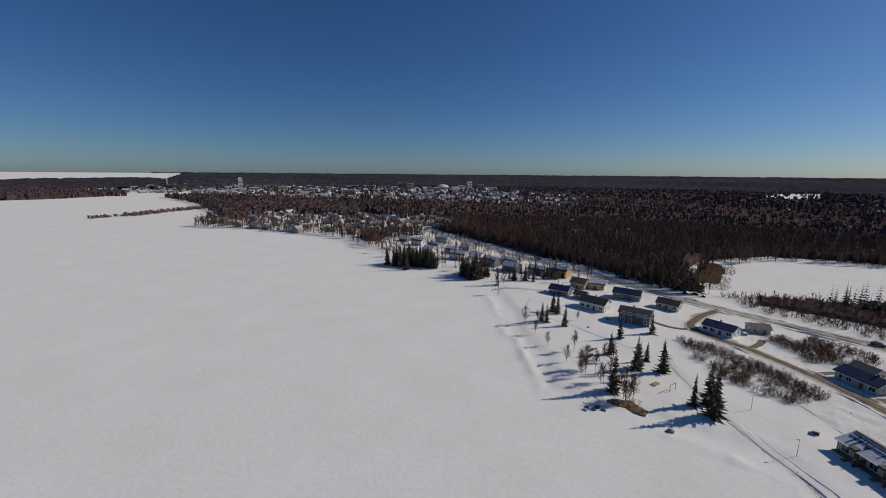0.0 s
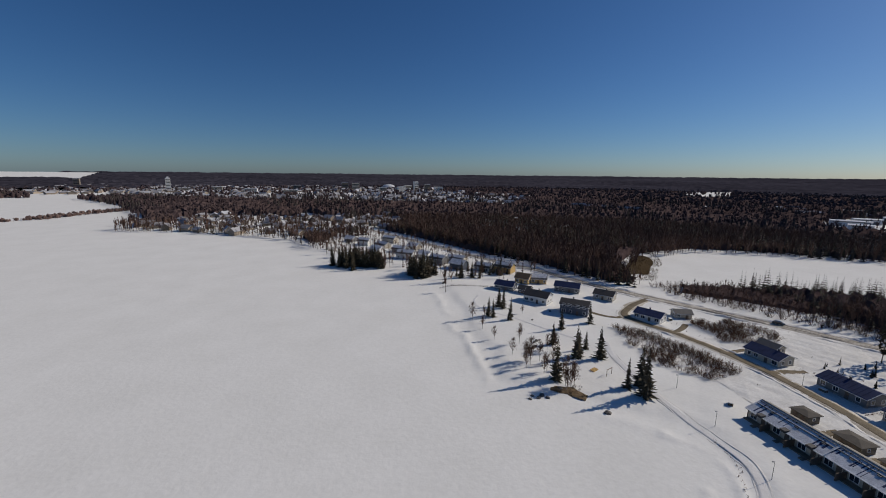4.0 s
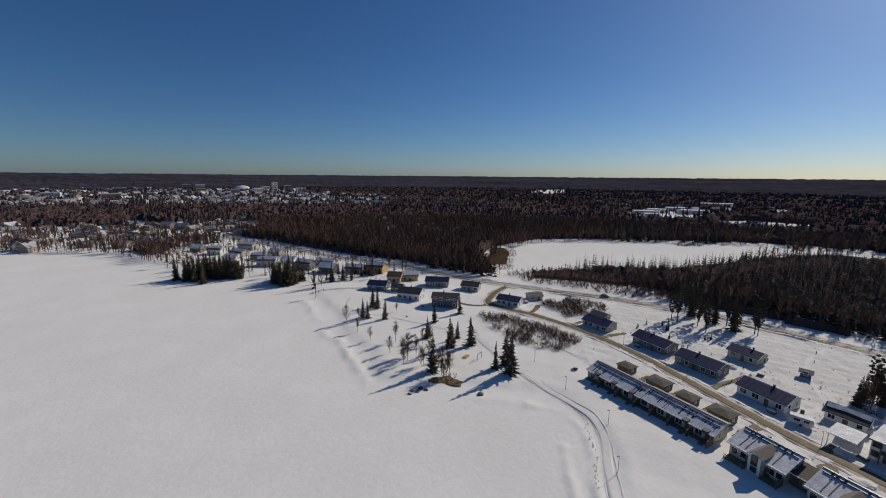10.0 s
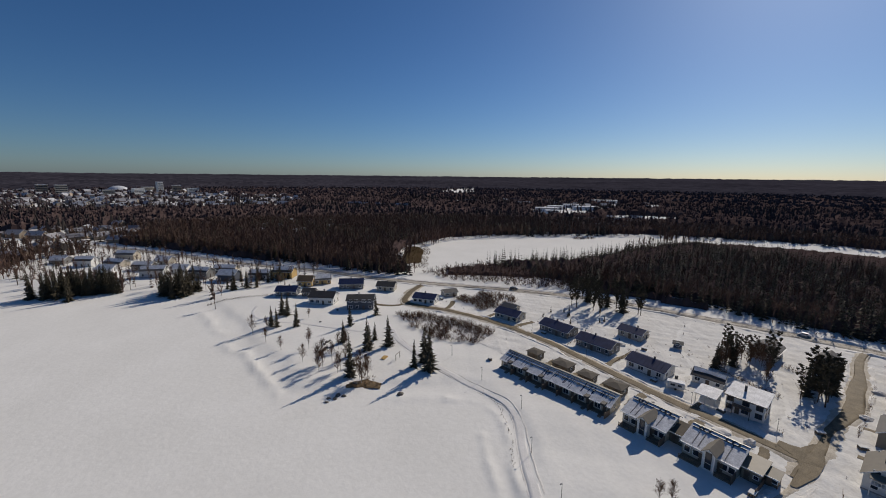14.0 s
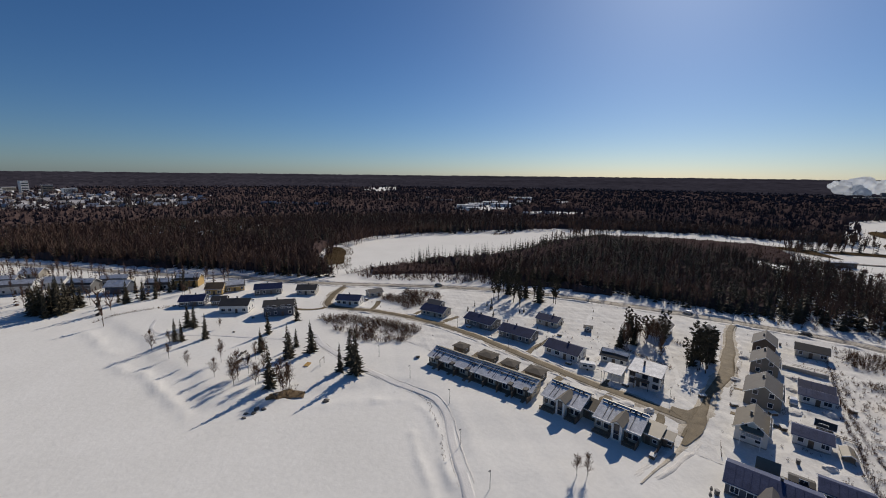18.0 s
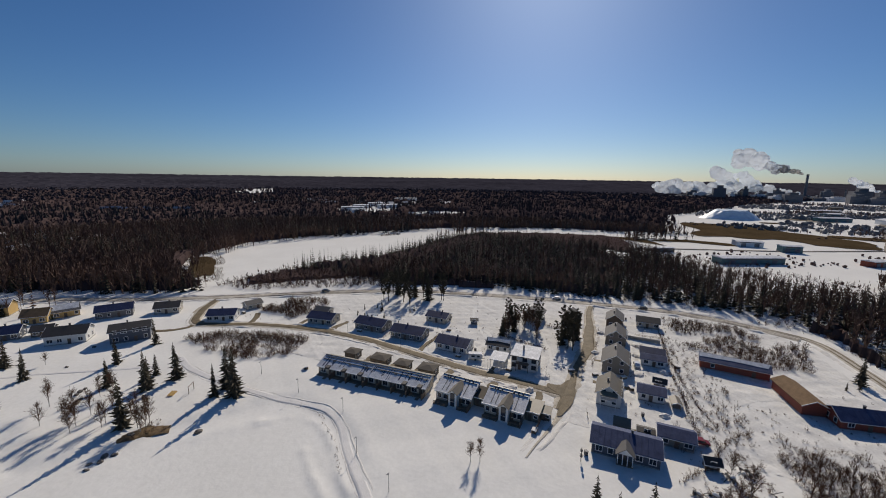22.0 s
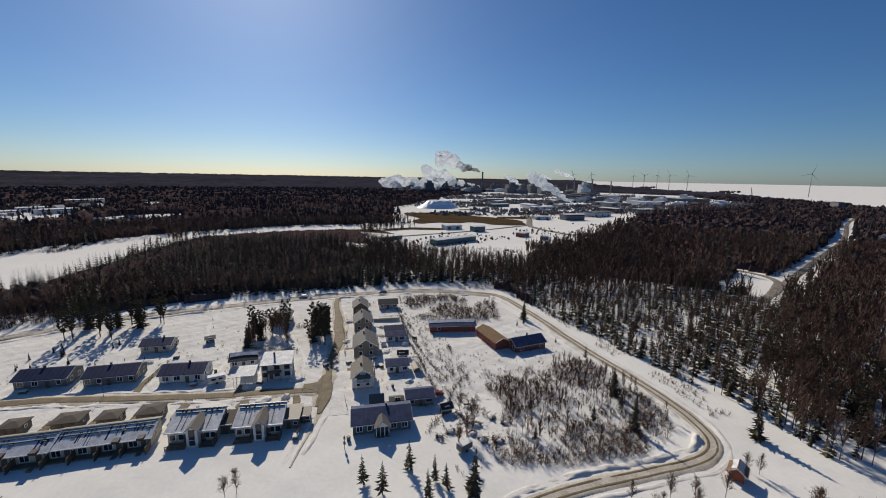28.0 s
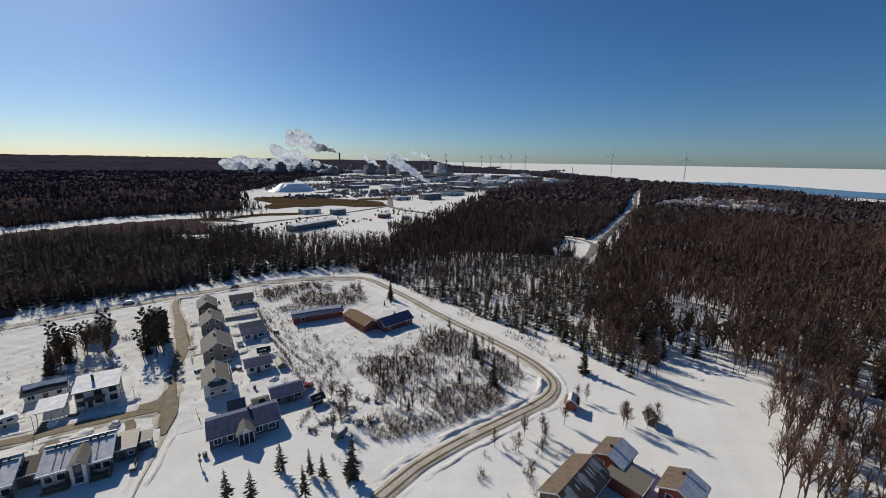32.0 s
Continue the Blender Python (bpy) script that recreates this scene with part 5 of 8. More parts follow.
SPRUCES = [spruce_crown(s, 24, 9, sp, ragged=0.36, slim=0.62) for s, sp in ((1, 0.195), (2, 0.165), (3, 0.215))]
WOODSPRUCES = [spruce_crown(s, 9, 6, sp, 0.06, True) for s, sp in ((11, 0.175), (12, 0.15), (13, 0.19))]
PINES = [pine_crown(s, 42, 11, 0.30) for s in (21, 22, 23)]
WOODPINES = [merge(trunk(0.95, 0.012, 3), pine_crown(s, 9, 5, 0.42)) for s in (25, 26)]
BIRCHES = [birch_crown(s, 21, 7, 0.0034, spread=0.18, fine=6) for s in (31, 32, 33)]
WOODBIRCHES = [merge(trunk(0.95, 0.009, 3), birch_crown(s, 11, 5, 0.0062, 0.22, 0.23)) for s in (41, 42, 43, 44)]
MIDBIRCHES = [merge(trunk(0.95, 0.014, 3), birch_crown(s, 6, 2, 0.0155, 0.16, 0.25)) for s in (45, 46, 47)]
FARBIRCHES = [merge(trunk(0.9, 0.025, 3), birch_crown(s, 5, 0, 0.045, 0.05, 0.22)) for s in (48, 49, 50)]
BUSHES = [bush(s, 11, 6, 0.0095) for s in (51, 52, 53, 54)]
THICKETS = [bush(s, 11, 6, 0.0115) for s in (55, 56, 57)]
STICKS = [bush(s, 7, 3, 0.016) for s in (61, 62, 63)]


def planted(name, places, sizes, templates, material, label, category, seed=0, wide=1.0):
    """Many plants of a kind joined in one mesh that stands on the ground."""
    rng = np.random.default_rng(seed)
    places, sizes = np.asarray(places, float), np.asarray(sizes, float)
    zs = height(places[:, 0], places[:, 1])
    pick = rng.integers(0, len(templates), len(places))
    turn = rng.uniform(0, 6.283, len(places))
    vs, ts, o = [], [], 0
    for k, (tv, tt) in enumerate(templates):
        m = pick == k
        n = int(m.sum())
        if not n:
            continue
        c, s = np.cos(turn[m])[:, None], np.sin(turn[m])[:, None]
        h = sizes[m][:, None]
        fat = h * wide * rng.uniform(0.85, 1.2, (n, 1))
        x = (tv[None, :, 0] * c - tv[None, :, 1] * s) * fat + places[m, 0][:, None]
        y = (tv[None, :, 0] * s + tv[None, :, 1] * c) * fat + places[m, 1][:, None]
        z = tv[None, :, 2] * h + zs[m][:, None]
        vs.append(np.stack([x, y, z], -1).reshape(-1, 3))
        ts.append((tt[None] + (np.arange(n) * len(tv))[:, None, None]).reshape(-1, 3) + o)
        o += n * len(tv)
    ob = tris(name, np.concatenate(vs), np.concatenate(ts), material)
    return tagged(ob, label, category, kind="stuff")


def tree(name, crown, crown_mat, bark, label, category, thick=0.014):
    """A tree of unit height: trunk and crown."""
    e = empty(name, pose(0, 0, 0), label, category)
    v, t = trunk(0.95, thick)
    tris("trunk", v, t, bark, e)
    tris("crown", *crown, crown_mat, e)
    return e


def grow(kinds, spots, group, seed):
    """Plants copies of unit trees at the spots (x, y, height)."""
    rng = random.Random(seed)
    for k, (x, y, h) in enumerate(spots):
        src = kinds[k % len(kinds)]
        src.scale = (h * rng.uniform(0.92, 1.12), h * rng.uniform(0.92, 1.12), h)
        ob = copy_thing(src, pose(x, y, ground_at(x, y), rng.uniform(-2, 2), rng.uniform(-2, 2), rng.uniform(0, 360)))
        ob["group"] = group
        src.scale = (1, 1, 1)


spruce_kinds = [tree("spruce", c, M_SPRUCE, M_BARK, "dark green spruce standing in the snow", "spruce tree") for c in SPRUCES]
pine_kinds = [tree("pine", c, M_PINE, M_BARK, "tall pine with a loose dark crown", "pine tree") for c in PINES]
birch_kinds = [tree("birch", c, M_TWIG, M_BIRCH, "bare birch with fine brown twigs", "birch tree", 0.010) for c in BIRCHES]
bush_kinds = []
for c in BUSHES:
    e = empty("bush", pose(0, 0, 0), "bare brown bush in the snow", "bush")
    tris("twig_crown", *c, M_TWIG, e)
    bush_kinds.append(e)

SHORE_SPRUCES = [(42.2, 165.1, 9), (43.9, 163.2, 8.6), (50, 177.2, 10), (51.4, 174.4, 10), (50.3, 159.1, 10), (58.8, 132.7, 9), (68.2, 146.6, 9.4), (62.7, 121.3, 12.2), (64.0, 122.6, 9.5), (69.3, 127.7, 7.2), (83.4, 151.9, 10.2), (70.6, 119.7, 11.8), (49.7, 107.8, 13.5), (68.8, 100.6, 9.6), (73.5, 101.4, 13.0), (71.2, 95.4, 14.6), (72.4, 96.8, 10.5)]
YARD_SPRUCES = [(73.6, 0.4, 7.0), (70.3, -3.2, 7.5), (75.8, -9.4, 7.4), (71.7, -14, 6.6), (66.7, -11.8, 7.2), (69.4, -15.8, 6.0), (94.2, -71.1, 9.0), (79.2, -66.1, 9.5), (70.4, -93.6, 10.0), (158, -70.7, 9.5), (151.5, -64.9, 3.0), (132.5, -72.8, 2.0), (67.1, -20.8, 10.2), (118, -76.5, 5.0), (99, -74, 6), (88, -69, 5), (84, -58, 5.5), (92, -44, 4.5), (80, -40, 4.5), (152.9, -68.5, 4)]
grow(spruce_kinds, SHORE_SPRUCES, "spruces on the shore", 1)
lanky = [tree("spruce", spruce_crown(s, 22, 7, 0.18, 0.18, ragged=0.42, slim=0.5), M_SPRUCE, M_BARK, "lanky young spruce with gappy boughs", "spruce tree", 0.016) for s in (7, 8, 9)]
grow(lanky, YARD_SPRUCES[:6] + YARD_SPRUCES[13:], "spruces in the yards", 8)
grow(spruce_kinds, YARD_SPRUCES[6:13], "spruces in the yards", 2)
SHORE_BIRCHES = [(34.3, 162.1, 9), (46.7, 135, 9), (44.8, 121.2, 8.5), (46.5, 121.5, 9.5), (49.3, 120.7, 8), (52.1, 102.5, 9.5), (53.6, 103.6, 9), (51.2, 104.2, 8), (50.4, 101.6, 7.5), (55.0, 128.5, 7), (57.5, 127.0, 8), (40.2, 164.0, 6), (52.8, 118.0, 7), (45.2, 118.4, 7.5), (58.0, 166.0, 5), (76, 24.6, 6.5), (75, 26.4, 5.5), (56.7, -69.7, 7), (49.3, -81.8, 7.5), (48.0, -81.0, 7), (50.0, -83.2, 6.4), (44.4, -86.9, 8), (45.6, -85.6, 7), (62, -80.8, 5), (60.5, -82.5, 5.4), (57.2, -63.0, 6), (58.4, -58.4, 6.5), (55.5, -54.0, 5.5), (54.6, -61.0, 6), (52.0, -57.5, 5.5), (59.4, -50.5, 5.0), (48.0, -50.5, 5.5), (24.5, -98, 9), (22.5, -100.5, 10), (20.2, -96.0, 9), (84, -24, 8), (87, -26.4, 9), (80, -21, 8), (94.5, -25, 7), (47.5, 112, 7.5), (49.0, 113.4, 7), (43.0, 116.0, 7.5), (41.5, 126.5, 7), (53.0, 110.0, 6.5), (56.4, 114.0, 6), (38.5, 140.0, 6), (36.2, 150.5, 6.5), (31, -112, 11), (27, -109, 10), (24, -111, 12), (18, -110, 11), (15, -112, 12), (12, -109, 11), (20, -114, 12), (28, -116, 12), (32, -121, 12), (35, -126, 12), (9, -114, 12), (25, -118, 13), (14, -117, 12)]
grow(birch_kinds, [b for b in SHORE_BIRCHES if b[2] > 1], "birches on the shore and in the yards", 3)
rng = random.Random(77)
PINE_SPOTS = [(170 + rng.uniform(-7, 12), 80 + 2.2 * k + rng.uniform(-2, 2), rng.uniform(12, 16)) for k in range(14)]
PINE_SPOTS += [(151 + rng.uniform(-6, 12), 33 + rng.uniform(-6, 8), rng.uniform(9, 13)) for k in range(10)]
PINE_SPOTS += [(152 + rng.uniform(-7, 7), 15.5 + rng.uniform(-3, 3), rng.uniform(10, 14)) for k in range(14)]
grow(birch_kinds, [(151 + rng.uniform(-6, 10), 32 + rng.uniform(-6, 8), rng.uniform(7, 11)) for k in range(14)], "birches between the houses", 9)
grow(pine_kinds + spruce_kinds[:1], PINE_SPOTS, "pines between the houses", 4)
SAPLINGS = [(146 + rng.uniform(-6, 16), 95 + rng.uniform(-11, 12), rng.uniform(1.4, 3.2)) for k in range(16)]
SAPLINGS += [(140 + rng.uniform(-5, 40), 62 + rng.uniform(-20, 30), rng.uniform(0.8, 1.4)) for k in range(6)]
grow(spruce_kinds, SAPLINGS, "young spruces on the field", 5)
LAKE_GROVE = [(-24 + 11 * u, 270 - 3.0 * u + rng.gauss(0, 4), rng.uniform(10, 16)) for u in [rng.uniform(-1.6, 1.6) for k in range(46)]]
LAKE_GROVE += [(18 + rng.gauss(0, 4.5), 243 + rng.gauss(0, 3.5), rng.uniform(10, 16)) for k in range(24)]
LAKE_GROVE += [(44 + rng.uniform(-6, 30), 238 + rng.uniform(-9, 12), rng.uniform(6, 12)) for k in range(16)]
grow(spruce_kinds, LAKE_GROVE, "spruces of the lakeside grove", 6)
BUSH_SPOTS = [(52 + rng.gauss(0, 2.2), 102 + rng.gauss(0, 1.3), rng.uniform(0.6, 1.6)) for k in range(14)]
BUSH_SPOTS += [(96 + rng.uniform(-10, 18), -24 + rng.uniform(-8, 8), rng.uniform(0.8, 2.2)) for k in range(60)]
BUSH_SPOTS += [(50 + rng.uniform(-6, 10), -52 + rng.uniform(-12, 10), rng.uniform(0.8, 2.4)) for k in range(30)]
BUSH_SPOTS += [(132 + rng.uniform(-5, 16), 60 + rng.uniform(-26, 30), rng.uniform(0.5, 1.2)) for k in range(24)]
BUSH_SPOTS += [(rng.uniform(106, 196), rng.uniform(-21, -6), rng.uniform(0.5, 1.4)) for k in range(44)]
BUSH_SPOTS += [(rng.uniform(120, 170), rng.uniform(14, 50), rng.uniform(0.5, 1.6)) for k in range(40)]
BUSH_SPOTS += [(36 + rng.uniform(-3, 3), -76 + rng.uniform(-4, 4), rng.uniform(0.6, 1.2)) for k in range(6)]
grow(bush_kinds, BUSH_SPOTS, "bushes in the snow", 7)
for k in lanky + spruce_kinds + pine_kinds + birch_kinds + bush_kinds:
    for c in list(k.children):
        bpy.data.objects.remove(c)
    bpy.data.objects.remove(k)
# grass tussock left bare under the shore birches
bm = bmesh.new()
bmesh.ops.create_grid(bm, x_segments=40, y_segments=26, size=1)
for v in bm.verts:
    x, y = v.co.x * 5.2, v.co.y * 2.6
    r = math.hypot(v.co.x, v.co.y)
    v.co = Vector((x, y, 0.5 * max(0.0, 1.02 - r * (1 + 0.25 * math.sin(3 * math.atan2(y, x))))**0.5 + 0.1 * noise.noise(Vector((x * 1.3, y * 1.3, 0))) - 0.2))
tuft = part("bare_knoll", bm, M_DRYGRASS)
tuft.matrix_world = pose(51.2, 101.4, ground_at(51.2, 101.4), 0, 0, -40)
tagged(tuft, "knoll of dry brown grass bare of snow", "grass knoll", kind="structure")


# ---- scrub, woods and far woodland ----
def scatter(seed, box4, gap, keep):
    """Jittered points in a box, kept by a test."""
    rng = np.random.default_rng(seed)
    x0, x1, y0, y1 = box4
    gx_, gy_ = np.meshgrid(np.arange(x0, x1, gap), np.arange(y0, y1, gap))
    x = (gx_ + rng.uniform(-0.5, 0.5, gx_.shape) * gap).ravel()
    y = (gy_ + rng.uniform(-0.5, 0.5, gy_.shape) * gap).ravel()
    m = keep(x, y)
    return np.stack([x[m], y[m]], 1), rng


SCRUB_S = [(115, -38), (114.5, -52), (118, -75), (107, -79), (92, -79.5), (80, -78), (73, -72), (70.5, -60), (70, -44), (73, -31), (77, -26.5), (84, -31), (94, -37.5), (104, -36)]
SCRUB_W = [(89.6, 146), (101, 140), (108, 124), (112, 104), (98, 101), (87, 117)]
SCRUB_N = [(128, 150), (146, 147), (152, 132), (143, 124), (125, 127)]
SCRUB_R = [(168, -24), (198, -22), (200, -52), (186, -66), (160, -60), (158, -46)]
SCRUB_P = [(146, 205), (163, 203), (193, 198), (214, 186), (236, 172), (214, 120), (196, 110), (176, 140), (150, 178)]


def dense(x, y, low, scale=6.0, s=1.0):
    return waves(x, y, scale, s) > low


p, rng = scatter(1, (68, 125, -80, -14), 0.95, lambda x, y: inside(x, y, SCRUB_S) & (dense(x, y, -0.05, 4.5) | (np.random.default_rng(3).random(x.shape) < 0.2)))
planted("scrub", p, 0.6 + 1.9 * rng.random(len(p)) ** 1.6, THICKETS + BUSHES[:2], M_TWIG, "brown leafless scrub on the snowy field", "scrub", 1)
p, rng = scatter(14, (68, 125, -80, -14), 0.85, lambda x, y: inside(x, y, SCRUB_S) & dense(x, y, -0.4, 4.5))
planted("scrub", p, 0.25 + 0.9 * rng.random(len(p)) ** 2, STICKS, M_TWIG, "low brown undergrowth between the bushes", "scrub", 46)
p, rng = scatter(13, (68, 150, -80, -12), 2.4, lambda x, y: (far_from(x, y, [(96, -24), (112, -24), (122, -40), (124, -60), (112, -76)]) < 8) & (np.random.default_rng(5).random(x.shape) < 0.55))
planted("scrub", p, rng.uniform(0.3, 1.1, len(p)), THICKETS, M_TWIG, "low brown stalks at the edge of the scrub", "scrub", 45)
p, rng = scatter(12, (68, 125, -80, -18), 2.5, lambda x, y: inside(x, y, SCRUB_S) & dense(x, y, -0.1, 6))
planted("young_birches", p, rng.uniform(2.2, 5.8, len(p)), WOODBIRCHES, M_TWIG, "young bare birches in the scrub", "birches", 2)
p, rng = scatter(2, (86, 114, 99, 150), 1.15, lambda x, y: inside(x + 1.5 * waves(y, x, 4.0, 3), y + 2.0 * waves(x, y, 5.0, 1), SCRUB_W) & (dense(x, y, -0.35, 4) | (np.random.default_rng(41).random(x.shape) < 0.25)))
planted("scrub", p, rng.uniform(1.2, 3.2, len(p)), BUSHES, M_TWIG, "brown leafless thicket beside the street", "scrub", 3)
p, rng = scatter(3, (124, 154, 122, 152), 1.25, lambda x, y: inside(x + 1.5 * waves(y, x, 4.0, 3), y + 2.0 * waves(x, y, 5.0, 1), SCRUB_N) & (dense(x, y, -0.35, 4) | (np.random.default_rng(42).random(x.shape) < 0.25)))
planted("scrub", p, rng.uniform(1.6, 3.4, len(p)), BUSHES, M_TWIG, "brown leafless thicket near the main road", "scrub", 4)
p, rng = scatter(4, (156, 202, -68, -20), 1.6, lambda x, y: inside(x, y, SCRUB_R) & dense(x, y, -0.3))
planted("scrub", p, rng.uniform(1.2, 3.6, len(p)), BUSHES, M_TWIG, "thin brown brush beside the barns", "scrub", 5)
p, rng = scatter(5, (146, 238, 108, 208), 2.1, lambda x, y: inside(x, y, SCRUB_P) & (far_from(x, y, ROAD) > 7))
planted("scrub", p, rng.uniform(1.5, 5.0, len(p)), STICKS + WOODBIRCHES[:2], M_TWIGDARK, "leafless brush between the road and the pond", "scrub", 6)
# loose twigs and stones dotting the yards
p, rng = scatter(6, (60, 204, -80, 160), 3.4, lambda x, y: inside(x, y, HOMES) & (far_from(x, y, STREET) > 6) & (far_from(x, y, CROSS) > 5) & (dense(x, y, 0.25, 9) | (np.random.default_rng(43).random(x.shape) < 0.06)) & (x > 102))
planted("scrub", p, 0.2 + 0.9 * rng.random(len(p)) ** 2, STICKS, M_TWIG, "sparse dry stalks poking out of the snow", "scrub", 7)

WOOD_N = [(186, 134), (200, 112), (212, 80), (217, 15), (218, -48), (208, -72), (240, -120), (262, -130), (266, -96), (322, -40), (362, -22), (378, 20), (366, 76), (340, 118), (280, 132), (246, 130), (212, 142), (190, 152)]
OPENWOOD = [(203, -80), (195, -107), (189, -138), (182, -167), (179, -194), (172, -224), (160, -218), (141, -195), (112, -146), (83, -106), (105, -97), (133, -91), (170, -84)]
WOOD_S = [(206, -84), (170, -84), (133, -91), (105, -97), (82, -104), (60, -103), (54, -124), (38, -136), (32, -120), (26, -104), (20, -84), (-40, -84), (-120, -260), (-60, -420), (150, -420), (175, -260), (168, -235), (200, -222), (262, -226), (340, -262), (330, -200), (300, -150), (250, -125), (222, -90)]


# low brush before the pond and river, where no tall trees stand
BELT = [(362, -22), (322, -40), (266, -96), (262, -130), (310, -140), (400, -20), (470, 0), (476, 60), (456, 100), (430, 150), (343, 168), (256, 172), (214, 192), (163, 207), (150, 190), (190, 150), (212, 140), (246, 128), (280, 130), (340, 116), (366, 74), (378, 20)]


def clear(x, y, road=9):
    return (far_from(x, y, ROAD) > road) & (far_from(x, y, HIGHWAY) > 6.5) & (far_from(x, y, SLIP) > 7) & (far_from(x, y, RIDE) > 5) & ~inside(x, y, CLEARING) & (far_from(x, y, SIDE) > 8)


# north wood: bare birch in front, spruces among them
inn = lambda x, y: inside(x, y, WOOD_N) & clear(x, y, 11) & (far_from(x, y, ROAD) > np.where(y < 20, 19, 12) + 4 * waves(x, y, 6.0, 5))
p, rng = scatter(21, (150, 480, -155, 205), 4.3, lambda x, y: inn(x, y) & ((y < -5) | (x < 228) | (np.random.default_rng(31).random(x.shape) < 0.2)))
planted("birch_wood", p, rng.uniform(9, 14, len(p)), WOODBIRCHES, M_TWIGDARK, "dense leafless birch wood behind the road", "woodland", 8)
p, rng = scatter(22, (150, 480, -155, 205), 4.6, lambda x, y: inn(x, y) & (y < -8) & dense(x, y, -0.35, 20, 3))
planted("spruce_wood", p, rng.uniform(9, 16, len(p)), WOODSPRUCES, M_SPRUCE, "dark spruces standing in the birch wood", "woodland", 9)
p, rng = scatter(25, (196, 236, -90, 30), 2.6, lambda x, y: (far_from(x, y, ROAD) > 7.5) & (far_from(x, y, ROAD) < 24) & (x > np.interp(y, [-70, 0, 30], [200, 211, 204])) & dense(x, y, -0.1, 5))
planted("scrub", p, 0.5 + 2.6 * rng.random(len(p)) ** 2, BUSHES + STICKS, M_TWIG, "brown brush on the snowy bank beyond the road", "scrub", 54)
# roadside line of single spruces
edge = [(226 + rng.uniform(-4, 12), yy + rng.uniform(-4, 4), rng.uniform(7, 13)) for yy in np.arange(-70, 110, 7.0)]
planted("roadside_spruces", [e[:2] for e in edge], [e[2] for e in edge], SPRUCES, M_SPRUCE, "spruces along the far side of the road", "spruces", 10)
# south wood: open young pines near the road, thicker behind
ins = lambda x, y: inside(x, y, WOOD_S) & clear(x, y) & ~inside(x, y, PASTURE) & ~inside(x, y, OPENWOOD)
edge_s = np.array(OPENWOOD[5:10], float)
p, rng = scatter(31, (40, 340, -230, -80), 3.35, lambda x, y: inside(x, y, WOOD_S) & clear(x, y) & (inside(x, y, OPENWOOD) | (far_from(x, y, edge_s) < 26)) & dense(x, y, -0.55, 6) & (np.random.default_rng(32).random(x.shape) < 1.25 - (x - 100) / 300))
planted("young_pine_wood", p, 3.2 + 8.0 * rng.random(len(p)) ** 1.1, WOODSPRUCES, M_SPRUCE, "open young spruce and pine wood in snow", "woodland", 11)
p, rng = scatter(32, (-130, 340, -430, -85), 3.4, lambda x, y: ins(x, y) & (np.hypot(x, y) < 210) & ((np.hypot(x, y) > 190) | dense(x, y, -0.3, 8, 2)) & (np.random.default_rng(6).random(x.shape) < 0.3 + far_from(x, y, edge_s) / 14))
planted("birch_wood", p, rng.uniform(9, 15, len(p)), WOODBIRCHES, M_TWIGDARK, "tall leafless birch wood", "woodland", 12)
p, rng = scatter(36, (-130, 340, -430, -85), 3.7, lambda x, y: ins(x, y) & (np.hypot(x, y) >= 210) & (np.random.default_rng(9).random(x.shape) < 0.5 + far_from(x, y, edge_s) / 14))
planted("birch_wood", p, rng.uniform(9, 15, len(p)), MIDBIRCHES, M_TWIGDARK, "tall leafless birch wood further off", "woodland", 42)
p, rng = scatter(33, (-130, 340, -430, -85), 5.6, lambda x, y: ins(x, y) & dense(x, y, -0.35, 18, 2))
near = np.hypot(p[:, 0], p[:, 1]) < 175
p, near = p[~((p[:, 0] < 46) & (p[:, 1] > -146))], near[~((p[:, 0] < 46) & (p[:, 1] > -146))]
planted("pine_wood", p[near], rng.uniform(8, 13, near.sum()), PINES + SPRUCES[1:2], M_PINE, "dark pines at the edge of the wood", "woodland", 43)
planted("pine_wood", p[~near], rng.uniform(9, 15, (~near).sum()), WOODPINES + WOODSPRUCES, M_PINE, "dark pines in the leafless wood", "woodland", 13)
p, rng = scatter(37, (40, 340, -230, -80), 3.9, lambda x, y: inside(x, y, WOOD_S) & clear(x, y) & inside(x, y, OPENWOOD) & dense(x, y, -0.2, 9, 4))
planted("young_birches", p, rng.uniform(4, 11, len(p)), WOODBIRCHES, M_TWIGDARK, "bare young birches among the spruces", "birches", 49)
p, rng = scatter(34, (60, 230, -240, -80), 2.6, lambda x, y: inside(x, y, OPENWOOD) & clear(x, y) & dense(x, y, -0.1, 6))
p = np.concatenate([p, p + rng.uniform(-1.2, 1.2, p.shape)])
planted("scrub", p, rng.uniform(0.5, 2.0, len(p)), STICKS, M_TWIG, "undergrowth stalks in the snowy young wood", "scrub", 14)
p, rng = scatter(35, (80, 210, -100, -70), 1.4, lambda x, y: (far_from(x, y, SIDE) > 6) & (far_from(x, y, SIDE) < 16) & (y < -78) & dense(x, y, -0.2, 5))
planted("scrub", p, rng.uniform(0.6, 1.8, len(p)), STICKS, M_TWIG, "dry stalks along the side road", "scrub", 15)
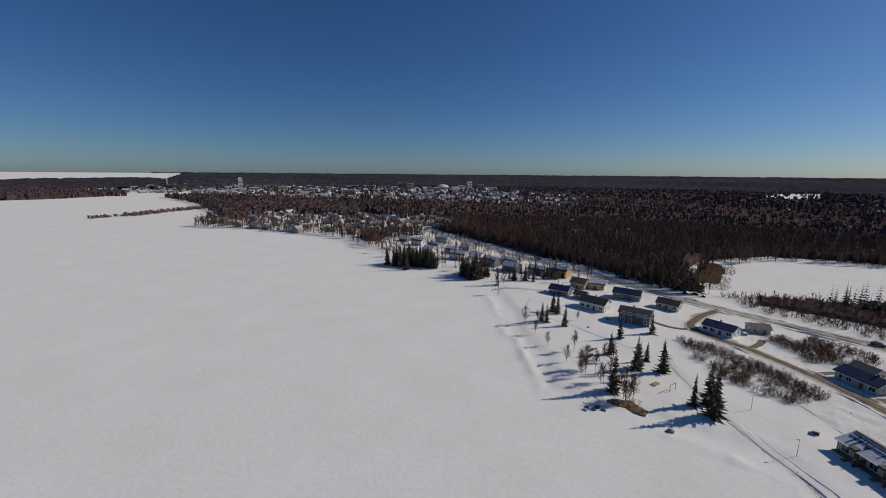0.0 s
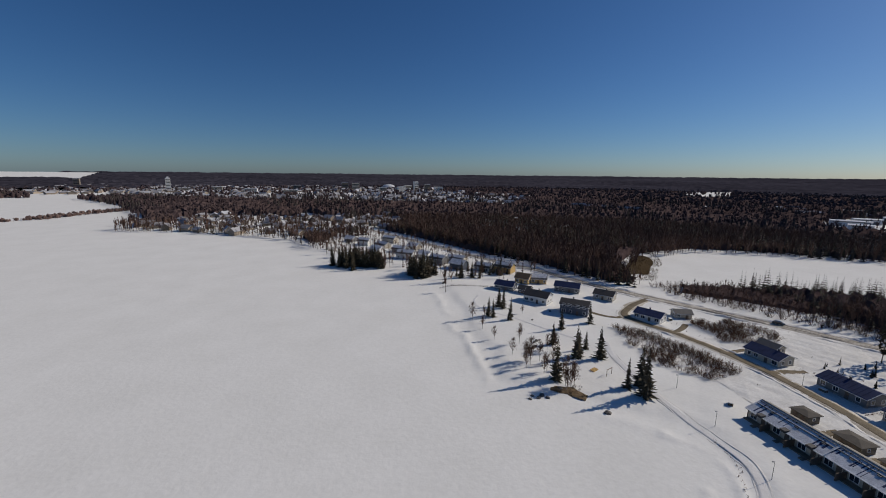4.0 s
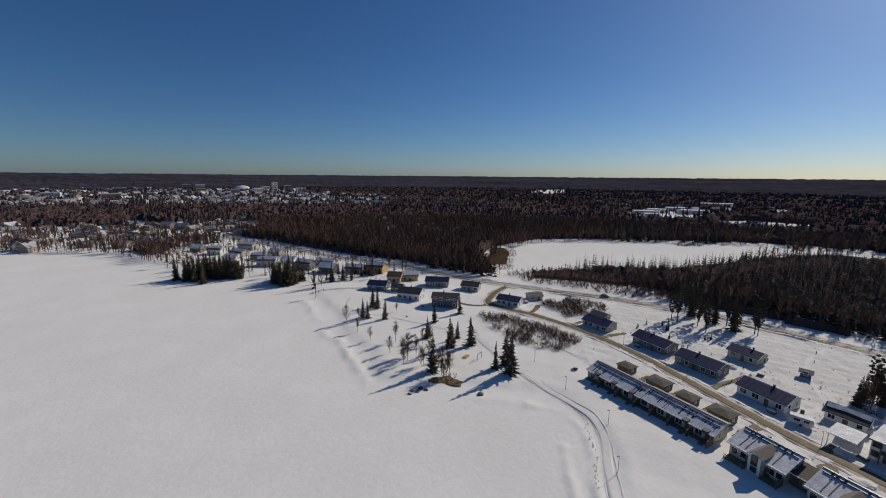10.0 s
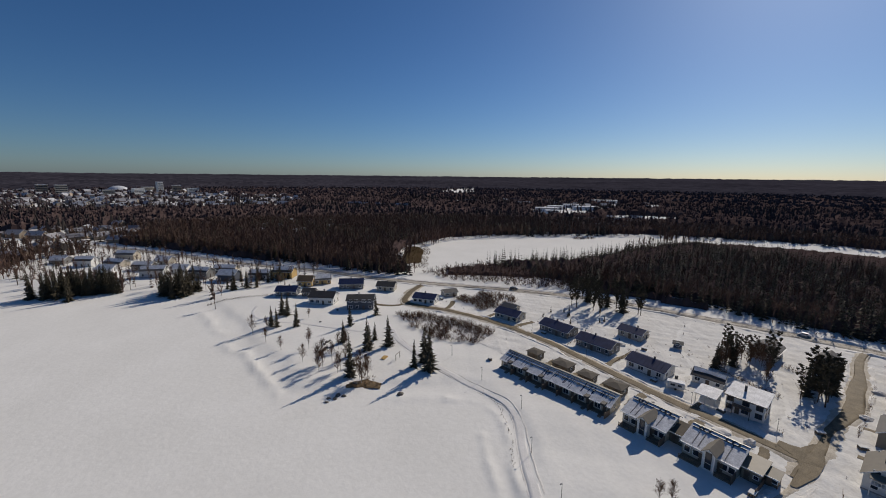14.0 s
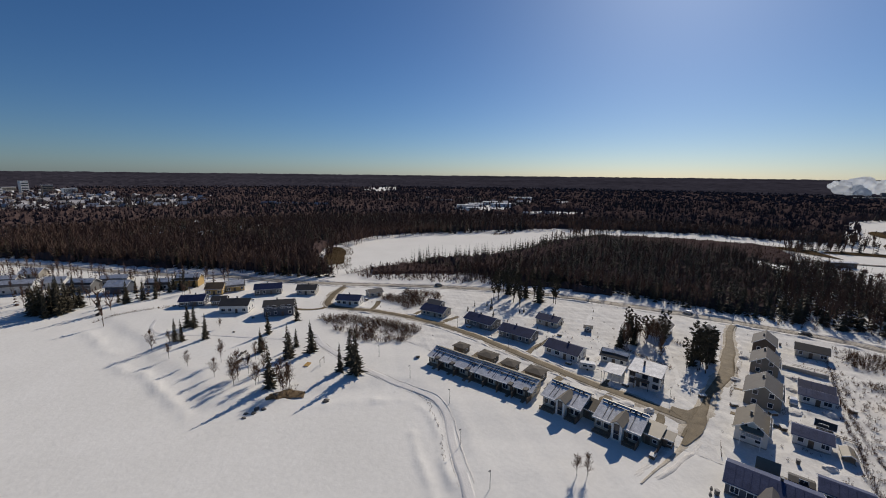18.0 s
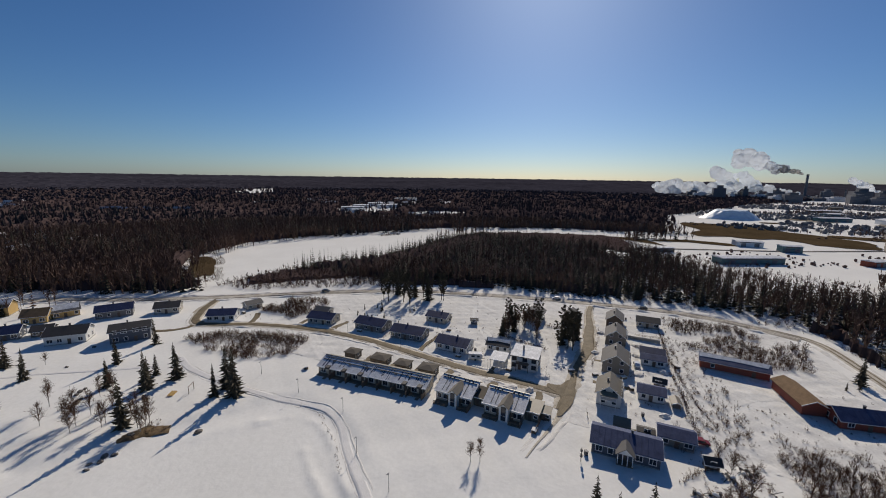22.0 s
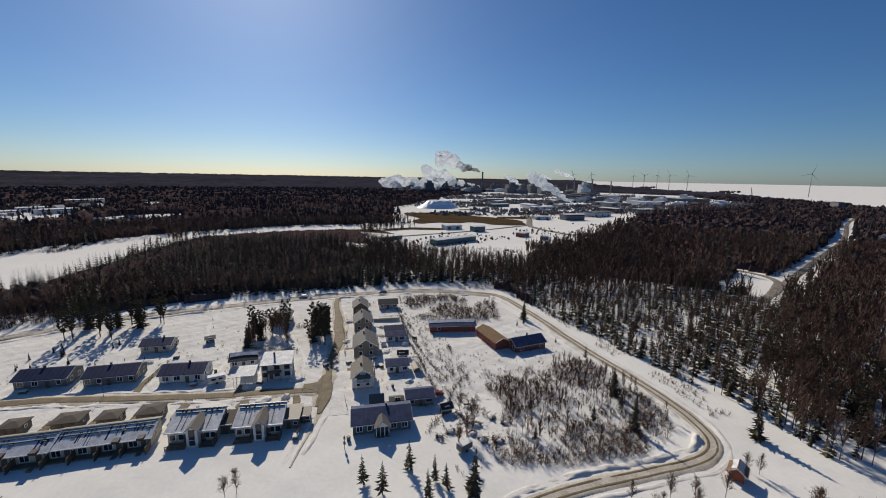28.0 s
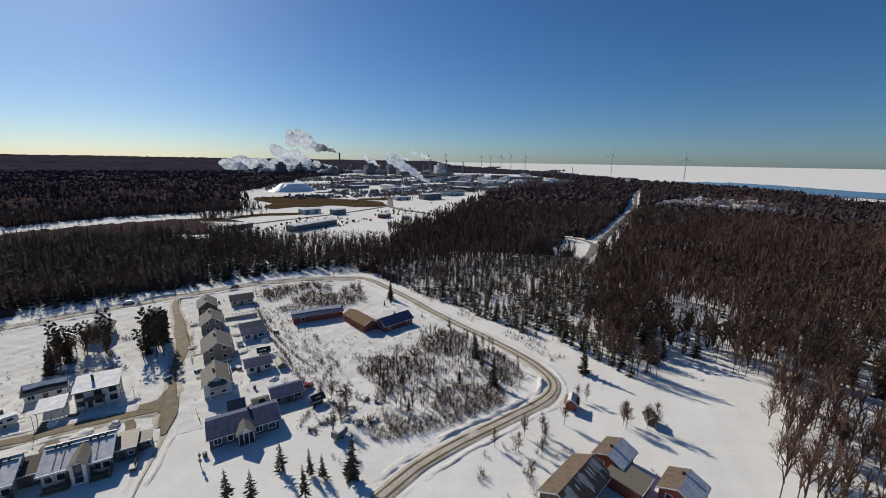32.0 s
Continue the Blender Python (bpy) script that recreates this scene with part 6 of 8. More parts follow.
# thin brush and debris round the outbuildings
p, rng = scatter(15, (72, 134, -46, -14), 2.8, lambda x, y: (far_from(x, y, [(80, -20), (100, -22), (118, -26), (128, -30)]) < 9) & (far_from(x, y, [(74, -14), (100, -16)]) > 3) & dense(x, y, -0.3, 5))
planted("scrub", p, 0.3 + 1.3 * rng.random(len(p)) ** 2, THICKETS + STICKS, M_TWIG, "dry brush and debris round the outbuildings", "scrub", 47)
p, rng = scatter(16, (112, 200, -40, -16), 1.6, lambda x, y: (far_from(x, y, [(116, -26), (140, -24.5), (165, -25), (194, -26)]) < 8) & dense(x, y, -0.5, 6))
planted("scrub", p, 0.3 + 1.9 * rng.random(len(p)) ** 2, THICKETS + STICKS, M_TWIG, "brown brush along the garden fences", "scrub", 52)
# conifers between the road and the pond
FIRS = [(192, 118), (204, 106), (214, 80), (217, 15), (222, -10), (330, -10), (378, 20), (400, 90), (380, 150), (343, 164), (302, 159), (258, 168), (230, 184), (205, 195), (194, 192), (198, 170), (194, 140)]
p, rng = scatter(23, (188, 402, -12, 184), 3.7, lambda x, y: inside(x, y, FIRS) & clear(x, y, 12) & ~inside(x, y, POND))
planted("spruce_wood", p, np.where(p[:, 1] > 125, rng.uniform(5, 10, len(p)), rng.uniform(8, 13, len(p))) * (1 + 0.28 * waves(p[:, 0], p[:, 1], 7.0, 3)), WOODSPRUCES, M_SPRUCE, "dense dark spruce wood before the pond", "woodland", 48)
# tall spruces along the near shore of the pond
p, rng = scatter(24, (186, 420, 120, 206), 4.2, lambda x, y: (far_from(x, y, [(198, 188), (214, 182), (232, 172), (258, 162), (302, 153), (343, 157), (385, 150), (410, 138)]) < 9) & ~inside(x, y, POND))
planted("shore_spruces", p, 6.5 + 6.0 * rng.random(len(p)), WOODSPRUCES, M_SPRUCE, "tall dark spruces on the shore of the pond", "spruces", 53)
# west wood beyond the main road
WOOD_W = [(146, 205), (128, 206), (108, 240), (80, 300), (40, 372), (0, 440), (30, 520), (180, 520), (330, 430), (420, 330), (360, 262), (300, 292), (256, 305), (195, 288), (165, 255)]
inw = lambda x, y: inside(x, y, WOOD_W) & clear(x, y, 9) & ~inside(x, y, POND) & ~inside(x, y, [(136, 208), (164, 208), (206, 292), (188, 302), (154, 258)])
p, rng = scatter(41, (-10, 430, 195, 530), 3.3, lambda x, y: inw(x, y) & ((far_from(x, y, ROAD) < 70) | (np.random.default_rng(2).random(x.shape) < 0.5)))
planted("birch_wood", p, rng.uniform(9, 15, len(p)), MIDBIRCHES, M_TWIGDARK, "dense leafless wood behind the road", "woodland", 16)
p, rng = scatter(42, (-10, 430, 195, 530), 4.5, lambda x, y: inw(x, y) & dense(x, y, -0.1, 22, 5))
planted("spruce_wood", p, rng.uniform(9, 15, len(p)), WOODSPRUCES, M_SPRUCE, "dark spruces in the leafless wood", "woodland", 17)
p, rng = scatter(44, (150, 480, -140, 208), 4.0, lambda x, y: inside(x, y, BELT) & ~inside(x, y, POND) & (far_from(x, y, ROAD) > 9) & dense(x, y, -0.5, 9))
planted("pond_brush", p, np.where(p[:, 0] > 290, rng.uniform(2, 4.5, len(p)), rng.uniform(1.5, 5.0, len(p))), MIDBIRCHES + STICKS, M_TWIGDARK, "low leafless brush beside the frozen pond", "scrub", 19)
# reeds at the pond's end
reeds = lambda x, y: inside(x, y, [(142, 216), (158, 256), (186, 296), (214, 300), (200, 268), (184, 248), (172, 234), (160, 216)])
p, rng = scatter(43, (140, 216, 210, 304), 1.5, lambda x, y: reeds(x, y) & dense(x, y, -0.45, 5))
planted("reeds", p, rng.uniform(0.8, 1.9, len(p)), STICKS, M_DRYGRASS, "golden brown reeds at the end of the pond", "reeds", 18)


# far trees: small spires and rounded bare crowns
def spire(seed):
    rng = np.random.default_rng(seed)
    a = np.arange(5) * 1.2566 + rng.uniform(0, 1)
    r = 0.2 * rng.uniform(0.7, 1.2, 5)
    v = np.concatenate([np.stack([np.cos(a) * r, np.sin(a) * r, 0 * a + 0.05], 1), [(0, 0, 1.0)]])
    i = np.arange(5)
    return v, np.stack([i, (i + 1) % 5, 0 * i + 5], 1)


def dome(seed):
    rng = np.random.default_rng(seed)
    a = np.arange(6) * 1.0472 + rng.uniform(0, 1)
    lo = np.stack([np.cos(a) * 0.22, np.sin(a) * 0.22, 0 * a + 0.05], 1)
    mid = np.stack([np.cos(a + 0.4) * 0.30 * rng.uniform(0.6, 1.2, 6), np.sin(a + 0.4) * 0.30 * rng.uniform(0.6, 1.2, 6), rng.uniform(0.45, 0.8, 6)], 1)
    v = np.concatenate([lo, mid, [(0.03, 0.02, 1.0)]])
    i, j = np.arange(6), (np.arange(6) + 1) % 6
    return v, np.concatenate([np.stack([i, j, j + 6], 1), np.stack([i, j + 6, i + 6], 1), np.stack([i + 6, j + 6, 0 * i + 12], 1)])


INLET = [(-1010, 1240), (-640, 1330), (-560, 1080), (-760, 960)]
OPEN = [LAKE, POND, FLATS, SEA, FARBAY, VILLAGE, INLET]


def wild(x, y):
    """Where far woods grow."""
    m = clear(x, y, 14)
    for poly in OPEN + [SOUTHTOWN, HOMES, WOOD_N, WOOD_S, WOOD_W, PASTURE, SCRUB_P, BELT, [(130, 190), (150, 160), (240, 160), (260, 200), (200, 290), (150, 230)], [(-300, -400), (-300, 300), (20, 230), (60, 40), (40, -100), (-20, -118)], [(-60, 240), (100, 215), (90, 240), (30, 240), (-30, 275), (-62, 330)]]:
        m &= ~inside(x, y, poly)
    return m


def ring_scatter(seed, r0, r1, gap, keep):
    """Points over the land between two distances, on the landward side."""
    rng = np.random.default_rng(seed)
    n = int((r1 * r1 - r0 * r0) * 1.95 / gap**2)
    r = np.sqrt(rng.uniform(r0 * r0, r1 * r1, n))
    a = rng.uniform(-1.0, 3.3, n)
    x, y = r * np.sin(a), r * np.cos(a)
    m = keep(x, y)
    return np.stack([x[m], y[m]], 1), rng


def thin(x, y):
    """Gardens: fewer trees among the houses."""
    rg = np.random.default_rng(8)
    u = rg.random(x.shape)
    m = wild(x, y)
    m &= ~inside(x, y, RESID) | (u < 0.3)
    m &= ~inside(x, y, TOWN) | (u < 0.38)
    for poly in FIELDS:
        m &= ~inside(x, y, poly) | (u < 0.15)
    return m


for k, (r0, r1, gap) in enumerate(((200, 560, 4.6), (560, 1100, 9.5), (1100, 1900, 17.0))):
    p, rng = ring_scatter(60 + k, r0, r1, gap, lambda x, y: thin(x, y))
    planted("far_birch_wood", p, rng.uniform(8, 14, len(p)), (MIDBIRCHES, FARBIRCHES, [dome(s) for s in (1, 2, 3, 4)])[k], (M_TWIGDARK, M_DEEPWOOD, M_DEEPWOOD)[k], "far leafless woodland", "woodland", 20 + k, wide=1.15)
    p, rng = ring_scatter(70 + k, r0, r1, gap * 1.35, lambda x, y: thin(x, y) & dense(x, y, 0.15, 60, 4))
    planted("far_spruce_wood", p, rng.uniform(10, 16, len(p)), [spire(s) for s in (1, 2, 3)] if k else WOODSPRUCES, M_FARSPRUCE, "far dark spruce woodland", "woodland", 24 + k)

# brown undergrowth that fills the far woods, with haze in its colour
ur = np.geomspace(190, 1760, 128)
ua = np.linspace(-1.0, 3.3, 760)
mr, ma = np.meshgrid(ur, ua, indexing="ij")
ux, uy = mr * np.sin(ma), mr * np.cos(ma)
grown = wild(ux, uy) & (far_from(ux, uy, RIDE) > 14) & ~inside(ux, uy, RESID) & ~inside(ux, uy, TOWN) & (far_from(ux, uy, HIGHWAY) > 11)
for poly in OPEN + FIELDS:
    grown &= ~inside(ux, uy, poly)
    q8 = np.asarray(poly, float)
    grown &= far_from(ux, uy, np.vstack([q8, q8[:1]])) > 14
tall_brush = np.where(grown, np.clip(mr / 90, 3.5, 7.0), 0.0)
clearing = clear(ux, uy, 15) & ~inside(ux, uy, POND) & ~inside(ux, uy, PASTURE) & ~inside(ux, uy, OPENWOOD) & ~inside(ux, uy, FLATS)
for poly, inset, brush in ((WOOD_W, 7, 4.5), (FIRS, 8, 4.0), (WOOD_S, 16, 4.0), (BELT, 4, 1.7)):
    q8 = np.asarray(poly, float)
    there = inside(ux, uy, poly) & clearing & (far_from(ux, uy, np.vstack([q8, q8[:1]])) > inset)
    if poly is WOOD_S:
        there &= mr > 270
    if poly in (FIRS, BELT):
        there &= uy > -8
    tall_brush = np.maximum(tall_brush, np.where(there, brush, 0.0))
grown = tall_brush > 0
uz = height(ux, uy) + np.where(grown, tall_brush * np.random.default_rng(14).uniform(0.5, 1.35, ux.shape), -4.0)
ni, nj = ux.shape
idx = np.arange(ni * nj).reshape(ni, nj)
keep = grown[:-1, :-1] | grown[1:, 1:] | grown[1:, :-1] | grown[:-1, 1:]
q = np.stack([idx[:-1, :-1], idx[:-1, 1:], idx[1:, 1:], idx[1:, :-1]], -1)[keep]
under = tris("far_undergrowth", np.stack([ux, uy, uz], -1).reshape(-1, 3), q.reshape(-1, 4), M_FARWOOD)
tagged(under, "brown undergrowth filling the far leafless woods", "undergrowth", kind="stuff")

# canopy of the woods towards the horizon, its colour made bluish for haze
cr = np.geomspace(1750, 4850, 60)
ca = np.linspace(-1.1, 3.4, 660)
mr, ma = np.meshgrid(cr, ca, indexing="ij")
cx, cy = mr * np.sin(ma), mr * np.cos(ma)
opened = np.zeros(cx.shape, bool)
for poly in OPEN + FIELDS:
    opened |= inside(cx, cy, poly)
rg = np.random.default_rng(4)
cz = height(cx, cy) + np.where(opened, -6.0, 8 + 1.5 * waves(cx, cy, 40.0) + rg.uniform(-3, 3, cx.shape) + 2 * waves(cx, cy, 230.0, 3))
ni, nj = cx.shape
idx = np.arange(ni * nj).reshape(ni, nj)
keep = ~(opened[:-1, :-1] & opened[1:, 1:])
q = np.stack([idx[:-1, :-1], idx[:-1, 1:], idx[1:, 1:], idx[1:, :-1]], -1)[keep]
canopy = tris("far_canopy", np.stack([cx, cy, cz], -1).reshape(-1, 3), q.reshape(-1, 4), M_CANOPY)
tagged(canopy, "dark woodland canopy reaching to the horizon, haze blue in its colour", "woodland", kind="stuff")


# ---- far houses, town and works ----
def hut_walls():
    v = [(-0.5, -0.5, -0.1), (0.5, -0.5, -0.1), (0.5, 0.5, -0.1), (-0.5, 0.5, -0.1), (-0.5, -0.5, 0.6), (0.5, -0.5, 0.6), (0.5, 0.5, 0.6), (-0.5, 0.5, 0.6), (-0.5, 0, 0.98), (0.5, 0, 0.98)]
    t = [(0, 1, 5), (0, 5, 4), (1, 2, 6), (1, 6, 5), (2, 3, 7), (2, 7, 6), (3, 0, 4), (3, 4, 7), (4, 8, 7), (5, 6, 9)]
    return np.array(v, float), np.array(t)


def hut_roof():
    v = [(-0.56, -0.6, 0.56), (0.56, -0.6, 0.56), (0.56, 0, 1.06), (-0.56, 0, 1.06), (0.56, 0.6, 0.56), (-0.56, 0.6, 0.56)]
    v += [(x, y, z - 0.07) for x, y, z in v]
    t = [(0, 1, 2), (0, 2, 3), (3, 2, 4), (3, 4, 5), (6, 8, 7), (6, 9, 8), (9, 10, 8), (9, 11, 10), (0, 6, 7), (0, 7, 1), (5, 4, 10), (5, 10, 11), (0, 3, 9), (0, 9, 6), (3, 5, 11), (3, 11, 9), (1, 7, 8), (1, 8, 2), (2, 8, 10), (2, 10, 4)]
    return np.array(v, float), np.array(t)


def suburb(name, places, seed, lo=8, hi=14, tall=(4.5, 7.5), label=""):
    """Many small far houses: one mesh of walls, one of snowy roofs."""
    rng = np.random.default_rng(seed)
    n = len(places)
    l, w, h, a = rng.uniform(lo, hi, n), rng.uniform(lo * 0.7, hi * 0.75, n), rng.uniform(*tall, n), rng.choice([0.35, 1.92, 1.1, 2.6], n) + rng.normal(0, 0.1, n)
    z = height(places[:, 0], places[:, 1])
    for (tv, tt), m, nm in ((hut_walls(), M_SUBURB, "walls"), (hut_roof(), M_SUBROOF, "roofs")):
        x0, y0 = tv[None, :, 0] * l[:, None], tv[None, :, 1] * w[:, None]
        c, s = np.cos(a)[:, None], np.sin(a)[:, None]
        v = np.stack([x0 * c - y0 * s + places[:, 0:1], x0 * s + y0 * c + places[:, 1:2], tv[None, :, 2] * h[:, None] + z[:, None]], -1).reshape(-1, 3)
        t = (tt[None] + (np.arange(n) * len(tv))[:, None, None]).reshape(-1, 3)
        tagged(tris(name + "_" + nm, v, t, m), label + (" with pale and yellow walls" if nm == "walls" else " under snowy roofs"), "far houses", kind="stuff")


M_SUBURB = mat("far_house_walls", (0.20, 0.16, 0.12), 0.8, 0.5, 0.01, 0.1, island=1.6, second=(0.42, 0.34, 0.26))
M_SUBROOF = mat("far_house_roofs", (0.12, 0.10, 0.10), 0.8, 0.2, 0.01, 0.1, island=2.2, second=(0.55, 0.55, 0.57))
p, rng = scatter(91, (-300, 20, 390, 625), 24, lambda x, y: inside(x, y, RESID))
suburb("garden_suburb", p, 1, label="houses among bare gardens by the lake")
p, rng = scatter(92, (-1300, 350, 760, 1950), 34, lambda x, y: inside(x, y, TOWN) & dense(x, y, -0.5, 90, 2))
suburb("town", p, 2, 10, 22, (5, 10), label="houses and blocks of the far town")
p, rng = scatter(93, (150, 400, -780, -490), 21, lambda x, y: inside(x, y, SOUTHTOWN))
suburb("south_suburb", p, 3, 8, 14, (4.5, 7), label="houses in a clearing of the south woods")
p, rng = scatter(94, (90, 240, 420, 520), 22, lambda x, y: dense(x, y, 0.0, 30, 7))
suburb("wood_village", p, 4, 8, 12, (4.5, 7), label="houses hidden in the west woods")
p, rng = scatter(95, (600, 1050, 380, 700), 38, lambda x, y: dense(x, y, 0.25, 70, 5))
suburb("east_village", p, 5, 10, 26, (5, 9), label="houses and halls beyond the pond")
p, rng = scatter(96, (470, 620, 210, 350), 17, lambda x, y: dense(x, y, -0.2, 30, 5))
suburb("river_village", p, 6, 7, 12, (4, 6), label="small houses beyond the river")
p = np.array([(349 + 70 * f, 731 - 89 * f) for f in np.linspace(0, 1, 9)])
suburb("row_village", p, 7, 9, 12, (8.5, 10), label="row of pale houses deep in the woods")
p, rng = scatter(114, (230, 420, 930, 1300), 40, lambda x, y: far_from(x, y, [(270, 1150), (345, 1050), (280, 950)]) < 40)
suburb("fork_village", p, 8, 10, 22, (8, 11), label="houses by a fork in the far road")

p, rng = scatter(112, (150, 400, -860, -500), 5.5, lambda x, y: inside(x, y, SOUTHTOWN) & dense(x, y, -0.6, 18, 3) & (far_from(x, y, HIGHWAY) > 11))
planted("garden_trees", p, rng.uniform(4, 9, len(p)), FARBIRCHES + WOODSPRUCES[:1], M_FARWOOD_B, "bare trees between the houses of the south suburb", "trees", 39)
# the near village by the lake: houses of their own
VILLAGE_HOMES = [(-38, 372, -40, M_GREYW), (-24, 352, -35, M_WHITE), (-8, 338, -50, M_CREAM), (-12, 312, -40, M_WHITE), (6, 316, -35, M_GREYW), (10, 292, -30, M_WHITE), (24, 294, -40, M_WHITE), (32, 272, -45, M_GREYW), (46, 276, -38, M_CREAM), (44, 256, -42, M_DARKW), (60, 250, -40, M_WHITE), (-2, 362, -38, M_CREAM), (18, 330, -42, M_CREAM), (72, 244, -42, M_YELLOW)]
for k, (x, y, a, wm) in enumerate(VILLAGE_HOMES):
    house("village_house", (x, y), a, 10 + k % 3 * 1.5, 7.5, 3.0 + 1.2 * (k % 2), 2.2, wm, (M_ROOFSNOW, M_ROOF_DARK, M_ROOF_GREY)[k % 3], "pale wooden house in the lakeside village", "house", "lakeside village", windows=3, ends=False, seed=60 + k, snow=0.7 if k % 3 else 0)


def block(name, x, y, l, w, h, yaw, material, label, category="apartment block", rows=5, cols=6, roof=None):
    """A far slab building with its storeys of windows."""
    e = empty(name, pose(x, y, ground_at(x, y), 0, 0, yaw), label, category, "tall town buildings")
    part("wall", boxes((-l / 2, l / 2, -w / 2, w / 2, -2, h)), material, e)
    part("roof", boxes((-l / 2 - 0.4, l / 2 + 0.4, -w / 2 - 0.4, w / 2 + 0.4, h, h + 0.9)), roof or M_ROOFSNOW, e)
    for i in range(rows):
        z = 1.5 + i * (h - 2.0) / rows
        part("window_band", boxes((-l / 2 + 1, l / 2 - 1, -w / 2 - 0.15, -w / 2 - 0.02, z, z + (h / rows) * 0.42)), M_GLASS, e)
    return e


block("white_tower", -682, 1333, 13, 13, 42, 27, M_WHITE, "tall white tower block over the town", "tower block", 9)
part("lift_house", boxes((-3, 3, -3, 3, 42.9, 47)), M_WHITE, scene.objects["white_tower"])
for k, (x, y, l, h) in enumerate(((-133, 1510, 26, 27), (-176, 1554, 24, 27), (90, 1549, 16, 34), (60, 1560, 30, 18), (130, 1500, 22, 24), (170, 1470, 30, 16), (-560, 1380, 30, 16), (-620, 1300, 34, 14), (-430, 1300, 36, 13), (-300, 1240, 40, 12), (-1150, 1640, 18, 32), (30, 1350, 26, 20), (-30, 1330, 24, 18), (-340, 1500, 30, 18))):
    block("apartment_block", x, y, l, 13, h, 5 + 7 * (k % 4), (M_CREAM, M_TANW, M_WHITE)[k % 3], "pale apartment block in the far town")
dome_e = empty("round_hall", pose(-14, 1738, 2), "white domed sports hall in the far town", "hall")
bm = bmesh.new()
bmesh.ops.create_uvsphere(bm, u_segments=20, v_segments=10, radius=1)
for v in bm.verts:
    v.co = Vector((v.co.x * 30, v.co.y * 26, max(v.co.z, 0) * 17))
part("dome_roof", bm, M_ROOFSNOW, dome_e)
part("drum_wall", boxes((-27, 27, -22, 22, -1, 5)), M_CLAD, dome_e)


def hall(x, y, l, w, h, yaw, material, label, roof=None, arched=False, group="halls of the works"):
    """An industrial hall with a low roof, doors and a window strip."""
    e = empty("industrial_hall", pose(x, y, ground_at(x, y), 0, 0, yaw), label, "industrial hall", group)
    part("wall", boxes((-l / 2, l / 2, -w / 2, w / 2, -1, h)), material, e)
    bm = bmesh.new()
    n = 8 if arched else 2
    rise = w * (0.22 if arched else 0.07)
    prof = [(-w / 2 - 0.4 + (w + 0.8) * i / n, h + rise * (math.sin(math.pi * i / n) if arched else 1 - abs(2 * i / n - 1))) for i in range(n + 1)]
    prof += [(w / 2 + 0.4, h - 0.4), (-w / 2 - 0.4, h - 0.4)]
    a = [bm.verts.new((-l / 2 - 0.5, y_, z_)) for y_, z_ in prof]
    b = [bm.verts.new((l / 2 + 0.5, y_, z_)) for y_, z_ in prof]
    bm.faces.new(a)
    bm.faces.new(b[::-1])
    for i in range(len(prof)):
        j = (i + 1) % len(prof)
        bm.faces.new((a[i], a[j], b[j], b[i]))
    bmesh.ops.recalc_face_normals(bm, faces=bm.faces)
    part("roof", bm, roof or M_ROOFSNOW, e)
    for k in range(max(2, int(l / 14))):
        x_ = -l / 2 + (k + 0.5) * l / max(2, int(l / 14))
        part("door", boxes((x_ - 2, x_ + 2, -w / 2 - 0.12, -w / 2 - 0.02, 0.1, min(4.0, h * 0.7))), M_CLADDARK, e)
    part("window_strip", boxes((-l / 2 + 2, l / 2 - 2, -w / 2 - 0.1, -w / 2 - 0.02, h * 0.78, h * 0.9)), M_GLASS, e)
    return e


hall(370, -90, 50, 11, 5.0, -62, M_TEAL, "long blue-green shed on the snowy flats")
hall(470, -112, 22, 12, 5, -80, M_CLAD, "white storage hall on the flats")
hall(448, -138, 15, 10, 6, -80, M_TEAL, "blue-green workshop on the flats")
hall(574, -280, 28, 12, 5, -85, M_WHITE, "white hall with snowy roof")
hall(566, -328, 34, 16, 9, -85, M_CLADDARK, "dark grey works hall")
hall(395, -35, 16, 6, 4, -60, M_BROWNW, "low brown shed by the river flats")
hall(402, -175, 14, 9, 4.5, -50, M_REDW, "dark red shed on the flats")
hall(380, -190, 10, 8, 4, -30, M_CLADDARK, "dark shed on the flats")
rng = random.Random(101)
for k in range(34):
    f = rng.random()
    x, y = 640 + 520 * f + rng.uniform(-60, 60), -150 - 480 * rng.random() - 260 * f
    if inside(np.array([x]), np.array([y]), [(700, -80), (900, -80), (920, -270), (720, -250)])[0]:
        continue
    hall(x, y, rng.uniform(16, 60), rng.uniform(10, 24), rng.uniform(4.5, 11), rng.choice((-85, -70, 5, 15)), rng.choice((M_CLAD, M_CLADDARK, M_TEAL, M_CLADDARK, M_BROWNW)), "works hall on the industrial flats", rng.choice((M_ROOFSNOW, M_ROOFSNOW, M_ROOF_GREY)))
for k, (x, y, l, w, m) in enumerate(((1000, -700, 70, 26, M_CLAD), (1020, -790, 80, 30, M_CLAD), (870, -930, 60, 34, M_YELLOW), (820, -755, 50, 30, M_CREAM), (790, -830, 60, 30, M_CREAM), (1039, -890, 70, 28, M_CLAD), (1118, -1066, 90, 36, M_CLADDARK))):
    hall(x, y, l, w, 8, -50, m, "large arched store by the harbour", M_ROOFSNOW, True)
for x, y, l, a in ((600, 452, 40, -50), (650, 470, 28, -40), (720, 480, 34, -48), (690, 430, 46, -42), (560, 410, 22, -50), (800, 600, 44, -48), (925, 527, 60, -45)):
    hall(x, y, l, 14, 7, a, M_CLAD, "pale hall in a clearing beyond the pond", M_ROOFSNOW)
rng = random.Random(151)
